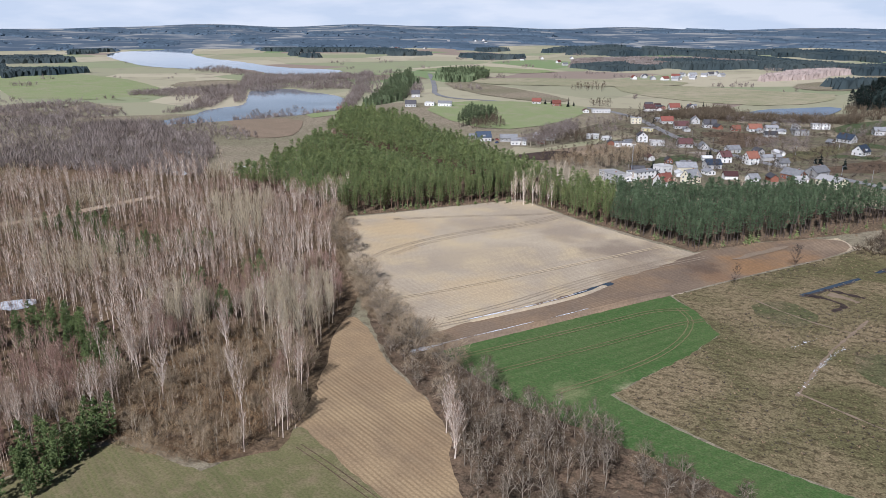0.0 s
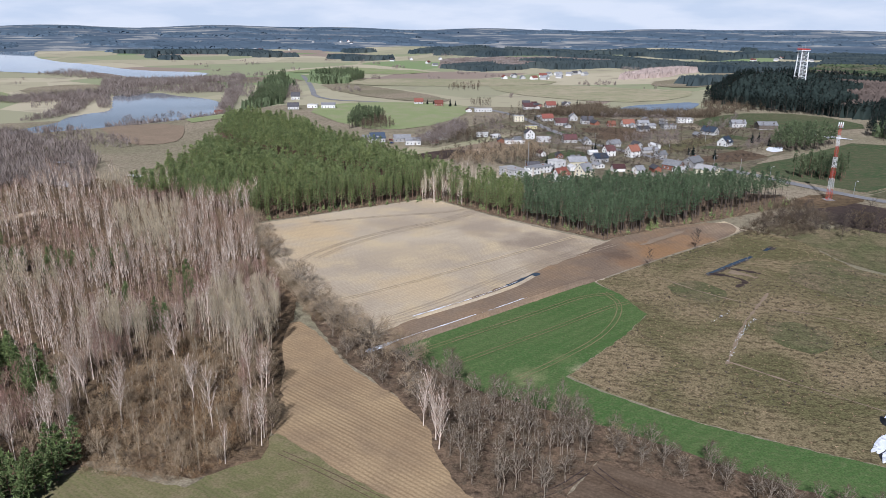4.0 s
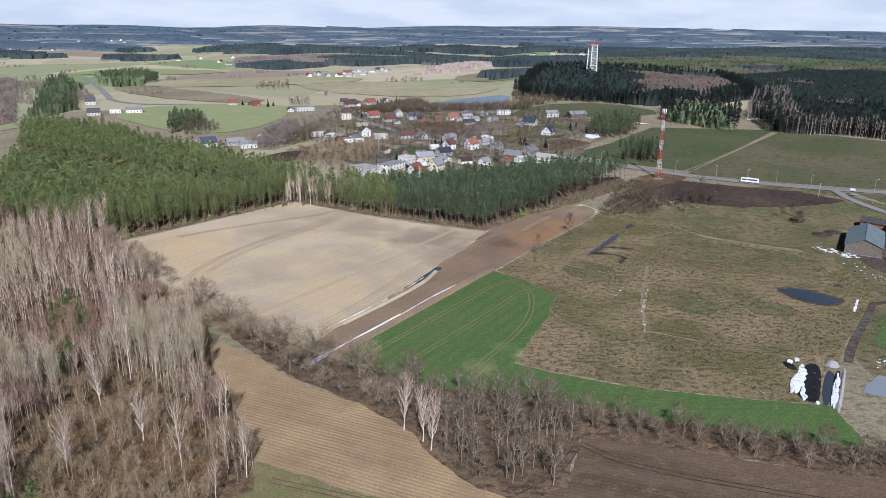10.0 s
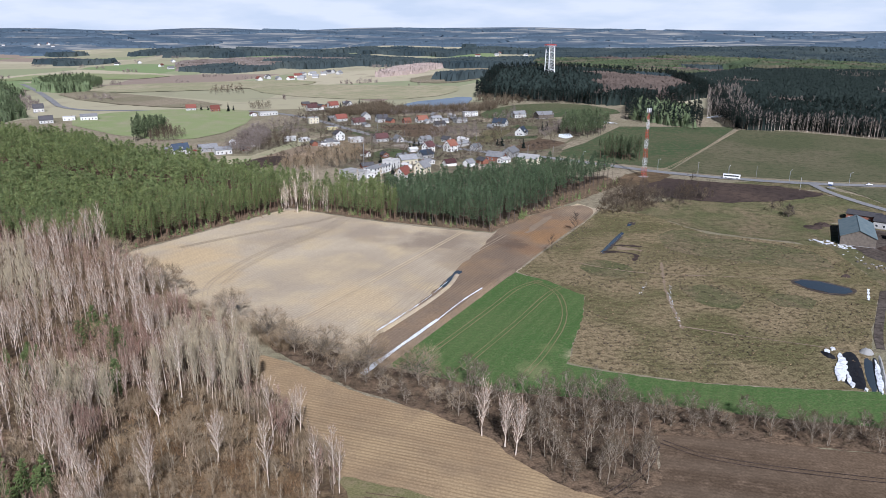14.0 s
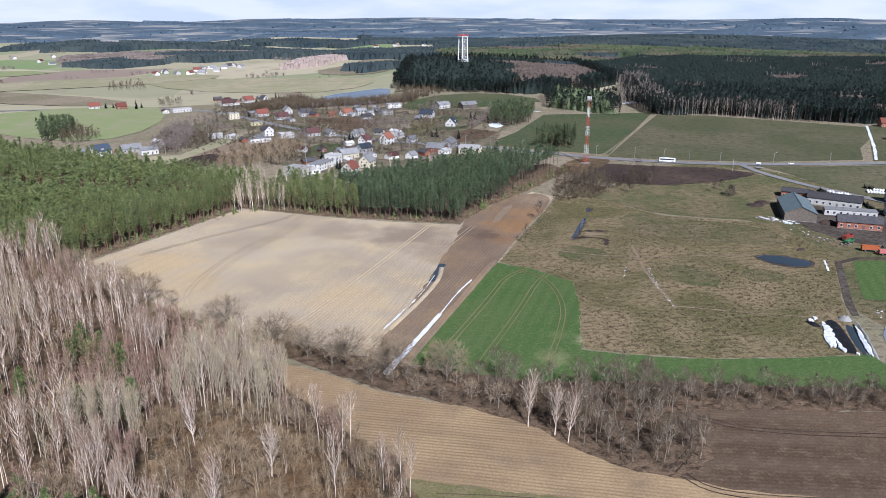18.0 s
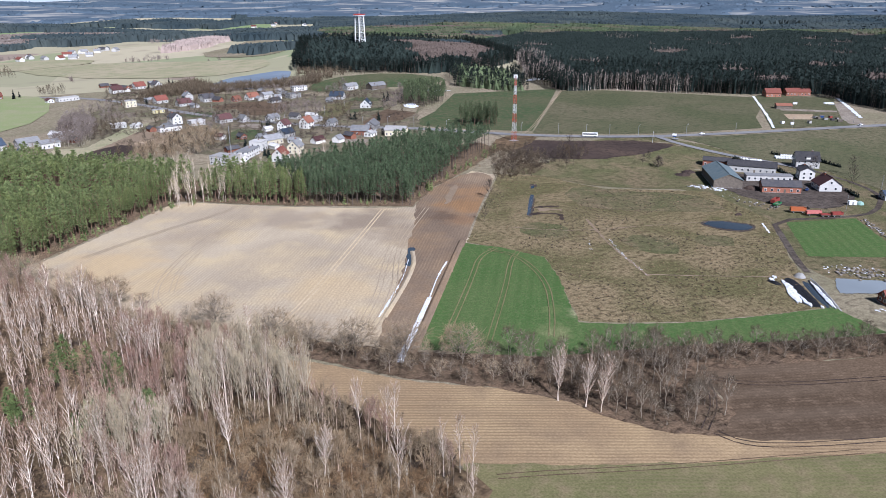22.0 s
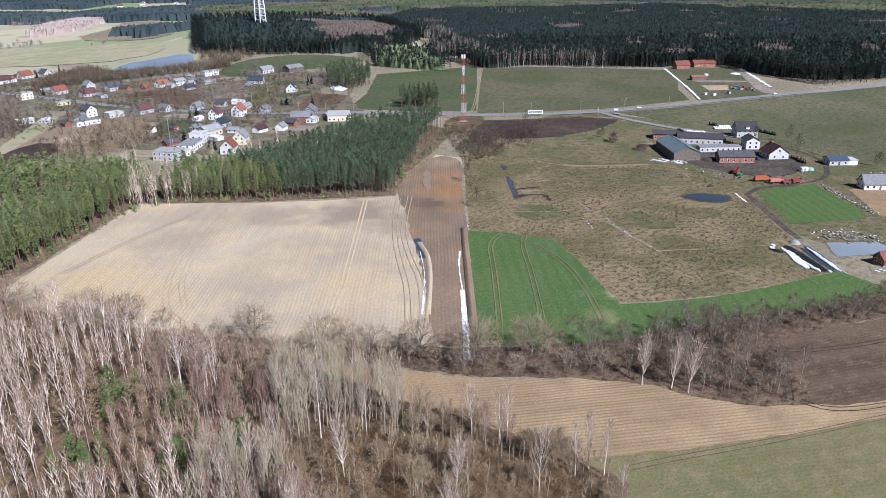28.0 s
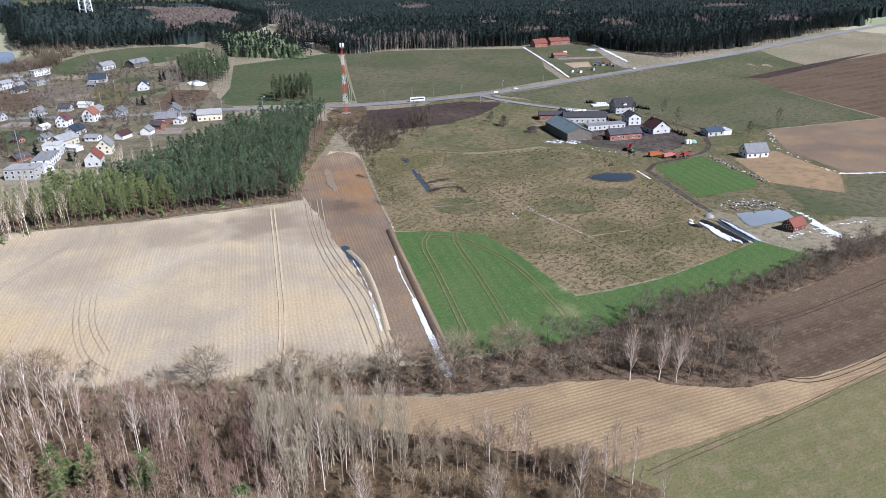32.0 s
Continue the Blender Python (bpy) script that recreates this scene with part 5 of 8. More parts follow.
larches = [thing_tree("larch", bare_tree(120 + i, h, 0.12, 0.13, 30, 14, 0.25, wide=0.1, tips=1.1, split=True), (M_DARKBARK, M_LARCH), "bare larch with straw coloured twigs", "tree", "larches in the wood") for i, h in enumerate((14, 12))]
plant(larches, [(cx + trng.uniform(-13, 13), cy + trng.uniform(-13, 13)) for cx, cy in [(-134, 258), (-118, 244), (-150, 262), (-165, 330), (-172, 350)] for _ in range(7)], trng, 0.8, 1.1)


bushes = [bush(140 + i, h, 60, 0.08) for i, h in enumerate((3.5, 4.5, 5.5, 3.0))]
domes = [round_bush(470 + i, h, 70, 0.075) for i, h in enumerate((2.2, 2.8, 3.4, 1.8))]
scrub = scatter(SCRUB, 2.0, trng, 0.5)
stand("scrub", domes, [M_OAKTWIG], scatter(SCRUB, 2.8, trng), trng, "straw coloured scrub and dead grass", "scrub", 0.6, 1.4)
stand("scrub_thicket", domes, [M_SCRUBTWIG], scrub, trng, "tangled brown scrub and saplings", "scrub", 0.6, 1.5)
# Saplings and brush take dark twigs that stand in for understory shade.
saplings = scatter(WOOD, 4.8, trng, 0.5, lambda X, Y: (X > -125) & (Y < 285) & ~near_patch(X, Y) & ~inside(X, Y, SCRUB))
stand("saplings", low_birch, [M_REDBARK, M_ALDERTWIG], saplings, trng, "thin bare saplings under the birches", "undergrowth", 0.25, 0.55)
stand("scrub_saplings", low_birch, [M_ASPENBARK, M_SCRUBTWIG], scatter(SCRUB, 6.0, trng, 0.5), trng, "slender brown saplings in the scrub", "scrub", 0.3, 0.65)
stand("wood_brush", domes, [M_DARKTWIG], scatter(WOOD, 4.4, trng, 0.5, lambda X, Y: (X > -125) & (Y < 285)), trng, "woodland floor brush, understory shade put into its dark colour", "undergrowth", 0.35, 0.85)
under = scatter(WOOD, 8.5, trng, 0.45, lambda X, Y: ~LANE(X, Y))
stand("undergrowth", bushes, [M_DARKTWIG], under, trng, "dark bare undergrowth of the wood", "undergrowth", 0.6, 1.1)

# the hedge: broad crowns and dark slender trees along the field edges
HEDGE = [(-64, 249), (-38, 222), (-8, 203), (8, 192), (15, 180), (26, 167), (38, 160), (51, 167), (57, 190), (78, 188), (142, 174), (205, 161), (210, 168), (150, 183), (94, 196), (66, 205), (17, 215), (-25, 234), (-60, 258), (-80, 274)]
oaks = [thing_tree("oak", round_tree(160 + i, h, w, 12, 90, 700, 0.16, 0.055), (M_ALDERBARK, M_OAKTWIG), "broad bare oak with spreading crown", "tree", "oaks of the hedge") for i, (h, w) in enumerate(((10, 10.5), (11.5, 11.5), (9, 9.5)))]
hedge_places = scatter(HEDGE, 5.2, trng, 0.5)
plant(oaks, [(-160, 342), (-138, 322), (-150, 350), (-112, 304), (-96, 290), (-124, 312), (-172, 366), (30, 208), (46, 203), (62, 196), (80, 194), (118, 184), (150, 178), (172, 172)] + [p for k, p in enumerate(hedge_places) if p[0] <= 2 and k % 3 == 0], trng, 0.5, 0.9)
great_oaks = [thing_tree("oak", round_tree(170 + i, h, w_, 16, 190, 1500, 0.14, 0.085), (M_ALDERBARK, M_OAKTWIG), "great spreading bare oak at the field edge", "tree", "great oaks of the field edge") for i, (h, w_) in enumerate(((15.5, 19), (14, 17)))]
plant(great_oaks, [(-69, 258), (-57, 247), (-44, 238), (-29, 229), (-87, 276), (-124, 310), (-136, 318), (-160, 346), (-12, 221)], trng, 0.9, 1.15)
alders = [thing_tree("alder", round_tree(180 + i, h, w, 9, 70, 560, 0.34, 0.042, 0.011 * h, 0.2, st, 0.62), (M_ALDERBARK, M_ALDERTWIG), "grey-brown bare alder of the hedge", "tree", "alders of the hedge") for i, (h, w, st) in enumerate(((13, 6.0, 1), (11.5, 6.4, 2), (14, 5.6, 1), (10, 6, 2)))]
plant(alders, [p for p in hedge_places if 2 < p[0] < 62], trng, 0.7, 1.2)
low_alders = [thing_tree("alder", round_tree(190 + i, h, w, 9, 70, 600, 0.18, 0.045, 0.012 * h, 0.18, 2), (M_ALDERBARK, M_ALDERTWIG), "low bare alder of the hedge", "tree", "low alders of the hedge") for i, (h, w) in enumerate(((8.5, 6.5), (9.5, 7), (7, 6)))]
plant(low_alders, [p for k, p in enumerate(hedge_places) if p[0] >= 62 or p[0] <= 2 and k % 3 == 1], trng, 0.55, 1.2)
stand("hedge_undergrowth", domes, [M_ALDERTWIG], scatter(HEDGE, 3.3, trng, 0.5), trng, "dense dark bare hedge shrubs", "hedge", 0.5, 1.35)
stand("hedge_margin", bushes, [M_OAKTWIG], np.array([(x + trng.uniform(-3, 3), y + trng.uniform(-3, 3)) for x, y in smooth_ring([(-62, 250), (-84, 272), (-118, 300), (-150, 332), (-170, 362)], 4, False) for _ in range(3)]), trng, "brown bushes along the field edge", "hedge", 0.7, 1.5)

# the pine forest round the pale field
FOREST = [(-172, 366), (-97, 465), (-46, 436), (28, 406), (52, 442), (92, 478), (128, 512), (126, 530), (65, 538), (-12, 492), (-51, 484), (-105, 510), (-205, 582), (-272, 622), (-320, 676), (-408, 716), (-428, 696), (-376, 614), (-307, 476), (-277, 380)]
pines = [thing_tree("pine", pine(200 + i, h, b_ - 0.22, 2.2, 13, 13, 0.85, split=True), (M_PINEBARK, M_NEEDLE), "tall pine with bare reddish trunk and green crown", "tree", "pines at the forest edge") for i, (h, b_) in enumerate(((18.5, 0.45), (20, 0.5), (17, 0.4), (19, 0.5), (21, 0.55)))]
front = scatter(FOREST, 4.0, trng, 0.42, lambda X, Y: np.minimum(np.abs((Y - 406) + (X - 28) * 0.42), np.minimum(np.abs((Y - 465) - (X + 97) * 1.32) * 0.6, np.abs((Y - 406) - (X - 28) * 1.02) * 0.7)) < 11)
# East half of the forest: darker needles and bark stand in for cloud shade.
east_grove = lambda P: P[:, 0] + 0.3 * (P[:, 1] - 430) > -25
shaded_pines = [thing_tree("pine", pine(206 + i, h, 0.3, 2.3, 13, 13, 0.85, split=True), (M_DARKBARK, M_SHADENEEDLE), "pine with cloud shade painted into its trunk and crown", "tree", "old pines of the east grove") for i, h in enumerate((19, 20.5, 18))]
edge_row = front[:205]
plant(pines, edge_row[~east_grove(edge_row)], trng, 0.85, 1.12)
plant(shaded_pines, edge_row[east_grove(edge_row)], trng, 0.85, 1.12)
thin_pines = [pine(220 + i, h * 0.98, b_ + 0.1, 2.3, 5, 8, 1.15, 3, False, each=5) for i, (h, b_) in enumerate(((19, 0.45), (20.5, 0.5), (18, 0.4), (17, 0.45)))]
spare = scatter(FOREST, 4.3, trng, 0.42, lambda X, Y: np.minimum(np.abs((Y - 406) + (X - 28) * 0.42), np.minimum(np.abs((Y - 465) - (X + 97) * 1.32) * 0.6, np.abs((Y - 406) - (X - 28) * 1.02) * 0.7)) >= 11)
deep = np.hypot(spare[:, 0] + 40, spare[:, 1] - 250) > 250
plain_pines = [pine(230 + i, h, 0.52, 2.4, 4, 6, 1.5, 3, False, each=5) for i, h in enumerate((18.5, 20, 17.5, 16.5))]
stand("old_pine_grove", thin_pines, [M_DARKBARK, M_SHADENEEDLE], spare[east_grove(spare)], trng, "dense pine grove with cloud shade painted into its crowns", "forest", 0.8, 1.14)
stand("pine_forest", thin_pines, [M_PINEBARK, M_NEEDLE], spare[~deep & ~east_grove(spare)], trng, "dense green pine forest", "forest", 0.74, 1.14)
stand("deep_pine_forest", plain_pines, [M_PINEBARK, M_NEEDLE], spare[deep & ~east_grove(spare)], trng, "dense green pine forest towards the village", "forest", 0.74, 1.14)
stand("forest_birches", low_birch, [M_BIRCHBARK, M_ASPENTWIG], np.array([(-82 + trng.uniform(-22, 14), 455 + trng.uniform(-8, 18)) for _ in range(34)] + [(-30 + trng.uniform(-90, 60), 500 + trng.uniform(-10, 30)) for _ in range(26)]), trng, "bare birches among the pines", "woodland", 0.7, 1.1)

# woods farther off
far_pine = [pine(240 + i, h, 0.34, 2.5, 5, 4, 2.0, 3, False, each=4) for i, h in enumerate((19, 21, 17))]
far_bare = [bare_tree(250 + i, h, 0.4, 0.14, 7, 8, 1.4, wide=0.26, sides=3, tips=1.8, flat=True) for i, h in enumerate((15, 17, 13))]
def canopy(name, area, mask, cell, h, material, label, seed=1, category="forest", rough=0.46, low=0.45):
    """A closed forest far off: one crown to each cell, over dark gaps, down to the ground at its edge."""
    rng = np.random.default_rng(seed)
    x0, y0, x1, y1 = area
    nx, ny = int((x1 - x0) / cell), int((y1 - y0) / cell)
    CX, CY = np.meshgrid(x0 + (np.arange(nx) + 0.5) * cell, y0 + (np.arange(ny) + 0.5) * cell, indexing="ij")
    wob = 9 * np.sin(CX / 23 + 2 * np.sin(CY / 41)) + 6 * np.sin(CY / 17 + CX / 31)
    M = mask(CX + wob, CY + wob)
    near_ = np.pad(M.astype(int), 1)
    M &= sum(near_[i:i + nx, j:j + ny] for i in range(3) for j in range(3)) > 5      # no crowns that stand alone
    pad = np.pad(M, 1)
    full = pad[:-1, :-1] & pad[1:, :-1] & pad[:-1, 1:] & pad[1:, 1:]
    gx_, gy_ = np.meshgrid(x0 + np.arange(nx + 1) * cell, y0 + np.arange(ny + 1) * cell, indexing="ij")
    gx_ = gx_ + rng.uniform(-rough, rough, gx_.shape) * cell
    gy_ = gy_ + rng.uniform(-rough, rough, gx_.shape) * cell
    gz_ = height(gx_, gy_) + np.where(full, h * rng.uniform(low, 0.78, gx_.shape), -0.3)
    tx, ty = CX + rng.uniform(-rough, rough, CX.shape) * cell, CY + rng.uniform(-rough, rough, CX.shape) * cell
    tz = height(tx, ty) + h * rng.uniform(0.78 + (low - 0.45) * 0.3, 1.12 - (low - 0.45), CX.shape)
    V_ = np.concatenate([np.stack([gx_, gy_, gz_], -1).reshape(-1, 3), np.stack([tx, ty, tz], -1).reshape(-1, 3)])
    I, J = np.nonzero(M)
    a, b, c, d = (I * (ny + 1) + J, (I + 1) * (ny + 1) + J, (I + 1) * (ny + 1) + J + 1, I * (ny + 1) + J + 1)
    t = (nx + 1) * (ny + 1) + I * ny + J
    F_ = np.stack([np.stack([p, q, t], -1) for p, q in ((a, b), (b, c), (c, d), (d, a))], 1).reshape(-1, 3)
    used, inv = np.unique(F_, return_inverse=True)
    return tagged(new(name, mesh_of(name, V_[used], inv.reshape(-1, 3), material)), label, category, kind="stuff")


far_fan = [bush(450 + i, h, 30, 0.55, 0.32) for i, h in enumerate((12, 15, 10, 13))]
def rim(poly, d):
    """Tells the points of poly that lie nearer than d to its edge."""
    return lambda X, Y: inside(X, Y, poly) & ~(inside(X + d, Y, poly) & inside(X - d, Y, poly) & inside(X, Y + d, poly) & inside(X, Y - d, poly))


def core(poly, d):
    return lambda X, Y: inside(X + d, Y, poly) & inside(X - d, Y, poly) & inside(X, Y + d, poly) & inside(X, Y - d, poly)


EAST = [(316, 768), (385, 758), (441, 704), (500, 672), (560, 640), (540, 560), (536, 494), (662, 474), (800, 470), (1400, 440), (1300, 1500), (700, 1700), (430, 1350), (390, 1040), (330, 880)]
mixed = lambda X, Y: np.sin(X / 47 + 1 + 1.6 * np.sin(Y / 61)) * np.sin(Y / 33 + 1.9 * np.sin(X / 83 + 1)) + 0.5 * np.sin(X / 71 - Y / 53 + 1.3 * np.sin(X / 29))
near_e = scatter(EAST, 11.0, trng, 0.45, lambda X, Y: (np.hypot(X, Y) < 1050) & (mixed(X, Y) < 0.92))
front_e = scatter(EAST, 4.6, trng, 0.45, lambda X, Y: rim(EAST, 20)(X, Y) & (np.hypot(X, Y) < 1100))
lean_pine = [pine(280 + i, h, 0.3, 2.0, 5, 5, 1.6, 3, False, each=4) for i, h in enumerate((18, 20, 17, 21))]
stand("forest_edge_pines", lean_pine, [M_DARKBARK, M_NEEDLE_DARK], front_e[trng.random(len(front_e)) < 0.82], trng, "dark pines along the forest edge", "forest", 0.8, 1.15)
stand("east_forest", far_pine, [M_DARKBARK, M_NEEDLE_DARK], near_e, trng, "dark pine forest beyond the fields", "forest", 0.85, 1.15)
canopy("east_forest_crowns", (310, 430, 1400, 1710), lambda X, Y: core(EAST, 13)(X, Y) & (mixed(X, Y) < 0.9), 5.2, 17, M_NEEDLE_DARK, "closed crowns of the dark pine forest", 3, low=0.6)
canopy("east_birch_crowns", (310, 430, 1400, 1710), lambda X, Y: core(EAST, 13)(X, Y) & (mixed(X, Y) >= 0.9), 5.2, 14, M_FARBIRCH, "bare brown birch crowns within the pine forest", 13, low=0.6)
stand("east_birches", far_bare, [M_ASPENBARK, M_LAKEWOOD], scatter(EAST, 11.0, trng, 0.48, lambda X, Y: mixed(X, Y) > 0.84), trng, "bare birches scattered in the pine forest", "woodland", 0.8, 1.1)
TOWERHILL = [(58, 1035), (128, 970), (198, 945), (300, 950), (390, 1040), (430, 1350), (300, 1420), (120, 1320)]
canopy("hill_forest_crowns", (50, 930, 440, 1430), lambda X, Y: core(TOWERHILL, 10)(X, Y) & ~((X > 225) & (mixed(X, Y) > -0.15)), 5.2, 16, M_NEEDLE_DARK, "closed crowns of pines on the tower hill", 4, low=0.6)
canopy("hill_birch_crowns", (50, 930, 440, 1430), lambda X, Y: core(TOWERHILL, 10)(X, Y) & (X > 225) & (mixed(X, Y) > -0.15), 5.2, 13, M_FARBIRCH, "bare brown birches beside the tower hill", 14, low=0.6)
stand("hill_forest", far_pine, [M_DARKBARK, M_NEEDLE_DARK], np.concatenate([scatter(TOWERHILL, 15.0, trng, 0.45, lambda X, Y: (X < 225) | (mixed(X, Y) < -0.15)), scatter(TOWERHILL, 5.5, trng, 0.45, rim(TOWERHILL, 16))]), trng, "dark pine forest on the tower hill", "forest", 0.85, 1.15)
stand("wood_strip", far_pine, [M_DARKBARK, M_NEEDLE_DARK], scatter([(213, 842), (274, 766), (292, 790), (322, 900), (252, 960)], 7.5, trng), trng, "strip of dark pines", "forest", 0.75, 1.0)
stand("birch_edge", far_bare, [M_BIRCHBARK, M_LAKEWOOD], np.concatenate([scatter([(318, 860), (330, 780), (352, 780), (395, 940), (455, 1110), (385, 1040)], 6.5, trng), scatter([(330, 766), (385, 754), (441, 702), (452, 712), (392, 772), (338, 780)], 5.0, trng)]), trng, "pale birches along the forest edge", "woodland", 0.9, 1.3)
garden_tree = [bare_tree(270 + i, h, 0.12, 0.3, 12, 14, 0.8, wide=0.28, sides=3, flat=True) for i, h in enumerate((13, 15, 11))]
belt_tree = [bush(460 + i, h, 56, 0.42, 0.28) for i, h in enumerate((13, 16, 14))]
stand("alder_belt", belt_tree, [M_ALDERTWIG], np.concatenate([scatter([(-130, 905), (-40, 918), (70, 925), (85, 955), (10, 945), (-50, 950), (-70, 1000), (-110, 960)], 4.6, trng), scatter([(70, 940), (160, 1010), (230, 1000), (300, 960), (310, 990), (215, 1040), (140, 1070), (60, 1010)], 9, trng)]), trng, "bare alders round the village pond", "woodland", 0.7, 1.0)
shore_tree = [thing_tree("shore_alder", round_tree(280 + i, h, 9, 9, 60, 300, 0.3, 0.16, 0.012 * h, 0.2), (M_DARKBARK, M_LAKEWOOD), "round bare alder on the lake shore", "tree", "alders on the lake shore") for i, h in enumerate((12, 14, 10))]
plant(shore_tree, [(-592, 718), (-579, 718), (-573, 727), (-584, 762), (-569, 758), (-568, 770), (-560, 777), (-596, 728)], trng, 0.85, 1.15)
stand("shore_woods", far_fan, [M_LAKEWOOD], np.concatenate([scatter([(-890, 979), (-1117, 1225), (-926, 1346), (-744, 1122), (-786, 1062), (-852, 1071), (-829, 978)], 7.0, trng), scatter([(-755, 836), (-747, 854), (-862, 975), (-890, 979)], 7.0, trng), scatter([(-558, 848), (-938, 1422), (-790, 1248), (-553, 873)], 6.0, trng)]), trng, "bare grey woods between the lakes", "woodland", 0.7, 1.1)
stand("lake_woods", far_fan, [M_LAKEWOOD], np.concatenate([
    scatter([(-330, 400), (-400, 480), (-520, 570), (-650, 570), (-668, 700), (-740, 810), (-830, 890), (-930, 1000), (-1000, 850), (-820, 620), (-740, 420), (-520, 300)], 5.8, trng, keep=lambda X, Y: (np.sin(X / 61 + 1.2 * np.sin(Y / 83)) + np.sin(Y / 57) > -0.9) & ((X > -560) | (np.sin(X / 90) + np.sin(Y / 70) > 0.2))),
    scatter([(-520, 1010), (-640, 1050), (-740, 1105), (-850, 1120), (-930, 1060), (-980, 1150), (-880, 1260), (-640, 1190)], 9, trng),
    scatter([(-960, 1330), (-1060, 1220), (-1380, 1290), (-1400, 1420), (-1080, 1265)], 11, trng),
    scatter([(-545, 628), (-585, 700), (-575, 740), (-548, 760), (-552, 800), (-528, 835), (-512, 820), (-536, 770), (-548, 716), (-560, 680)], 6, trng),
    scatter([(-720, 700), (-740, 790), (-850, 930), (-900, 1010), (-930, 1000), (-860, 880), (-760, 760), (-735, 690)], 6, trng)]), trng, "bare lakeside woods and reeds", "woodland", 0.6, 1.0)
FARBELT = [(-621, 1857), (-457, 1721), (-326, 1790), (-28, 1987), (-59, 2200), (-421, 2126), (-672, 2058)]
canopy("far_belt", (-700, 1700, 0, 2210), lambda X, Y: core(FARBELT, 7)(X, Y) & (Y < 1880 + 60 * np.sin(X / 47)) & (np.sin(X / 41) * np.sin(Y / 37) < 0.5), 7.0, 12, M_HAZENEEDLE, "dark belt of woodland behind the fields", 15, "woodland", low=0.6)
canopy("far_bare_belt", (-700, 1700, 0, 2210), lambda X, Y: core(FARBELT, 7)(X, Y) & (Y >= 1880 + 60 * np.sin(X / 47)), 7.0, 10, M_LAKEWOOD, "bare brown woods behind the dark belt", 18, "woodland", low=0.6)
COPSES = [[(-609, 1204), (-720, 1400), (-680, 1512), (-567, 1328), (-567, 1172)], [(-530, 864), (-696, 1174), (-739, 1307), (-636, 1161), (-479, 890)], [(213, 842), (274, 766), (292, 790), (322, 900), (252, 960)]]
canopy("copse_crowns", (-780, 760, 330, 2210), lambda X, Y: np.logical_or.reduce([core(p, 7)(X, Y) for p in COPSES]), 5.5, 14, M_COPSE, "closed crowns of dark pine copses", 5, "woodland")
stand("copses", far_pine, [M_DARKBARK, M_COPSE], np.concatenate([
    scatter([(-609, 1204), (-720, 1400), (-680, 1512), (-567, 1328), (-567, 1172)], 8, trng),
    scatter([(-530, 864), (-696, 1174), (-739, 1307), (-636, 1161), (-479, 890)], 7.5, trng),
    scatter([(-290, 712), (-318, 788), (-292, 812), (-276, 770)], 5, trng),
    scatter([(124, 744), (147, 808), (168, 817), (186, 785), (172, 747), (147, 719)], 5, trng)]), trng, "dark copses of pine", "woodland", 0.7, 1.0)
stand("village_trees", garden_tree, [M_DARKBARK, M_ALDERTWIG], np.concatenate([
    scatter([(-354, 1182), (-295, 1192), (-327, 1300), (-362, 1255)], 11, trng),
    scatter([(-246, 983), (-215, 976), (-212, 992), (-240, 998)], 5, trng),
    scatter([(-280, 716), (-292, 808), (-250, 748), (-258, 708)], 5, trng),
    scatter([(-185, 670), (-150, 664), (-135, 715), (-165, 735)], 6.5, trng),
    scatter([(-130, 560), (-60, 590), (-50, 640), (-95, 640), (-140, 600)], 7, trng),
    scatter([(-170, 700), (-100, 640), (60, 600), (120, 700), (150, 800), (120, 880), (0, 900), (-60, 1000), (-170, 960)], 14, trng, 0.48, lambda X, Y: np.sin(X / 13 + 1.5 * np.sin(Y / 17)) * np.sin(Y / 11) > -0.2),
    scatter([(150, 462), (166, 458), (180, 468), (160, 478)], 4, trng), scatter([(104, 455), (130, 462), (150, 464), (150, 474), (128, 490)], 6, trng)]), trng, "bare garden and wayside trees", "woodland", 0.45, 0.8)


def woods_mask(X, Y):
    r = np.hypot(X, Y)
    f = 0.5 * np.sin(X / 310 + 1.3 + 0.8 * np.sin(Y / 300)) + np.sin(Y / 74 + 1.1 * np.sin(X / 210) + 2.2) + 0.55 * np.sin(X / 67 + Y / 97) + 0.3 * np.sin(X / 31 - Y / 45)
    clear = inside(X, Y, [(-260, 1000), (-700, 1500), (-420, 1700), (0, 1500), (60, 1180), (0, 1050)])
    lake_ = inside(X, Y, [(-2200, 1450), (-2850, 2750), (-1300, 1750), (-950, 1420), (-1000, 1240), (-1560, 1230)])
    return (r > 1300) & (r < 4600) & (f + 0.3 * np.sin(X / 190 + 2) * np.sin(Y / 240) > 0.66 - 0.42 * step((r - 1300) / 2200)) & ~((X < -380) & (Y < 1950) & (X > -1500)) & ~clear & ~lake_ & (Y > np.abs(X) * 0.25 - 300) & ~inside(X, Y, EAST)


wide_land = [(-3300, -300), (-3300, 2400), (-1500, 3300), (1500, 3300), (3300, 2400), (3300, 0), (1200, 300), (300, 1100), (-300, 1100), (-900, 600)]
SECTOR = lambda X, Y: (X > 0.16 * Y - 40) & (Y > 0.12 * X) & (np.hypot(X, Y) > 1230) & ~inside(X, Y, EAST) & ~inside(X, Y, TOWERHILL) & (np.sin(X / 83 + 1.5 * np.sin(Y / 140)) + np.sin(Y / 71 + X / 230) < 1.45)
GLADE = lambda X, Y: np.sin(X / 97 + 2) * np.sin(Y / 63 + 0.012 * X) > 0.45
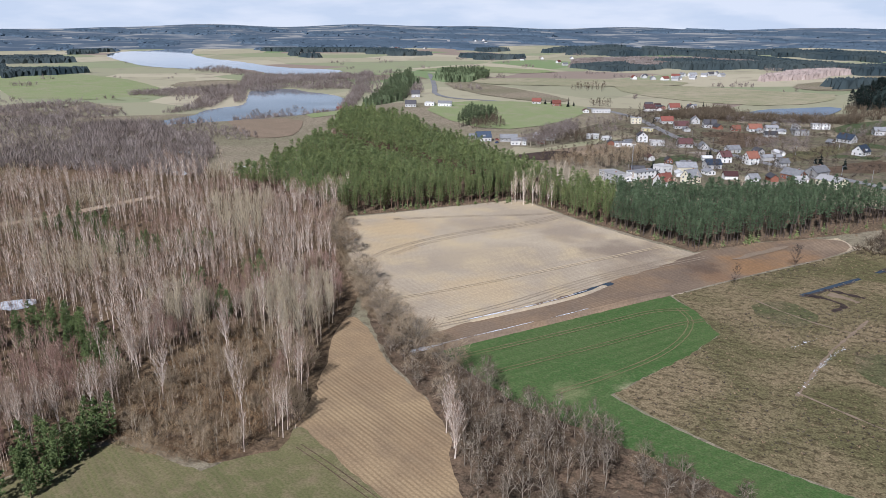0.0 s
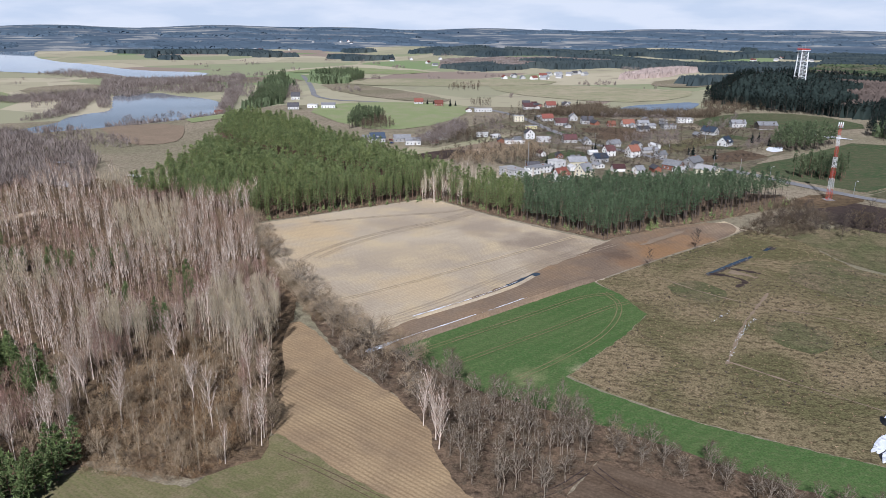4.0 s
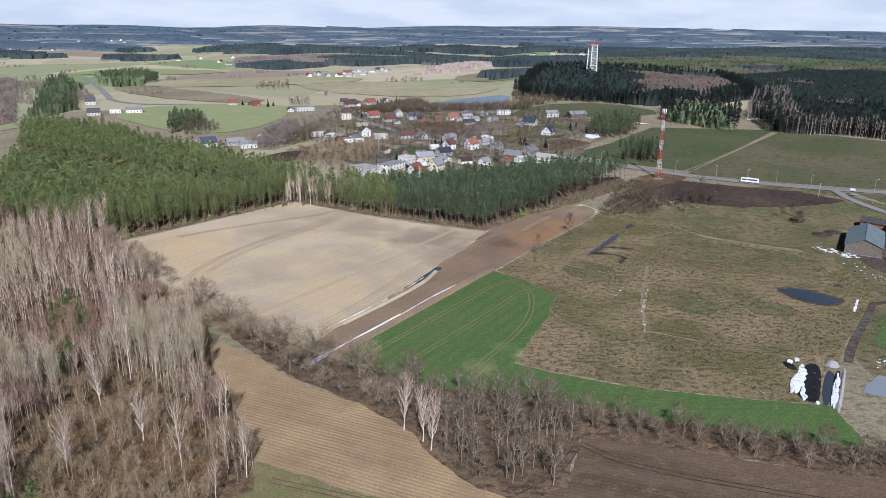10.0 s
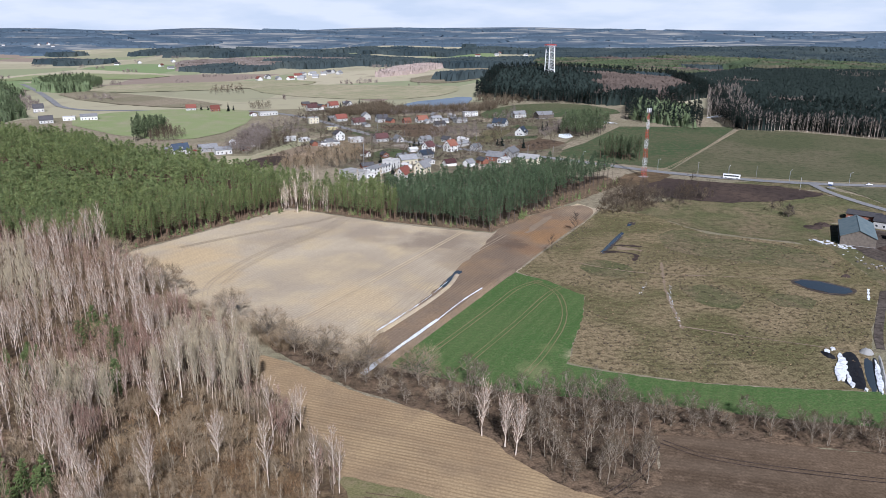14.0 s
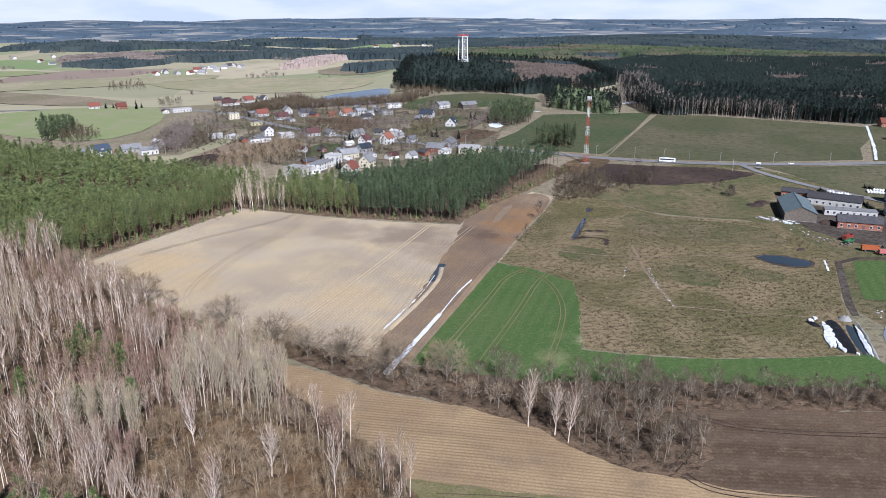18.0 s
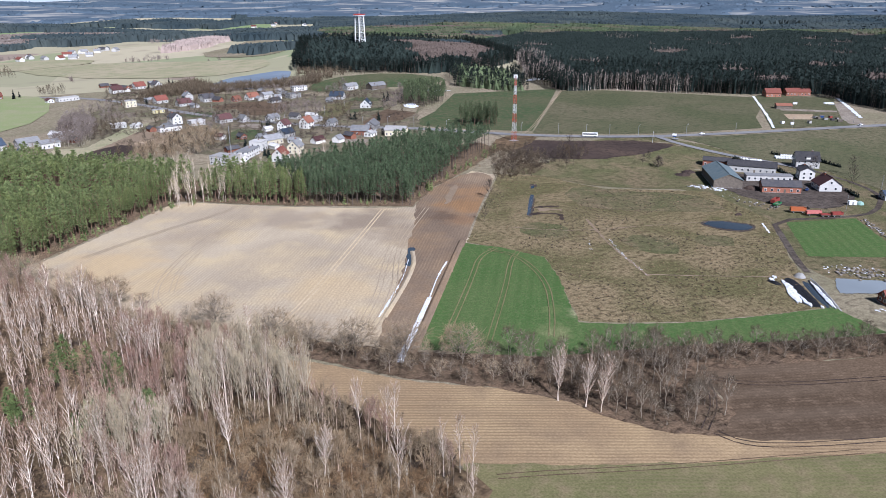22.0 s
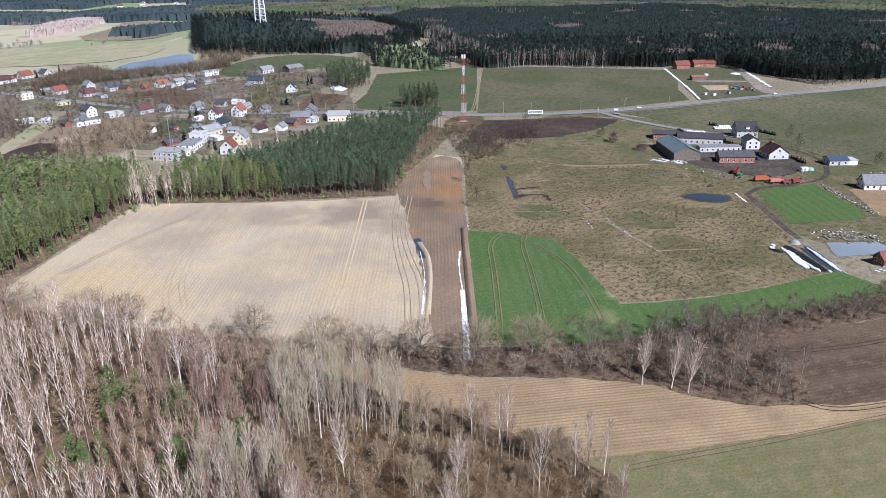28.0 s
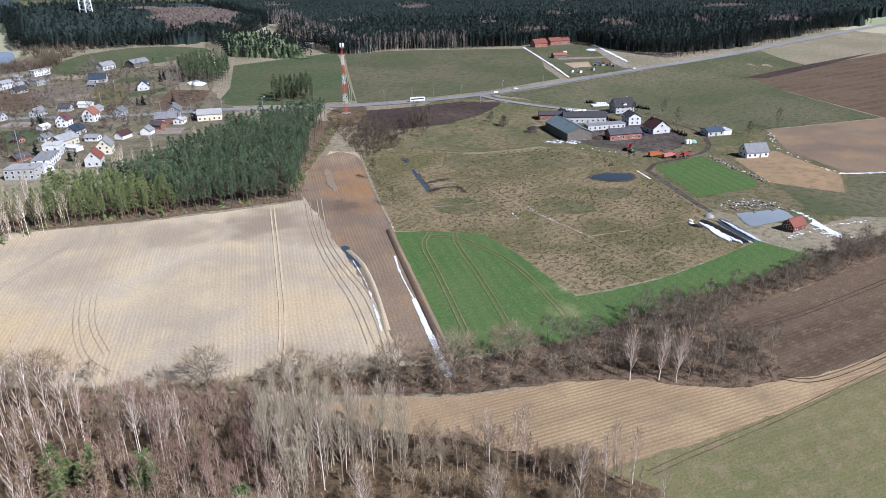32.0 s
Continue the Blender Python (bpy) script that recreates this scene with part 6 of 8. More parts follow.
canopy("middle_forest", (40, 150, 2200, 2200), lambda X, Y: SECTOR(X, Y) & ~GLADE(X, Y) & (np.hypot(X, Y) < 2200), 9.5, 16, M_SUNFOREST, "olive green pine forest with sunlight put into its colour", 16, low=0.6)
canopy("middle_birch_wood", (40, 150, 2200, 2200), lambda X, Y: SECTOR(X, Y) & GLADE(X, Y) & (np.hypot(X, Y) < 2200), 9.5, 13, M_FARBIRCH, "brown bare birch woods between the pines", 17, low=0.6)
canopy("far_woods", (-1950, -400, 1950, 1950), lambda X, Y: woods_mask(X, Y) & ~SECTOR(X, Y) & (np.hypot(X, Y) < 1950) & inside(X, Y, wide_land), 8.0, 16, M_HAZENEEDLE, "dark woods in the distance", 6, low=0.6)
canopy("farther_woods", (-3000, -600, 3000, 3000), lambda X, Y: (woods_mask(X, Y) | SECTOR(X, Y)) & (np.hypot(X, Y) >= np.where(SECTOR(X, Y), 2200, 1950)) & (np.hypot(X, Y) < 3000), 12.0, 16, M_HAZENEEDLE, "distant woods with bluish haze put into their colour", 7, low=0.6)
canopy("horizon_woods", (-4600, -600, 4600, 4600), lambda X, Y: woods_mask(X, Y) & (np.hypot(X, Y) >= 3000), 20.0, 9, M_HAZEWOOD, "woods near the horizon with blue haze put into their colour", 8, low=0.7)
fringe = lambda X, Y: (np.sin(X / 61 + 0.7) * np.sin(Y / 47) + 0.6 * np.sin(X / 23 + Y / 31) > 0.62) & (np.hypot(X, Y) > 650) & ~inside(X, Y, EAST) & ~inside(X, Y, [(-657, 596), (-628, 700), (-790, 890), (-895, 1010), (-815, 1100), (-700, 1075), (-560, 864), (-562, 760)]) & ~inside(X, Y, [(-2200, 1590), (-2700, 2645), (-1419, 1560), (-981, 1388), (-1064, 1290), (-1548, 1305)])
stand("field_trees", far_fan, [M_LAKEWOOD], np.concatenate([scatter([(-1600, 700), (-900, 500), (-560, 980), (-300, 1020), (-150, 1100), (60, 1100), (20, 2000), (-900, 2300), (-2000, 1700)], 14, trng, 0.45, lambda X, Y: fringe(X, Y) & (np.sin(X / 37 + 2) * np.sin(Y / 29 + 1) > 0.55)), scatter([(-900, 100), (-420, 430), (-420, 560), (-900, 700), (-1500, 700)], 9, trng, 0.45, lambda X, Y: np.sin(X / 61) * np.sin(Y / 57) > -0.1)]), trng, "bare thickets between the fields", "woodland", 0.5, 0.95)
BIRCHFAR = [(-110, 1490), (-24, 1552), (67, 1788), (60, 1880), (-96, 1640)]
canopy("young_birch_block", (-120, 1480, 80, 1890), lambda X, Y: inside(X, Y, BIRCHFAR), 6.0, 11, M_YOUNGBIRCH, "pale block of young birches", 19, "woodland", low=0.6)
stand("young_birch_edge", far_bare, [M_BIRCHBARK, M_LAKEWOOD], scatter(BIRCHFAR, 9, trng, 0.45, rim(BIRCHFAR, 12)), trng, "white trunks at the edge of the birch block", "woodland", 0.7, 0.9)

# tussocks and dead grass in the meadow
blade = [bush(400 + i, h, 14, 0.16, 0.8) for i, h in enumerate((0.7, 0.9, 0.55))]
MEADOW = [(100, 450), (70, 400), (52, 368), (36, 338), (50, 321), (62, 303), (56, 277), (47, 251), (43, 239), (56, 232), (107, 219), (135, 216), (163, 262), (196, 314), (203, 370), (150, 398), (128, 438)]
DRYLAND = lambda X, Y: np.hypot(X - 171, Y - 310) > 17
stand("tussocks", blade, [M_DARKTWIG], scatter(MEADOW, 2.6, trng, 0.5, lambda X, Y: DRYLAND(X, Y) & (np.sin(X / 19 + 2 * np.sin(Y / 23)) + np.sin(Y / 17 + 2 * np.sin(X / 31)) > -0.15)), trng, "dark grass tussocks of the meadow", "grass", 0.4, 1.3)
stand("dead_grass", blade, [M_LARCH], scatter(MEADOW, 4.0, trng, 0.5, DRYLAND), trng, "pale dead grass of the meadow", "grass", 0.5, 1.2)

edge_line = smooth_ring([(-170, 366), (-97, 463), (-46, 434), (28, 404), (52, 439), (94, 476), (130, 512)], 3, False)
edge_pts = []
for (x0, y0), (x1, y1) in zip(edge_line, edge_line[1:]):
    for _ in range(int(math.hypot(x1 - x0, y1 - y0) / 1.3)):
        q = trng.random()
        edge_pts.append((x0 + (x1 - x0) * q + trng.normal() * 2.2, y0 + (y1 - y0) * q + 2 + trng.normal() * 2.2))
stand("forest_margin", bushes, [M_LARCH], np.array(edge_pts), trng, "brown bushes along the pine forest edge", "undergrowth", 0.25, 0.7)
stand("young_pines", [spruce(410 + i, h, 1.5, 7, 8) for i, h in enumerate((4, 6, 7.5))], [M_PINEBARK, M_NEEDLE], np.array([p for p in edge_pts if trng.random() < 0.35]) + np.array([0, 2.5]), trng, "young pines under the forest edge", "undergrowth", 0.6, 1.1)

garden_bush = [bush(430 + i, h, 26, 0.2, 0.7) for i, h in enumerate((3.0, 4.0, 5.0))]
stand("garden_hedges", garden_bush, [M_DARKTWIG], scatter([(-170, 700), (-140, 640), (-70, 600), (60, 590), (120, 690), (160, 800), (120, 880), (0, 900), (-60, 1010), (-170, 970)], 6.0, trng, 0.5, lambda X, Y: np.sin(X / 15 + 1.7 * np.sin(Y / 21)) * np.sin(Y / 13 + 1.3 * np.sin(X / 27)) > 0.1), trng, "dark bare shrubs and hedges of the gardens", "hedge", 0.5, 1.1)
stand("mast_scrub", garden_bush, [M_DARKTWIG], scatter([(100, 462), (124, 452), (150, 462), (176, 464), (172, 480), (140, 496), (124, 486)], 3.6, trng), trng, "brown scrub at the dark field edge", "scrub", 0.5, 1.0)
roadside = [thing_tree("roadside_alder", round_tree(270 + i, h, 6.5, 10, 80, 520, 0.3, 0.06, 0.011 * h, 0.18, 1, 0.6), (M_DARKBARK, M_DARKTWIG), "tall dark bare alder beside the wet field", "tree", "alders beside the wet field") for i, h in enumerate((13, 11, 14.5))]
plant(roadside, [(136, 450), (149, 446), (152, 461), (144, 456), (158, 452), (128, 462), (120, 470), (134, 474), (166, 464)], trng, 0.7, 1.1)
stand("mast_thicket", garden_bush, [M_ALDERTWIG], scatter([(97, 442), (126, 440), (148, 470), (140, 500), (132, 530), (118, 506)], 3.2, trng, 0.5), trng, "brown thicket at the forest corner", "scrub", 0.7, 1.4)
copse_tree = [thing_tree("tall_pine", pine(260 + i, h, b_, 2.6, 9, 12, 1.1, split=True), (M_PINEBARK, M_COPSE), "tall dark pine of the roadside copse", "tree", "pines of the roadside copse") for i, (h, b_) in enumerate(((17, 0.3), (19, 0.35), (15, 0.25)))]
plant(copse_tree, scatter([(135, 609), (147, 629), (161, 633), (174, 614), (164, 593)], 4.6, trng, 0.45), trng, 0.75, 1.1)
yard_tree = [round_tree(500 + i, h, w_, 8, 40, 170, 0.3, 0.13, 0.012 * h, 0.2) for i, (h, w_) in enumerate(((10, 6), (12, 7), (8, 6)))]
stand("village_thicket", yard_tree, [M_ASPENBARK, M_OAKTWIG, M_OAKTWIG], scatter([(-129, 573), (-110, 635), (-82, 680), (-60, 658), (-64, 610), (-83, 575), (-114, 568)], 4.6, trng, 0.48), trng, "straw coloured thicket behind the pines", "woodland", 0.55, 1.0)
stand("village_wood", yard_tree, [M_ASPENBARK, M_LAKEWOOD, M_LAKEWOOD], scatter([(-184, 646), (-190, 768), (-173, 769), (-160, 722), (-158, 670), (-165, 642)], 4.4, trng, 0.48), trng, "grey bare alder wood by the village", "woodland", 0.9, 1.3)
stand("street_trees", yard_tree, [M_ALDERBARK, M_LAKEWOOD, M_LAKEWOOD], np.concatenate([scatter(p, gap_, trng, 0.48) for p, gap_ in (([(-187, 826), (-159, 889), (-149, 817), (-127, 767), (-129, 739), (-158, 745)], 9), ([(-83, 713), (-64, 746), (-53, 729), (-56, 660), (-77, 671)], 8), ([(-53, 944), (3, 960), (52, 963), (33, 876), (-12, 868), (-54, 900)], 9), ([(-7, 741), (19, 807), (44, 793), (49, 755), (33, 718), (0, 722)], 7), ([(70, 869), (101, 920), (103, 888), (86, 842), (68, 835)], 7), ([(104, 752), (149, 842), (165, 852), (123, 741), (104, 717)], 6))]), trng, "bare garden trees between the houses", "woodland", 0.5, 0.95)


# ---- houses and other things ----


def slab(bm, x0, y0, z0, x1, y1, z1):
    """A box between two corners, added to bm."""
    vs = [bm.verts.new((x, y, z)) for z in (z0, z1) for x, y in ((x0, y0), (x1, y0), (x1, y1), (x0, y1))]
    for q in ((3, 2, 1, 0), (4, 5, 6, 7), (0, 1, 5, 4), (1, 2, 6, 5), (2, 3, 7, 6), (3, 0, 4, 7)):
        bm.faces.new([vs[i] for i in q])


def boxes(*sizes):
    bm = bmesh.new()
    for s in sizes:
        slab(bm, *s)
    return bm


def beam(bm, a, b_, r, sides=4):
    """A bar from a to b_ with the radius r, added to bm."""
    v, f = tube([a, b_], [r, r], sides)
    vs = [bm.verts.new(p) for p in v]
    for q in f:
        bm.faces.new([vs[i] for i in q])
    bm.faces.new(vs[:sides][::-1])
    bm.faces.new(vs[sides:])


def gable_body(w, d, hw, hr):
    """Walls of w by d metres with gables at both ends of x; hr: rise of the roof."""
    bm = bmesh.new()
    A = [bm.verts.new((sx * w / 2, y, z)) for sx in (-1, 1) for y, z in ((-d / 2, 0), (d / 2, 0), (d / 2, hw), (0, hw + hr), (-d / 2, hw))]
    bm.faces.new(A[:5][::-1])
    bm.faces.new(A[5:])
    for i in range(5):
        j = (i + 1) % 5
        bm.faces.new([A[i], A[j], A[5 + j], A[5 + i]])
    bmesh.ops.recalc_face_normals(bm, faces=bm.faces[:])
    return bm


def gable_roof(w, d, hw, hr, over=0.5, thick=0.22):
    """Two slopes with eaves and verges, thick at the edge."""
    bm = bmesh.new()
    k = hr / (d / 2)
    W_, y = w / 2 + over, d / 2 + over
    ze, zr = hw - over * k, hw + hr
    pts = [(-y, ze), (0, zr), (y, ze), (y, ze + thick), (0, zr + thick * 1.3), (-y, ze + thick)]
    A = [bm.verts.new((sx * W_, q, z + 0.03)) for sx in (-1, 1) for q, z in pts]
    for o, turn in ((0, (0, 1, 4, 5)), (0, (1, 2, 3, 4)), (6, (0, 1, 4, 5)), (6, (1, 2, 3, 4))):
        bm.faces.new([A[o + i] for i in turn])
    for i in range(6):
        j = (i + 1) % 6
        bm.faces.new([A[i], A[j], A[6 + j], A[6 + i]])
    bmesh.ops.recalc_face_normals(bm, faces=bm.faces[:])
    return bm


PANE = {}


def pane_mesh(w, h, mat, depth=0.08):
    key = (w, h, mat.name)
    if key not in PANE:
        bm = boxes((-w / 2, -depth, -h / 2, w / 2, 0.02, h / 2))
        me = bpy.data.meshes.new("pane")
        bm.to_mesh(me)
        bm.free()
        me.materials.append(mat)
        PANE[key] = me
    return PANE[key]


def window(parent, x, y, z, turn, w=1.2, h=1.3):
    fr = new("window", pane_mesh(w + 0.24, h + 0.24, M_WHITEPAINT, 0.05))
    fr.parent = parent
    fr.matrix_basis = pose(x, y, z, 0, 0, turn)
    gl = new("pane", pane_mesh(w, h, M_GLASS, 0.08))
    gl.parent = fr


def house(x, y, turn, w=10, d=8.5, hw=4.2, hr=3.6, wall=None, roof=None, label="", name="house", chimneys=1, windows=True, flat=False, lean_to=None, category="house", dormer=False):
    """A house with its ridge along x before it is turned (degrees)."""
    wall, roof = wall or M_WHITEWALL, roof or M_TILE_RED
    root = new(name)
    root.matrix_basis = pose(x, y, float(height(x, y)) - 0.05, 0, 0, turn)
    tagged(root, label, category)
    part("plinth", boxes((-w / 2 - 0.08, -d / 2 - 0.08, -0.8, w / 2 + 0.08, d / 2 + 0.08, 0.35)), M_CONCRETE, root)
    if flat:
        part("wall", boxes((-w / 2, -d / 2, 0.35, w / 2, d / 2, hw)), wall, root)
        part("roof", boxes((-w / 2 - 0.25, -d / 2 - 0.25, hw, w / 2 + 0.25, d / 2 + 0.25, hw + 0.3)), roof, root)
    else:
        part("wall", gable_body(w, d, hw, hr - 0.04), wall, root)
        part("roof", gable_roof(w, d, hw, hr), roof, root)
        part("ridge", boxes((-w / 2 - 0.45, -0.16, hw + hr + 0.22, w / 2 + 0.45, 0.16, hw + hr + 0.42)), roof, root)
    top = hw if flat else hw + hr
    for i in range(chimneys):
        cx = w * (0.22 - 0.4 * i)
        ch = part("chimney", boxes((cx - 0.35, 0.3, top - 1.6, cx + 0.35, 1.0, top + 1.0)), M_BRICK, root)
        part("chimney_cap", boxes((cx - 0.45, 0.2, top + 1.0, cx + 0.45, 1.1, top + 1.14)), M_CONCRETE, ch)
    if windows:
        n = max(2, int(w / 3.4))
        for s in (-1, 1):
            for i in range(n):
                px_ = -w / 2 + w * (i + 0.5) / n
                if s < 0 and i == n // 2:
                    dr = new("door", pane_mesh(1.1, 2.1, M_PLANK, 0.1))
                    dr.parent = root
                    dr.matrix_basis = pose(px_, -d / 2 - 0.01, 1.42)
                else:
                    window(root, px_, s * d / 2 + s * 0.01, 1.9, 0 if s < 0 else 180)
                if hw > 5:
                    window(root, px_, s * d / 2 + s * 0.01, 4.6, 0 if s < 0 else 180)
            for q in (-0.22, 0.22):
                window(root, s * (w / 2 + 0.01), q * d, 1.9, 90 * s)
                if hw > 5:
                    window(root, s * (w / 2 + 0.01), q * d, 4.6, 90 * s)
            if not flat and hr > 2.5:
                window(root, s * (w / 2 + 0.01), 0, hw + hr * 0.35, 90 * s)
    if dormer:
        part("dormer", boxes((-1.3, -d / 2 + 0.6, hw + 0.3, 1.3, 0, hw + 2.3)), wall, root)
        part("dormer_roof", boxes((-1.6, -d / 2 + 0.3, hw + 2.3, 1.6, 0.2, hw + 2.5)), roof, root)
    if lean_to:
        lw, ld, lh = lean_to
        an = part("annex", boxes((w / 2, -ld / 2, -0.5, w / 2 + lw, ld / 2, lh)), wall, root)
        part("annex_roof", boxes((w / 2, -ld / 2 - 0.2, lh, w / 2 + lw + 0.2, ld / 2 + 0.2, lh + 0.22)), M_ROOF_FLAT, an)
    return root


WR, WM, WD = "white rendered house with red tiled roof", "white rendered house with maroon tiled roof", "white rendered house with dark roof"
# the village
house(-314, 975, 20, 12, 9, 3.6, 3.8, roof=M_TILE_RED, label=WR)
house(-280, 964, 25, 11, 9, 4.0, 3.6, wall=M_BRICK, roof=M_TILE_RED, label="red house with red tiled roof")
house(-204, 923, 30, 22, 9, 4.2, 0, roof=M_ROOF_FLAT, label="long low white building with flat roof", flat=True, chimneys=0)
house(-157, 970, 30, 13, 10, 4.0, 4.2, roof=M_TILE_MAROON, label=WM)
house(-133, 998, 30, 13, 10, 3.6, 4.4, roof=M_TILE_RED, label=WR)
house(-113, 1002, 120, 11, 9, 3.8, 4.0, roof=M_ROOF_DARK, label=WD)
house(-138, 850, 25, 11, 10, 6.6, 0, wall=M_CREAM, roof=M_ROOF_FLAT, label="cream cube house with flat roof", flat=True)
house(-108, 866, 30, 13, 9, 3.8, 4.2, roof=M_TILE_RED, label=WR)
house(-110, 797, 20, 12, 6, 3.4, 0, wall=M_YELLOW, roof=M_ROOF_FLAT, label="yellow flat-roofed garage building", flat=True, chimneys=0, category="garage")
house(-85, 836, 25, 14, 9, 3.6, 4.0, roof=M_TILE_MAROON, label=WM)
house(-80, 880, 110, 10, 9, 4.6, 4.0, wall=M_GREYWALL, roof=M_ROOF_GREY, label="grey house with steep grey roof")
house(-60, 857, 28, 13, 9, 4.4, 4.2, roof=M_ROOF_DARK, label=WD)
house(-95, 728, 115, 11, 9, 6.2, 3.6, roof=M_ROOF_DARK, label="tall white house with dark roof")
house(-100, 692, 22, 19, 8, 4.0, 0, roof=M_ROOF_GREY, label="white flat-roofed row of garages", flat=True, chimneys=0, category="garage")
house(-77, 714, 22, 13, 9, 4.4, 0, wall=M_WHITEWALL, roof=M_ROOF_FLAT, label="white workshop with flat roof", flat=True, chimneys=0, category="workshop")
house(-142, 722, 15, 12, 7, 4.2, 0, roof=M_ROOF_FLAT, label="small white shed with flat roof", flat=True, chimneys=0, category="shed")
house(-53, 719, 28, 13, 9, 3.8, 4.0, roof=M_TILE_MAROON, label=WM)
house(-36, 716, 120, 9, 7, 3.4, 3.0, wall=M_GREYWALL, roof=M_ROOF_GREY, label="grey outbuilding with grey sheet roof", chimneys=0, category="outbuilding")
house(-31, 846, 30, 8, 7, 3.0, 3.0, wall=M_ROOF_ORANGE, roof=M_ROOF_ORANGE, label="small orange house with orange roof")
house(-14, 853, 30, 13, 9, 3.4, 4.2, roof=M_ROOF_ORANGE, label="white house with bright orange roof")
house(2, 852, 25, 12, 9, 5.4, 2.0, roof=M_ROOF_GREY, label="white house with low grey roof")
house(30, 848, 25, 14, 10, 5.0, 0, wall=M_GREYWALL, roof=M_ROOF_GREY, label="grey building with a flat roof", flat=True, category="building")
house(44, 895, 20, 17, 9, 5.4, 0, roof=M_ROOF_FLAT, label="white modern house with flat roof", flat=True)
house(73, 818, 150, 15, 10, 3.8, 4.4, roof=M_ROOF_BLUE, label="white house with blue metal roof")
house(100, 872, 20, 15, 10, 4.6, 3.0, roof=M_ROOF_GREY, label="white house with grey sheet roof")
house(128, 862, 20, 20, 12, 4.6, 3.0, wall=M_PLANK, roof=M_ROOF_GREY, label="large weathered grey barn", windows=False, chimneys=0, name="barn", category="barn")
house(88, 750, 65, 12, 10, 3.8, 4.8, roof=M_ROOF_BLUE, label="white gabled house with dark blue roof", dormer=True)
house(-7, 660, 45, 9, 8, 5.4, 3.8, roof=M_TILE_MAROON, label="white two-storey house with maroon roof")
house(13, 663, 45, 9.5, 9, 5.8, 4.4, roof=M_ROOF_ORANGE, label="tall white house with orange-red roof")
house(-10, 628, 40, 12, 9, 4.0, 3.2, roof=M_ROOF_BLUE, label="white bungalow with blue-grey roof")
house(-25, 604, 30, 15, 11, 4.4, 3.0, wall=M_CREAM, roof=M_ROOF_GREY, label="cream farmhouse with pale grey roof")
house(50, 616, -30, 15, 9, 4.2, 3.4, wall=M_BRICK, roof=M_ROOF_GREY, label="brick house with grey sheet roof")
house(64, 634, 60, 15, 10, 4.8, 3.4, wall=M_GREYWALL, roof=M_ROOF_GREY, label="grey house with grey roof")
house(76, 600, -30, 17, 11, 5.0, 2.6, wall=M_CREAM, roof=M_ROOF_FLAT, label="pale grey hall with shallow roof", chimneys=0)
house(-64, 548, -40, 17, 12, 6.2, 0, roof=M_ROOF_FLAT, label="white institutional building with flat roof", flat=True, category="building")
house(-47, 566, 58, 22, 10, 5.2, 0, roof=M_ROOF_GREY, label="white wing with grey flat roof", flat=True, category="building")
house(-37, 584, 58, 10, 10, 7.2, 0, roof=M_ROOF_FLAT, label="white two-storey block with flat roof", flat=True, category="building")
house(-26, 545, 60, 11, 9, 5.0, 4.6, roof=M_TILE_RED, label="white house with steep red roof")
house(-12, 566, 60, 11, 9, 5.4, 4.4, wall=M_CREAM, roof=M_ROOF_GREY, label="cream house with grey roof")
house(24, 690, 45, 18, 7, 3.2, 1.6, wall=M_GREYWALL, roof=M_ROOF_GREY, label="low grey outbuilding by the street", chimneys=0, windows=False, category="outbuilding")
house(36, 668, 40, 9, 7, 3.4, 2.6, wall=M_GREYWALL, roof=M_ROOF_GREY, label="small grey house by the road")
house(-10, 712, 40, 12, 7, 3.4, 2.8, roof=M_ROOF_GREY, label="small white cottage with grey roof")
house(6, 822, 30, 12, 8, 3.0, 2.6, wall=M_GREYWALL, roof=M_ROOF_DARK, label="grey outbuilding with dark roof", chimneys=0, category="outbuilding")
house(-502, 960, 30, 12, 9, 5.0, 5.0, roof=M_ROOF_DARK, label="white house on the hillside, dark roof")
house(-440, 852, 30, 14, 10, 4.0, 4.2, roof=M_ROOF_DARK, label=WD)
house(-425, 876, 20, 13, 9, 4.4, 0, roof=M_ROOF_FLAT, label="white house with a flat roof", flat=True)
house(-404, 880, 25, 18, 9, 4.6, 2.4, roof=M_ROOF_GREY, label="white building with grey roof")
house(-545, 836, 50, 11, 8, 4.0, 4.0, roof=M_TILE_RED, label="white lakeside house with red roof")
house(-226, 652, 40, 14, 10, 4.2, 4.6, roof=M_ROOF_BLUE, label="white house with dark blue roof", dormer=True)
house(-205, 664, 30, 16, 9, 3.6, 2.8, wall=M_GREYWALL, roof=M_ROOF_GREY, label="grey sheds with pale roofs", chimneys=0, category="shed")
house(-188, 650, 30, 14, 9, 4.4, 2.0, roof=M_ROOF_GREY, label="pale shed with grey roof", chimneys=0, category="shed")
house(-178, 690, 20, 18, 9, 3.6, 2.0, roof=M_ROOF_FLAT, label="long pale greenhouse shed", chimneys=0, windows=False, category="shed")

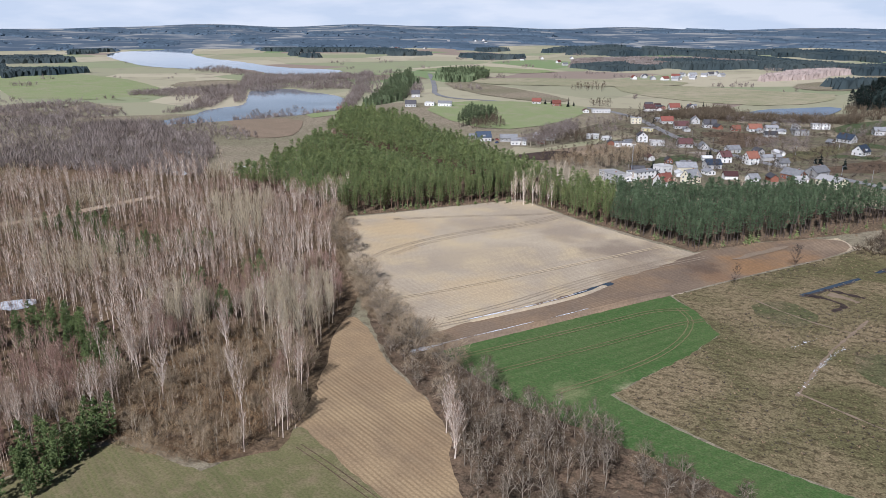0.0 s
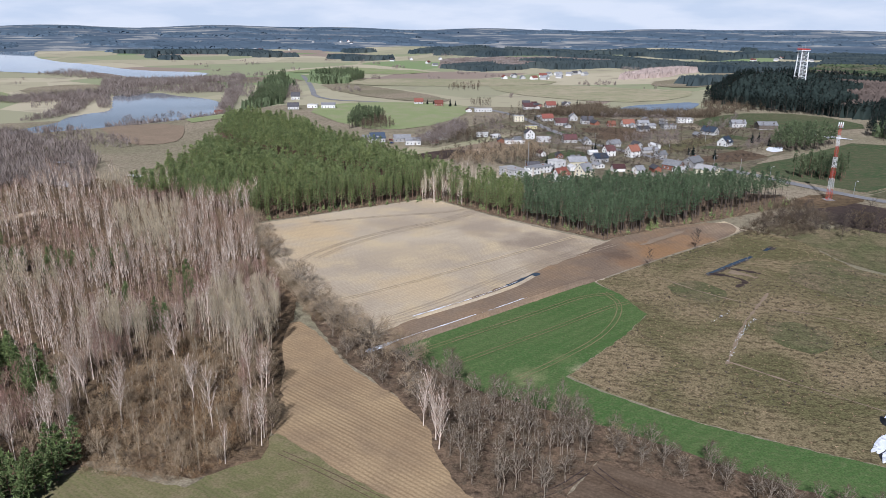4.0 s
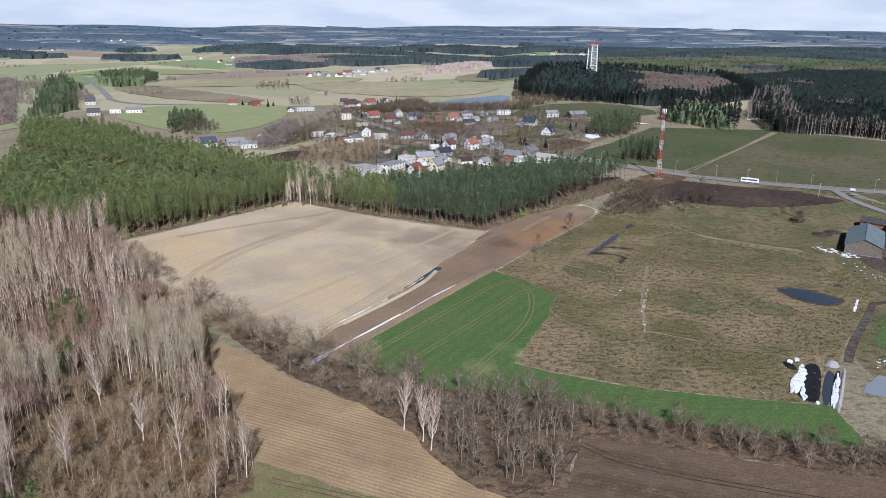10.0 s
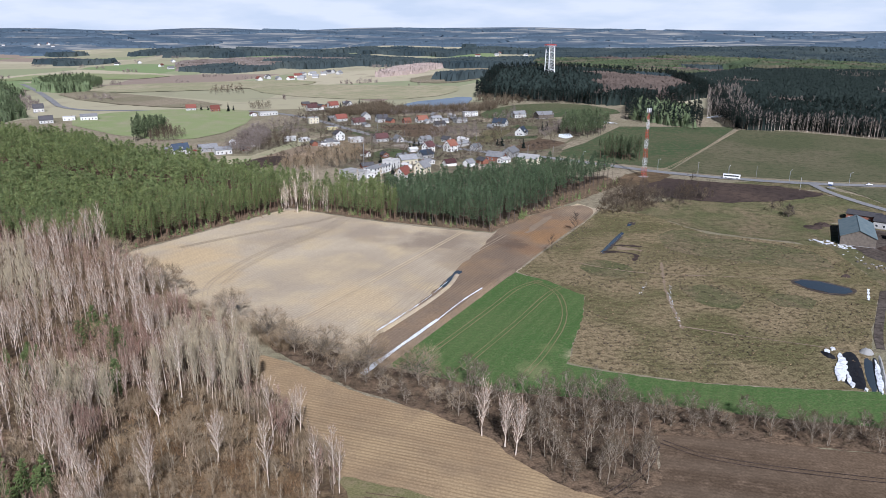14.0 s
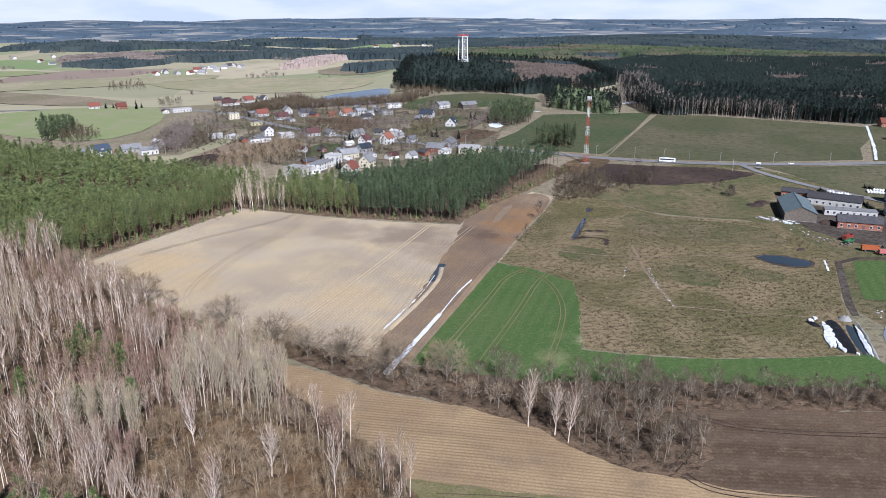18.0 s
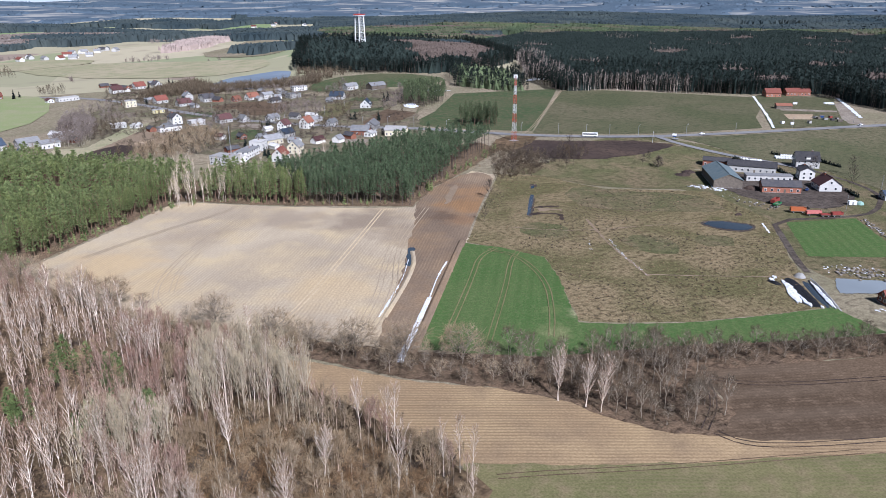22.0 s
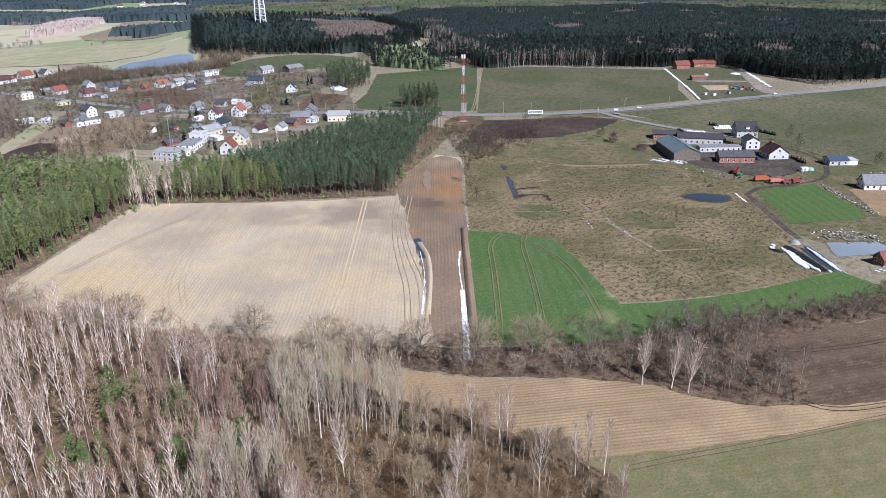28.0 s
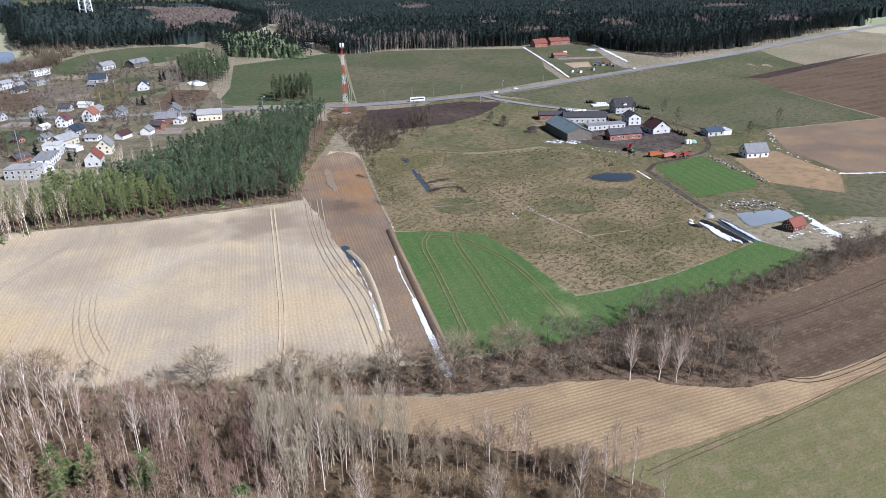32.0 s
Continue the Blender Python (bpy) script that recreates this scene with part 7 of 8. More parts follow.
# sheds and outbuildings behind the village houses
HOMES = [(o.matrix_basis.translation.x, o.matrix_basis.translation.y) for o in bpy.data.objects if o.parent is None and o.name.startswith("house") and o.matrix_basis.translation.y < 1010 and abs(o.matrix_basis.translation.x) < 240]
STREET = [(-360, 972), (-250, 975), (-160, 915), (-60, 745), (20, 672), (93, 625), (129, 586)]
hrng = random.Random(44)
made_ = 0
while made_ < 40:
    hx, hy = hrng.choice(HOMES)
    a_, q_ = hrng.uniform(0, 6.28), hrng.uniform(11, 24)
    x, y = hx + q_ * math.cos(a_), hy + q_ * math.sin(a_)
    clear_ = min(((x - (p[0] + (q[0] - p[0]) * k / 20)) ** 2 + (y - (p[1] + (q[1] - p[1]) * k / 20)) ** 2) ** 0.5 for p, q in zip(STREET, STREET[1:]) for k in range(21))
    if clear_ < 9 or y < 540 or min(math.hypot(x - p[0], y - p[1]) for p in HOMES) < 10.5 or (x > 55 and y < 600):
        continue
    HOMES.append((x, y))
    made_ += 1
    wall_, roof_, lb = hrng.choice(((M_WHITEWALL, M_ROOF_GREY, "small white shed with grey roof"), (M_GREYWALL, M_ROOF_DARK, "small grey shed with dark roof"), (M_PLANK, M_ROOF_GREY, "weathered timber shed with grey roof"), (M_BRICK, M_ROOF_DARK, "brick outbuilding with dark roof"), (M_WHITEWALL, M_TILE_MAROON, "white garage with maroon roof"), (M_WHITEWALL, M_ROOF_FLAT, "white garage with pale roof")))
    house(x, y, hrng.choice((25, 30, 45, 115, 120, 135)), hrng.uniform(6, 11), hrng.uniform(5, 7), hrng.uniform(2.6, 3.4), hrng.uniform(1.2, 2.6), wall_, roof_, lb, "shed", 0, hrng.random() < 0.5, category="shed")

# the farm
house(230, 390, 63, 36, 17, 5.2, 3.6, wall=M_PLANK, roof=M_ROOF_TEAL, label="large grey barn with teal sheet roof", windows=False, chimneys=0, name="barn", category="barn")
house(254, 424, -42, 18, 8, 4.4, 1.6, wall=M_ROOF_ORANGE, roof=M_ROOF_DARK, label="low orange brick shed with dark roof", chimneys=0, category="shed")
house(266, 404, -42, 30, 10, 4.6, 2.6, wall=M_WHITEWALL, roof=M_ROOF_DARK, label="long white cowshed with dark grey roof", chimneys=0, name="cowshed", category="cowshed")
house(259, 381, -28, 28, 7, 3.6, 0, wall=M_WHITEWALL, roof=M_ROOF_GREY, label="low white shed with flat roof", flat=True, chimneys=0, category="shed")
house(246, 357, -30, 22, 9, 4.2, 2.6, wall=M_BRICK, roof=M_ROOF_DARK, label="long brick barn with dark roof", chimneys=0, name="barn", category="barn")
house(284, 376, 58, 11, 9, 6.0, 2.4, roof=M_ROOF_DARK, label="white two-storey farmhouse with dark roof")
house(310, 402, -30, 15, 11, 5.4, 5.0, roof=M_ROOF_DARK, label="large farmhouse with dark roof and porch", dormer=True)
house(276, 351, 65, 13, 13, 4.0, 4.6, roof=M_TILE_MAROON, label="white bungalow with dark maroon roof")
house(294, 320, -28, 12, 9, 3.4, 1.6, roof=M_ROOF_BLUE, label="low white house with blue-grey sheet roof", lean_to=(6, 8, 3.2))
house(264, 277, -32, 14, 9, 3.6, 4.2, roof=M_ROOF_GREY, label="new white house with grey tiled roof", chimneys=2)
house(163, 209, -15, 8, 6, 3.0, 2.6, wall=M_BRICK, roof=M_TILE_RED, label="small hut with bright red roof", name="hut", category="hut", chimneys=0)
house(512, 655, -20, 16, 11, 4.4, 4.2, wall=M_BRICK, roof=M_TILE_RED, label="red-roofed house at the forest edge")
house(543, 652, -20, 26, 10, 4.6, 3.2, wall=M_BRICK, roof=M_TILE_RED, label="long red-roofed house at the forest edge")
house(462, 585, -30, 14, 9, 3.4, 1.6, wall=M_PLANK, roof=M_ROOF_ORANGE, label="timber shed with orange roof", chimneys=0, windows=False, category="shed")


def lattice(name, x, y, z0, h, base, top, bays, mats, label, category, r=0.11, group=""):
    """A four-legged lattice tower, one part for each painted section."""
    root = new(name)
    root.matrix_basis = pose(x, y, z0, 0, 0, 20)
    tagged(root, label, category, group)
    cornr = ((-1, -1), (1, -1), (1, 1), (-1, 1))
    for k in range(bays):
        bm = bmesh.new()
        for sub in range(3):
            f0, f1 = (k + sub / 3) / bays, (k + (sub + 1) / 3) / bays
            a0, a1 = base + (top - base) * f0, base + (top - base) * f1
            for i, (cx, cy) in enumerate(cornr):
                dx, dy = cornr[(i + 1) % 4]
                beam(bm, (cx * a0, cy * a0, f0 * h), (cx * a1, cy * a1, f1 * h), r)
                beam(bm, (cx * a0, cy * a0, f0 * h), (dx * a1, dy * a1, f1 * h), r * 0.45, 3)
                beam(bm, (dx * a0, dy * a0, f0 * h), (cx * a1, cy * a1, f1 * h), r * 0.6, 3)
                beam(bm, (cx * a1, cy * a1, f1 * h), (dx * a1, dy * a1, f1 * h), r * 0.6, 3)
        part("section", bm, mats[k % len(mats)], root)
    return root


zm = float(height(152, 535))
mast = lattice("radio_mast", 152, 535, zm, 49, 1.35, 0.5, 7, (M_STEEL_RED, M_STEEL_WHITE), "red and white lattice radio mast", "radio mast", 0.075)
part("footing", boxes((-3, -3, -0.6, 3, 3, 0.25)), M_CONCRETE, mast)
for i in range(6):
    a_ = i * math.pi / 3
    cx, cy = 1.3 * math.cos(a_), 1.3 * math.sin(a_)
    part("antenna", boxes((cx - 0.22, cy - 0.22, 47.6, cx + 0.22, cy + 0.22, 50.2)), M_WHITEPAINT, mast)
part("platform", boxes((-1.4, -1.4, 46.9, 1.4, 1.4, 47.1)), M_GALV, mast)
part("ladder", boxes((-0.25, -0.05, 0, -0.18, 0.05, 48), (0.18, -0.05, 0, 0.25, 0.05, 48)), M_GALV, mast)

# the lookout tower on its wooded hill
zt = float(height(178, 1140))
tower = new("lookout_tower")
tower.matrix_basis = pose(178, 1140, zt, 0, 0, 25)
tagged(tower, "tall white lookout tower with red railed platform", "tower")
TT = 83 - zt
for sx in (-1, 1):
    for sy in (-1, 1):
        bm = bmesh.new()
        beam(bm, (sx * 5.6, sy * 5.6, -1), (sx * 4.4, sy * 4.4, TT - 5), 0.75, 6)
        part("leg", bm, M_STEEL_WHITE, tower)
for k in range(9):
    z = 6 + k * (TT - 13) / 8.5
    q = 5.6 - 1.2 * z / TT
    part("landing", boxes((-q, -q, z, q, q, z + 0.35)), M_STEEL_WHITE, tower)
    bm = bmesh.new()
    for s in (-1, 1):
        beam(bm, (-q, s * q, z), (q, s * q, z + 5.2), 0.25)
        beam(bm, (s * q, q, z), (s * q, -q, z + 5.2), 0.25)
    part("brace", bm, M_STEEL_WHITE, tower)
part("stair_shaft", boxes((-1.6, -1.6, 0, 1.6, 1.6, TT - 5)), M_CONCRETE, tower)
part("platform", boxes((-6.4, -6.4, TT - 5, 6.4, 6.4, TT - 4.4)), M_STEEL_WHITE, tower)
bm = bmesh.new()
for s in (-1, 1):
    for zz in (TT - 3.4, TT - 2.6):
        beam(bm, (-6.3, s * 6.3, zz), (6.3, s * 6.3, zz), 0.22)
        beam(bm, (s * 6.3, -6.3, zz), (s * 6.3, 6.3, zz), 0.22)
    for q in np.linspace(-6.3, 6.3, 7):
        beam(bm, (q, s * 6.3, TT - 4.4), (q, s * 6.3, TT - 2.5), 0.12)
        beam(bm, (s * 6.3, q, TT - 4.4), (s * 6.3, q, TT - 2.5), 0.12)
part("railing", bm, M_STEEL_RED, tower)
bm = bmesh.new()
beam(bm, (4, 4, TT - 4), (4, 4, TT + 5), 0.15)
beam(bm, (-5, -4, TT - 4), (-5, -4, TT + 2), 0.15)
part("aerial", bm, M_GALV, tower)


def wheel(parent, x, y, r, w):
    bm = bmesh.new()
    bmesh.ops.create_cone(bm, cap_ends=True, segments=14, radius1=r, radius2=r, depth=w, matrix=pose(x, y, r, 90))
    wh = part("wheel", bm, M_RUBBER, parent)
    bm = bmesh.new()
    bmesh.ops.create_cone(bm, cap_ends=True, segments=10, radius1=r * 0.55, radius2=r * 0.55, depth=w + 0.04, matrix=pose(x, y, r, 90))
    part("rim", bm, M_GALV, wh)


def bevelled(size, amount):
    bm = boxes(size)
    bmesh.ops.bevel(bm, geom=bm.edges[:], offset=amount, segments=2, affect="EDGES")
    return bm


def on_road(x, y, turn):
    return pose(x, y, float(height(x, y)) + 0.40, 0, 0, turn)


bus = new("coach")
bus.matrix_basis = on_road(214, 526, -27)
tagged(bus, "white coach with dark windows on the road", "bus")
part("body", bevelled((-6, -1.25, 0.35, 6, 1.25, 3.2), 0.22), M_WHITEPAINT, bus)
for s in (-1, 1):
    for i in range(7):
        part("side_window", boxes((-5.3 + i * 1.5, s * 1.262 - 0.02, 1.7, -3.9 + i * 1.5, s * 1.262 + 0.02, 2.75)), M_GLASS, bus)
part("windscreen", boxes((5.98, -1.05, 1.3, 6.03, 1.05, 2.85)), M_GLASS, bus)
part("rear_window", boxes((-6.03, -1.0, 1.8, -5.98, 1.0, 2.8)), M_GLASS, bus)
part("roof_unit", bevelled((-2, -0.8, 3.18, 1, 0.8, 3.42), 0.06), M_WHITEPAINT, bus)
for x_ in (-3.6, 3.9):
    for s in (-1.1, 1.1):
        wheel(bus, x_, s, 0.5, 0.3)


def car(x, y, turn, paint, label):
    c = new("car")
    c.matrix_basis = on_road(x, y, turn)
    tagged(c, label, "car")
    part("body", bevelled((-2.1, -0.88, 0.3, 2.1, 0.88, 0.95), 0.14), paint, c)
    part("cabin", bevelled((-1.5, -0.78, 0.9, 0.9, 0.78, 1.48), 0.2), M_GLASS, c)
    part("roof", bevelled((-1.2, -0.7, 1.44, 0.55, 0.7, 1.52), 0.03), paint, c)
    for x_ in (-1.3, 1.3):
        for s in (-0.8, 0.8):
            wheel(c, x_, s, 0.32, 0.2)
    return c


car(302, 502, -12, M_WHITEPAINT, "small white car on the road")
car(452, 486.5, 5, M_WHITEPAINT, "white hatchback driving on the road")
car(262, 352, 40, M_BLUEPAINT, "blue car parked in the yard")
car(-216, 662, 10, M_REDPAINT, "red car parked by the house")
car(-208, 646, 70, M_BLUEPAINT, "dark blue car parked by the house")
car(296, 384, 20, M_WHITEPAINT, "white car parked at the farmhouse")

# road sign island at the junction
sign = new("road_sign")
sign.matrix_basis = pose(270, 494, float(height(270, 494)) + 0.05, 0, 0, -40)
tagged(sign, "white and blue road signs on a post", "road sign")
part("post", boxes((-0.12, -0.12, 0, 0.12, 0.12, 4.6)), M_GALV, sign)
part("panel", boxes((-1.6, -0.2, 3.0, 1.6, -0.12, 4.6)), M_WHITEPAINT, sign)
part("panel", boxes((-1.2, -0.2, 2.0, 1.2, -0.12, 2.85)), M_BLUEPAINT, sign)
drape("traffic_island", [(267, 492), (272, 490), (274, 495), (270, 498)], M_CONCRETE, "raised concrete traffic island", "kerb", 0.55, 60, 1)


def pole(x, y, h=9, lamp=False, label=""):
    p = new("street_lamp" if lamp else "utility_pole")
    p.matrix_basis = pose(x, y, float(height(x, y)), 0, 0, (x * 7 + y) % 90)
    tagged(p, label or ("grey street lamp with curved arm" if lamp else "weathered timber utility pole with crossarm"), "street lamp" if lamp else "utility pole", "lamps along the road" if lamp else "utility poles")
    bm = bmesh.new()
    beam(bm, (0, 0, -0.5), (0, 0, h), 0.15, 6)
    part("post", bm, M_GALV if lamp else M_CONCRETE, p)
    bm = bmesh.new()
    if lamp:
        beam(bm, (0, 0, h), (1.6, 0, h + 0.5), 0.08)
        part("arm", bm, M_GALV, p)
        part("lamp_head", boxes((1.5, -0.18, h + 0.4, 2.4, 0.18, h + 0.56)), M_WHITEPAINT, p)
    else:
        beam(bm, (-0.9, 0, h - 0.4), (0.9, 0, h - 0.4), 0.09)
        part("crossarm", bm, M_TIMBER, p)


for x, y, l in ((196, 545, 0), (170, 560, 1), (214, 532, 1), (233, 528, 0), (252, 516, 1), (290, 506, 1), (246, 488, 0), (120, 600, 1), (100, 628, 0), (80, 640, 1), (60, 650, 0), (30, 640, 0), (-2, 690, 0), (-30, 730, 0), (-60, 780, 0), (-90, 845, 0), (249, 311, 0), (306, 338, 0), (330, 496, 0), (392, 500, 0), (452, 494, 0), (-58, 566, 0), (40, 720, 0), (70, 770, 0)):
    pole(x, y, 9 if not l else 8, bool(l))
flag = new("flag_pole")
flag.matrix_basis = pose(-58, 575, 2)
tagged(flag, "tall pale pole beside the white building", "mast")
bm = bmesh.new()
beam(bm, (0, 0, -0.5), (0, 0, 21), 0.22, 6)
part("post", bm, M_GALV, flag)

# silage clamp with black sheeting, snow on it
clamp = new("silage_clamp")
clamp.matrix_basis = pose(0, 0, 0.02)
tagged(clamp, "silage clamp under black plastic sheet and tyres", "silage clamp")


def heap(poly, h, seed=3, n=3, foot=0.0):
    """A low uneven mound over a polygon, upright at its edge up to the height foot."""
    bm = bmesh.new()
    ring = smooth_ring(poly, 2)
    cx, cy = sum(p[0] for p in ring) / len(ring), sum(p[1] for p in ring) / len(ring)
    rng = random.Random(seed)
    rows_ = []
    for k in range(n + 1):
        f = k / n
        rows_.append([bm.verts.new((cx + (x - cx) * (1 - f * 0.85), cy + (y - cy) * (1 - f * 0.85), h * math.sin(f * math.pi / 2) + rng.uniform(-0.12, 0.12) * h * (k > 0))) for x, y in ring])
    if foot:
        for row in rows_:
            for v in row:
                v.co.z += foot
        rows_.insert(0, [bm.verts.new((v.co.x, v.co.y, 0)) for v in rows_[0]])
    m_ = len(ring)
    for a_, b__ in zip(rows_, rows_[1:]):
        for i in range(m_):
            bm.faces.new([a_[i], a_[(i + 1) % m_], b__[(i + 1) % m_], b__[i]])
    bm.faces.new(rows_[-1])
    bmesh.ops.recalc_face_normals(bm, faces=bm.faces[:])
    return bm


CU, CV = Vector((-0.44, -0.90)), Vector((0.90, -0.44))      # along and across the clamp


def on_clamp(*uv):
    return [(147.5 + CU.x * u + CV.x * v, 242.5 + CU.y * u + CV.y * v) for u, v in uv]


part("sheet", heap(on_clamp((-1, -6), (29, -7), (31, 0), (29, 1.2), (-2, 0)), 0.45), M_SHEET, clamp)
part("sheet", heap(on_clamp((1, 4.0), (30, 3.6), (31, 5.6), (1, 6.2)), 0.5, 5), M_SHEET, clamp)
part("sheet", heap(on_clamp((2, -13), (8, -11), (9, -7), (4, -8)), 0.7, 8), M_SHEET, clamp)
part("floor_slab", heap(on_clamp((0, 0.9), (30, 0.9), (31, 4.2), (0, 4.4)), 0.12, 7, 2), M_WATER, clamp, "flooded concrete floor of the clamp")
part("wall", heap(on_clamp((-2, 6.2), (33, 5.8), (33, 7.2), (-2, 7.6)), 0.8, 12, 2), M_CONCRETE, clamp, "low concrete side wall")
part("mound", heap(on_clamp((-5, 1), (-1.5, 0), (0.5, 3), (-1.5, 5.5), (-5, 5)), 1.6, 10), M_CONCRETE, clamp, "rounded heap of pale spoil")
rs = random.Random(31)
for u0, u1, v0, w_ in ((3, 26, -6.3, 2.4), (15, 27, -7.6, 1.6), (20, 28, -4.4, 1.0), (1, 5, -10.6, 1.5), (26, 30, -3.6, 1.2), (-2, 1, -8.6, 1.2), (4, 31, 5.0, 1.1), (12, 30, 4.4, 0.9), (29, 31, 0.4, 0.8)):
    n_ = max(6, int((u1 - u0) / 1.3))
    lo_, hi_ = [], []
    for k in range(n_ + 1):
        f_ = k / n_
        fat = w_ * min(1, 3 * f_ + 0.25, 3 * (1 - f_) + 0.25)
        u_ = u0 + (u1 - u0) * f_
        lo_.append((u_ + rs.uniform(-0.4, 0.4), v0 - fat * rs.uniform(0.15, 0.6)))
        hi_.append((u_ + rs.uniform(-0.4, 0.4), v0 + fat * rs.uniform(0.55, 1.1)))
    part("snow_cover", heap(on_clamp(*lo_, *hi_[::-1]), 0.1, int(u0), 2, 0.45), M_SNOW, clamp, "ragged snow on the sheeting")

# snow that the thaw has left
def bank(name, line, width, rise, material, label, category, lift=0.1):
    """A low bank along a line, steep to the west, sloping off to the east."""
    line = smooth_ring(list(line), 2, False)
    rng = random.Random(len(line))
    V_, F_ = [], []
    for i, (x, y) in enumerate(line):
        a, c = line[max(0, i - 1)], line[min(len(line) - 1, i + 1)]
        k = math.hypot(c[0] - a[0], c[1] - a[1]) or 1
        nx, ny = (c[1] - a[1]) / k, -(c[0] - a[0]) / k
        r = rise * rng.uniform(0.85, 1.1) * min(1, 0.3 + i * 0.35, 0.3 + (len(line) - 1 - i) * 0.35)
        for s, z in ((-0.5, 0), (-0.12, r * 0.95), (0.1, r), (0.5, 0)):
            V_.append((x + nx * width * s, y + ny * width * s, lift + z))
        if i:
            o = 4 * i
            F_ += [(o - 4 + q, o - 3 + q, o + 1 + q, o + q) for q in range(3)]
    return tagged(new(name, mesh_of(name, V_, F_, material, smooth=True)), label, category, kind="structure")


bank("field_bank", [(-26, 233), (-4, 272), (20, 315), (33, 338)][::-1], 3.4, 1.9, M_BROWN, "low earth bank at the crop edge", "bank", 0.12)
ribbon("snow_bank", [(16, 313), (6.6, 298.5), (-6.0, 274)], 0.7, M_SNOW, "thin strip of old snow under the bank", "snow", 0.22, 1, 0.6, pace=2.2)
ribbon("snow_bank", [(-4.5, 277), (-14, 260), (-27.5, 236.3), (-31, 229)], 1.9, M_SNOW, "long strip of old snow under the bank", "snow", 0.24, 1, 0.3, pace=3.0)
ribbon("snow_bank", [(-18, 252), (-27.5, 236.5), (-31, 230)], 2.6, M_SNOW, "wider snow where the bank ends", "snow", 0.27, 2, 0.22, pace=3.5)
bank("furrow_bank", [(-26.6, 265), (-12.4, 289), (-5.4, 302), (1.8, 317), (5.5, 332)][::-1], 2.2, 0.85, M_TAN, "low ridge of tilled soil", "bank", 0.12)
ribbon("snow_strip", [(0.6, 322), (-7.4, 303), (-14.4, 290)], 0.3, M_SNOW, "thin broken strip of old snow beside the puddle", "snow", 0.22, 1, 0.9, pace=1.5)
ribbon("snow_strip", [(-13.4, 292), (-20, 280), (-28.4, 266)], 0.75, M_SNOW, "strip of old snow beside the furrow", "snow", 0.23, 1, 0.7, pace=1.8)
def snow_scraps(line, width, n, label, seed=1, size=(0.2, 0.7)):
    """Scraps of melting snow strewn along a line, joined in one body."""
    rng = random.Random(seed)
    bm = bmesh.new()
    for k in range(n):
        f = rng.random() * (len(line) - 1)
        (x0, y0), (x1, y1) = line[int(f)], line[int(f) + 1]
        q = f - int(f)
        cx, cy = x0 + (x1 - x0) * q + rng.uniform(-width, width), y0 + (y1 - y0) * q + rng.uniform(-width, width)
        z, s, turn = float(height(cx, cy)) + 0.22, rng.uniform(*size), rng.uniform(0, 6.28)
        ring = []
        for i in range(7):
            a = i * 6.283 / 7
            r = s * rng.uniform(0.5, 1.2)
            X, Y = r * 1.7 * math.cos(a), r * math.sin(a)
            ring.append(bm.verts.new((cx + X * math.cos(turn) - Y * math.sin(turn), cy + X * math.sin(turn) + Y * math.cos(turn), z)))
        tip = bm.verts.new((cx, cy, z + 0.12))
        for i in range(7):
            bm.faces.new([ring[i], ring[(i + 1) % 7], tip])
    me = bpy.data.meshes.new("snow_scraps")
    bm.to_mesh(me)
    bm.free()
    me.materials.append(M_SNOW)
    tagged(new("snow_scraps", me), label, "snow", kind="stuff")


snow_scraps([(92, 319), (85, 304)], 0.7, 18, "scraps of grey snow in the meadow", 2, (0.08, 0.25))
snow_scraps([(103, 318), (98, 303), (95, 292), (91, 266)], 0.8, 56, "scraps of melting snow along the trail", 3, (0.08, 0.26))
snow_scraps([(222, 248), (244, 296)], 1.5, 36, "scraps of snow along the plot edge", 5, (0.15, 0.5))
snow_scraps([(170, 246), (186, 238), (188, 226)], 5, 46, "scraps of snow among the rubble", 6, (0.2, 0.6))
snow_scraps([(206, 386), (213, 372), (210, 352), (222, 332)], 5, 30, "scraps of snow round the farm yard", 7, (0.12, 0.45))
snow_scraps([(288, 205), (262, 226), (286, 270), (330, 300)], 2, 60, "scraps of snow along the ditch", 8, (0.2, 0.6))
ribbon("snow_patch", [(262, 227), (290, 202), (331, 170)], 1.3, M_SNOW, "snow along the field ditch", "snow", 0.25, 1, 0.6, pace=2.5)
snow_scraps([(151, 206), (177, 200), (198, 189)], 0.7, 42, "scraps of snow along the hut fence", 21, (0.2, 0.6))
snow_scraps([(187, 222), (184, 213), (179, 205)], 1.2, 34, "scraps of snow along the farm pond", 22, (0.3, 0.8))
drape("snow_patch", [(180, 208), (178, 202), (174, 196), (171, 190), (168, 193), (172, 199), (175, 205)], M_SNOW, "snow beside the hut", "snow", 0.22, 60, 0, 0.9)
snow_scraps([(178, 206), (166, 196), (170, 188)], 2.2, 26, "melting snow round the hut", 23, (0.3, 0.9))
ribbon("snow_patch", [(494, 662), (445, 595), (409, 546), (376, 504)], 2.4, M_SNOW, "snow along the property fence", "snow", 0.4, 1, 0.4, pace=5)
ribbon("snow_patch", [(566, 620), (532, 575), (485, 516)], 3.2, M_SNOW, "snow at the forest margin", "snow", 0.4, 1, 0.4, pace=5)
drape("snow_patch", [(523, 599), (539, 599), (527, 584), (520, 588)], M_SNOW, "snow in the yard corner", "snow", 0.42, 30, 1, 0.6)
ribbon("snow_patch", [(190, 309), (186, 302), (182, 295)], 1.0, M_SNOW, "snow beside the meadow pond", "snow", 0.25, 1, 0.5, pace=2)
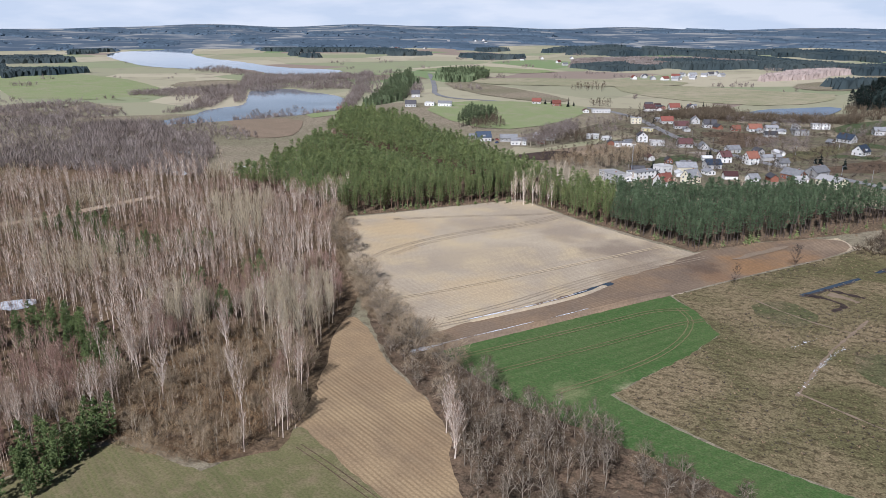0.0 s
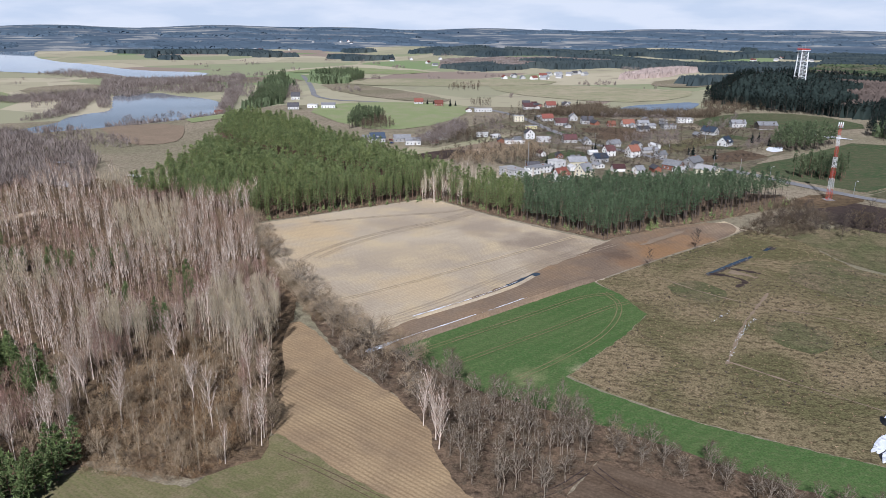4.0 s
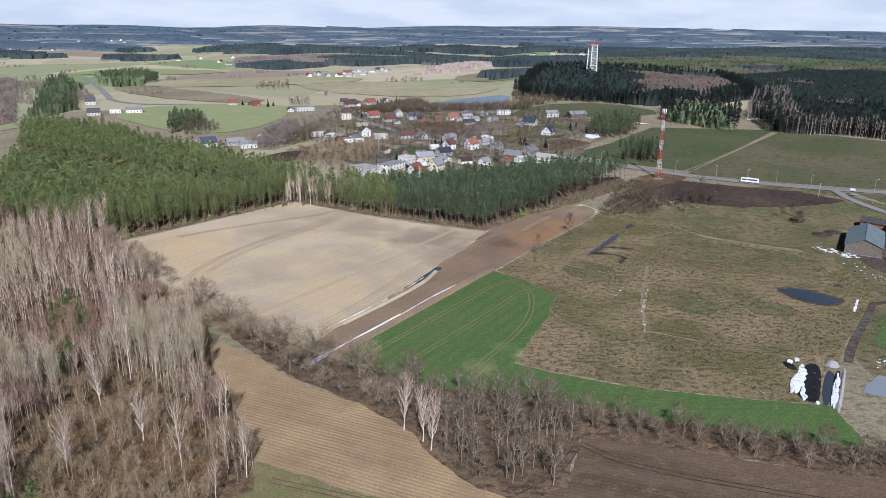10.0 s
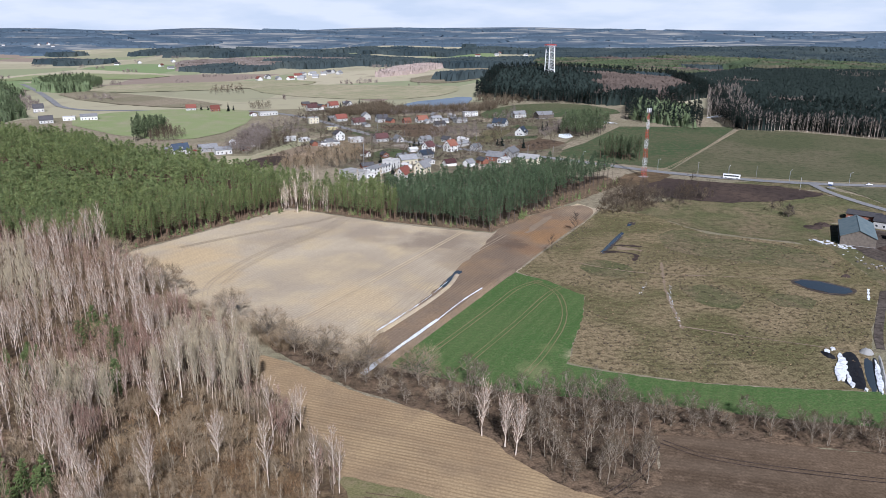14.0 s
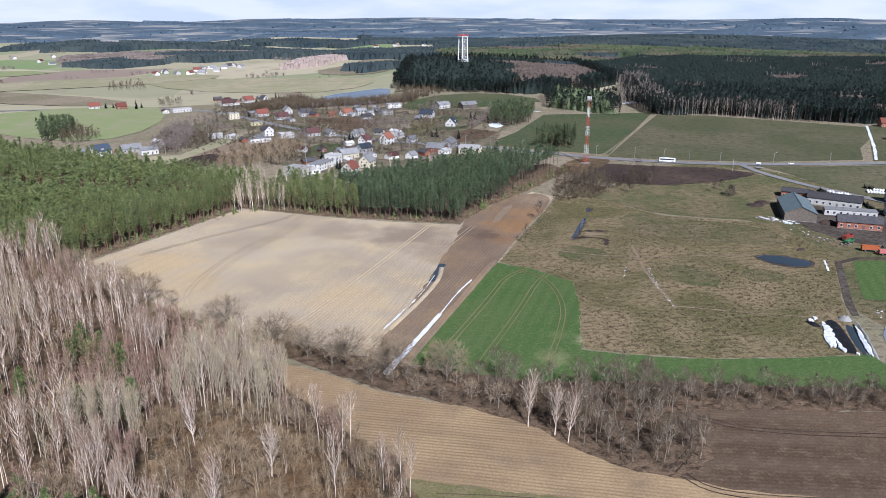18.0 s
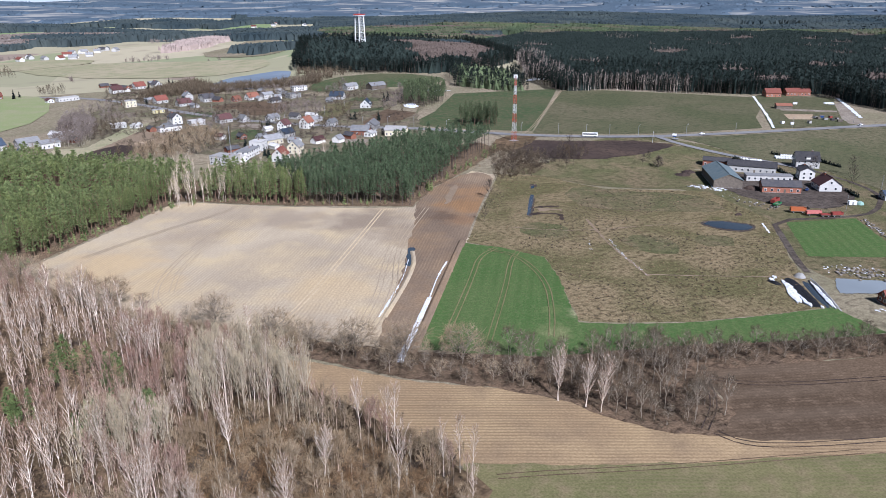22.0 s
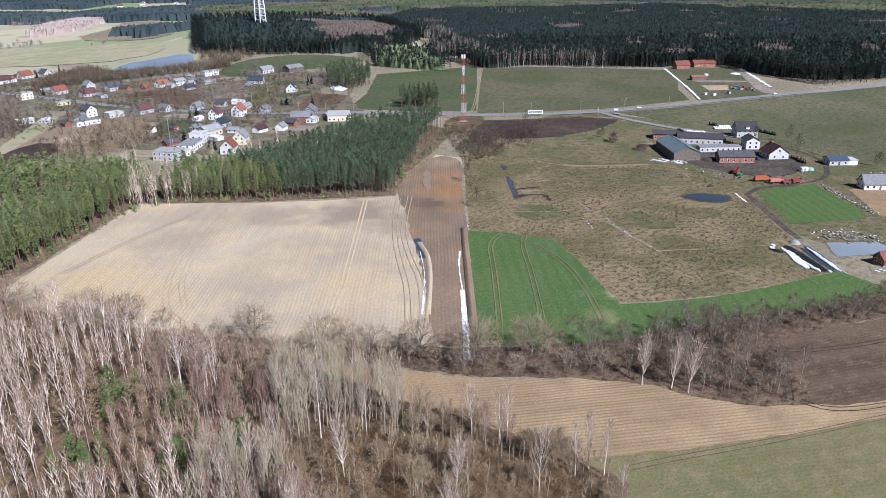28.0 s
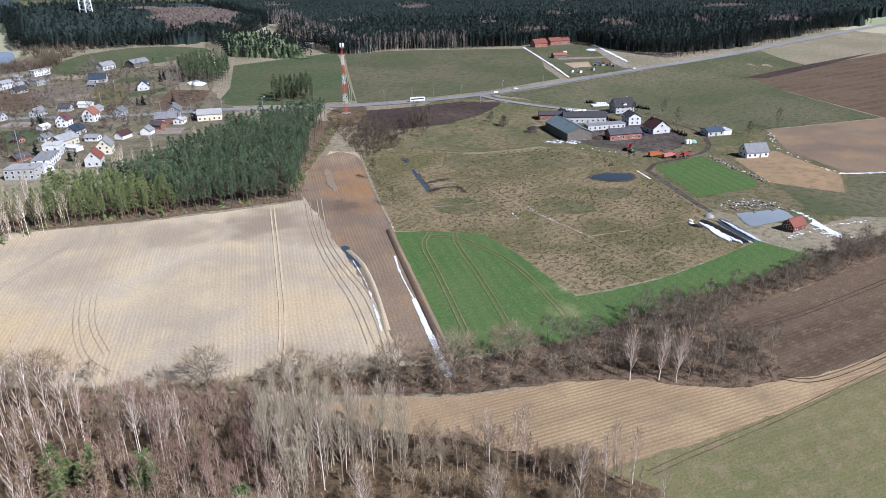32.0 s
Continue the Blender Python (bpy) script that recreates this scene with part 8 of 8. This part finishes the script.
snow_scraps([(204, 386), (212, 380), (216, 370)], 3.5, 60, "trampled snow beside the barn", 17, (0.25, 0.9))
drape("snow_patch", [(318, 860), (345, 868), (420, 905), (415, 915), (340, 885)], M_SNOW, "snow before the pale birches", "snow", 0.4, 40, 0, 1.0)
drape("yard_snow", [(168, 836), (195, 826), (205, 815), (180, 818)], M_SNOW, "snow patch at the wood edge", "snow", 0.4, 40, 0, 1.0)
bale_me = bmesh.new()
bmesh.ops.create_cone(bale_me, cap_ends=True, segments=14, radius1=0.8, radius2=0.8, depth=1.3, matrix=pose(0, 0, 0.8, 90))
bmesh.ops.bevel(bale_me, geom=bale_me.edges[:], offset=0.16, segments=1, affect="EDGES")
bale = part("bale", bale_me, M_WHITEPAINT, None).data
bpy.data.objects.remove(bpy.data.objects["bale"])
brng = random.Random(12)
for cx, cy, rows_, cols in ((284, 421, 4, 8), (315, 425, 3, 8), (284, 431, 1, 3)):
    for r_ in range(rows_):
        for k in range(cols):
            lift_ = 1.45 if 0 < r_ < rows_ - 1 and 0 < k < cols - 1 and brng.random() < 0.7 else 0
            for level in ((0, 1) if lift_ else (0,)):
                b_ = new("wrapped_bale", bale)
                u_, v_ = (k - cols / 2) * 1.75, (r_ - rows_ / 2) * 1.5
                x, y = cx + u_ * 0.88 + v_ * 0.47, cy - u_ * 0.47 + v_ * 0.88
                b_.matrix_basis = pose(x, y, float(height(x, y)) + 0.2 + level * 1.45, 0, 0, -28 + brng.uniform(-14, 14))
                tagged(b_, "white wrapped silage bale in a pile", "bale", "wrapped bales by the farm")


# farm machines and clutter
def trailer(x, y, turn, paint, label, l=5.5, h=1.4):
    t_ = new("trailer")
    t_.matrix_basis = pose(x, y, float(height(x, y)) + 0.12, 0, 0, turn)
    tagged(t_, label, "trailer")
    part("bed", boxes((-l / 2, -1.1, 0.9, l / 2, 1.1, 1.1)), M_PLANK, t_)
    for s in (-1, 1):
        part("side_board", boxes((-l / 2, s * 1.1 - 0.05, 1.1, l / 2, s * 1.1 + 0.05, 1.1 + h)), paint, t_)
        part("end_board", boxes((s * l / 2 - 0.05, -1.1, 1.1, s * l / 2 + 0.05, 1.1, 1.1 + h)), paint, t_)
        for x_ in (-l * 0.3, l * 0.3):
            wheel(t_, x_, s, 0.45, 0.25)
    part("drawbar", boxes((l / 2, -0.1, 0.6, l / 2 + 1.8, 0.1, 0.75)), M_GALV, t_)


trailer(224, 337, 25, M_REDPAINT, "red and white farm trailer in the yard", 7.5, 1.8)
trailer(221, 332, 25, M_GREENPAINT, "green farm trailer in the yard", 7.0, 0.9)
trailer(222, 318, -25, M_ORANGEPAINT, "orange farm trailer beside the track", 8, 2.0)
trailer(226, 311, -20, M_PINKPAINT, "faded red tipping trailer beside the track", 8, 1.6)
trailer(230, 307, -20, M_REDPAINT, "low red seed drill beside the track", 5, 0.6)
trailer(236, 305, -15, M_REDPAINT, "red farm trailer beside the track", 6, 1.4)
trailer(228, 318, 60, M_PLANK, "weathered timber farm trailer", 5, 1.2)
box_ = new("storage_container")
box_.matrix_basis = pose(262, 319, 0.2, 0, 0, -20)
tagged(box_, "small white storage container in the yard", "container")
part("body", bevelled((-2.2, -1.2, 0.1, 2.2, 1.2, 2.4), 0.06), M_WHITEPAINT, box_)
part("door", boxes((-0.5, -1.24, 0.15, 0.5, -1.19, 2.1)), M_GALV, box_)
part("skid", boxes((-2.1, -1.0, -0.05, 2.1, -0.8, 0.12), (-2.1, 0.8, -0.05, 2.1, 1.0, 0.12)), M_PLANK, box_)
dome_ = new("garden_tent")
dome_.matrix_basis = pose(267, 318, 0.15)
tagged(dome_, "pale green domed garden tent", "tent")
bm = bmesh.new()
bmesh.ops.create_uvsphere(bm, u_segments=16, v_segments=10, radius=2.0)
bmesh.ops.delete(bm, geom=[v for v in bm.verts if v.co.z < -0.05], context="VERTS")
part("cover", bm, M_MINT, dome_)
bm = bmesh.new()
for k in range(4):
    a_ = k * math.pi / 4
    ring = [(2.03 * math.cos(a_) * math.cos(b_), 2.03 * math.sin(a_) * math.cos(b_), 2.03 * math.sin(b_)) for b_ in np.linspace(0, math.pi, 9)]
    for p, q in zip(ring, ring[1:]):
        beam(bm, p, q, 0.04, 3)
part("pole", bm, M_GALV, dome_)


def mound(x, y, r, h, material, label, seed):
    ob = part("earth_mound", heap([(r * random.Random(seed + k).uniform(0.7, 1.2) * math.cos(k * 0.7), r * random.Random(seed + k).uniform(0.5, 0.9) * math.sin(k * 0.7)) for k in range(9)], h, seed), material, None)
    ob.matrix_basis = pose(x, y, float(height(x, y)) + 0.05)
    tagged(ob, label, "heap", "heaps of the farm yard")


mound(235, 367, 7, 1.8, M_DARKSOIL, "dark manure heap in the farm yard", 3)
mound(250, 376, 4, 1.4, M_MUD, "muddy heap beside the barn", 9)
mound(189, 326, 2.2, 1.2, M_DARKSOIL, "dark brush heap in the meadow", 15)
mound(225, 416, 6, 1.5, M_DARKSOIL, "dark heap of old brushwood", 21)
mound(216, 412, 7, 1.0, M_DARKSOIL, "burnt ground and brushwood", 27)
mound(224, 323, 3, 1.0, M_STONE, "heap of rubble in the yard", 33)
for line, n_ in (([(278, 436), (278, 426)], 10), ([(285, 403), (279, 383)], 16), ([(330, 409), (329, 402), (330, 391)], 22), ([(313, 436), (317, 434)], 7), ([(283, 343), (278, 330)], 8)):
    pts_ = np.array([(line[0][0] + (line[-1][0] - line[0][0]) * k / n_ + brng.uniform(-0.5, 0.5), line[0][1] + (line[-1][1] - line[0][1]) * k / n_ + brng.uniform(-0.5, 0.5)) for k in range(n_ + 1)])
    stand("farm_hedge", [spruce(520, 2.6, 1.4, 5, 9), spruce(521, 3.2, 1.3, 6, 9)], [M_PINEBARK, M_NEEDLE_DARK], pts_, trng, "clipped dark evergreen hedge at the farm", "hedge", 0.8, 1.2)
for k, (x, y) in enumerate([(446, 530), (446, 526), (453, 529), (448, 520), (460, 526), (451, 515), (459, 518), (452, 508), (492, 601), (399, 519), (403, 512), (421, 511)]):
    crate = new("storage_box")
    crate.matrix_basis = pose(x, y, float(height(x, y)) + 0.2, 0, 0, brng.uniform(-40, 10))
    l_, h_ = brng.uniform(2.2, 4.2), brng.uniform(1.4, 2.4)
    tone = (M_GALV, M_PLANK, M_BLUEPAINT, M_CONCRETE, M_REDPAINT, M_ROOF_DARK, M_GREYWALL, M_PLANK, M_WHITEPAINT, M_WHITEPAINT, M_WHITEPAINT, M_CONCRETE)[k]
    tagged(crate, ("grey", "timber", "blue", "concrete", "red", "dark", "grey", "timber", "white", "white", "white", "pale")[k] + " storage box in the roadside yard", "storage box", "boxes in the roadside yard")
    part("body", bevelled((-l_ / 2, -1.2, 0.1, l_ / 2, 1.2, h_), 0.05), tone, crate)
    part("lid", boxes((-l_ / 2 - 0.06, -1.26, h_, l_ / 2 + 0.06, 1.26, h_ + 0.1)), M_PLANK, crate)
stone_me = bpy.data.meshes.new("stone")
bm = bmesh.new()
bmesh.ops.create_icosphere(bm, subdivisions=1, radius=1)
for v in bm.verts:
    v.co *= random.uniform(0.75, 1.2)
    v.co.z *= 0.65
bm.to_mesh(stone_me)
bm.free()
stone_me.materials.append(M_STONE)
for poly, n in (([(170, 249), (186, 243), (190, 228), (186, 222), (168, 233)], 70), ([(205, 350), (214, 342), (222, 330), (212, 326), (204, 338)], 26), ([(220, 250), (243, 297), (246, 296), (223, 248)], 46)):
    for q in range(n):
        while True:
            x, y = random.uniform(min(p[0] for p in poly), max(p[0] for p in poly)), random.uniform(min(p[1] for p in poly), max(p[1] for p in poly))
            if inside(np.array([x]), np.array([y]), poly)[0]:
                break
        st = new("field_stone", stone_me)
        s = random.uniform(0.35, 0.9)
        st.matrix_basis = pose(x, y, 0.25 * s + 0.15, 0, 0, random.uniform(0, 360)) @ Matrix.Diagonal((s, s * random.uniform(0.7, 1.2), s, 1))
        tagged(st, "pale field stone in a rubble heap", "stone", "field stones")


# dark spruces in the village gardens
sp = [thing_tree("spruce", spruce(300 + i, h, 2.4), (M_PINEBARK, M_NEEDLE_DARK), "dark green garden spruce", "tree", "village spruces") for i, h in enumerate((9, 12, 10))]
plant(sp, [(-20, 668), (-24, 676), (-16, 690), (58, 690), (62, 688), (80, 672), (112, 770), (118, 776), (-110, 985), (-122, 990), (-98, 1002), (-94, 1000), (-122, 866), (-300, 972), (-292, 975), (-262, 960), (-258, 970), (126, 752), (-35, 562), (-33, 556), (-46, 590)], np.random.default_rng(5), 0.7, 1.2)
lanky = [thing_tree("lone_tree", bare_tree(320 + i, h, 0.2, 0.34, 18, 18, 0.7, wide=0.12, split=True), (M_DARKBARK, M_DARKTWIG), "lone bare tree standing in the open", "tree", "lone trees") for i, h in enumerate((10, 13))]
plant(lanky, [(160, 470), (166, 472), (175, 470), (300, 385), (318, 372), (338, 296), (303, 300), (310, 302), (205, 440), (212, 444), (286, 342), (55, 362), (75, 404), (110, 446)], np.random.default_rng(6), 0.5, 1.1)
willow = [thing_tree("willow", bare_tree(330, 8, 0.1, 0.5, 30, 30, 0.1, 0.3, 0.12, tips=1.8, split=True), (M_DARKBARK, M_DARKTWIG), "dark drooping willow by the barn", "tree")]
plant(willow, [(212, 432)], np.random.default_rng(8))

# hamlets far off
frng = random.Random(21)
for cx, cy, n, sp_ in ((-290, 1530, 9, 60), (-230, 1600, 6, 50), (-1700, 2650, 10, 130), (-1580, 3150, 8, 150), (-640, 1330, 4, 40), (-700, 2000, 8, 160), (300, 2600, 7, 200)):
    for _ in range(n):
        house(cx + frng.uniform(-sp_, sp_), cy + frng.uniform(-sp_, sp_) * 0.6, frng.uniform(0, 180), frng.uniform(11, 18), 9, 4, 3.5, roof=frng.choice((M_TILE_RED, M_ROOF_GREY, M_ROOF_DARK, M_ROOF_GREY)), label="distant white house with pitched roof", windows=False, chimneys=1)
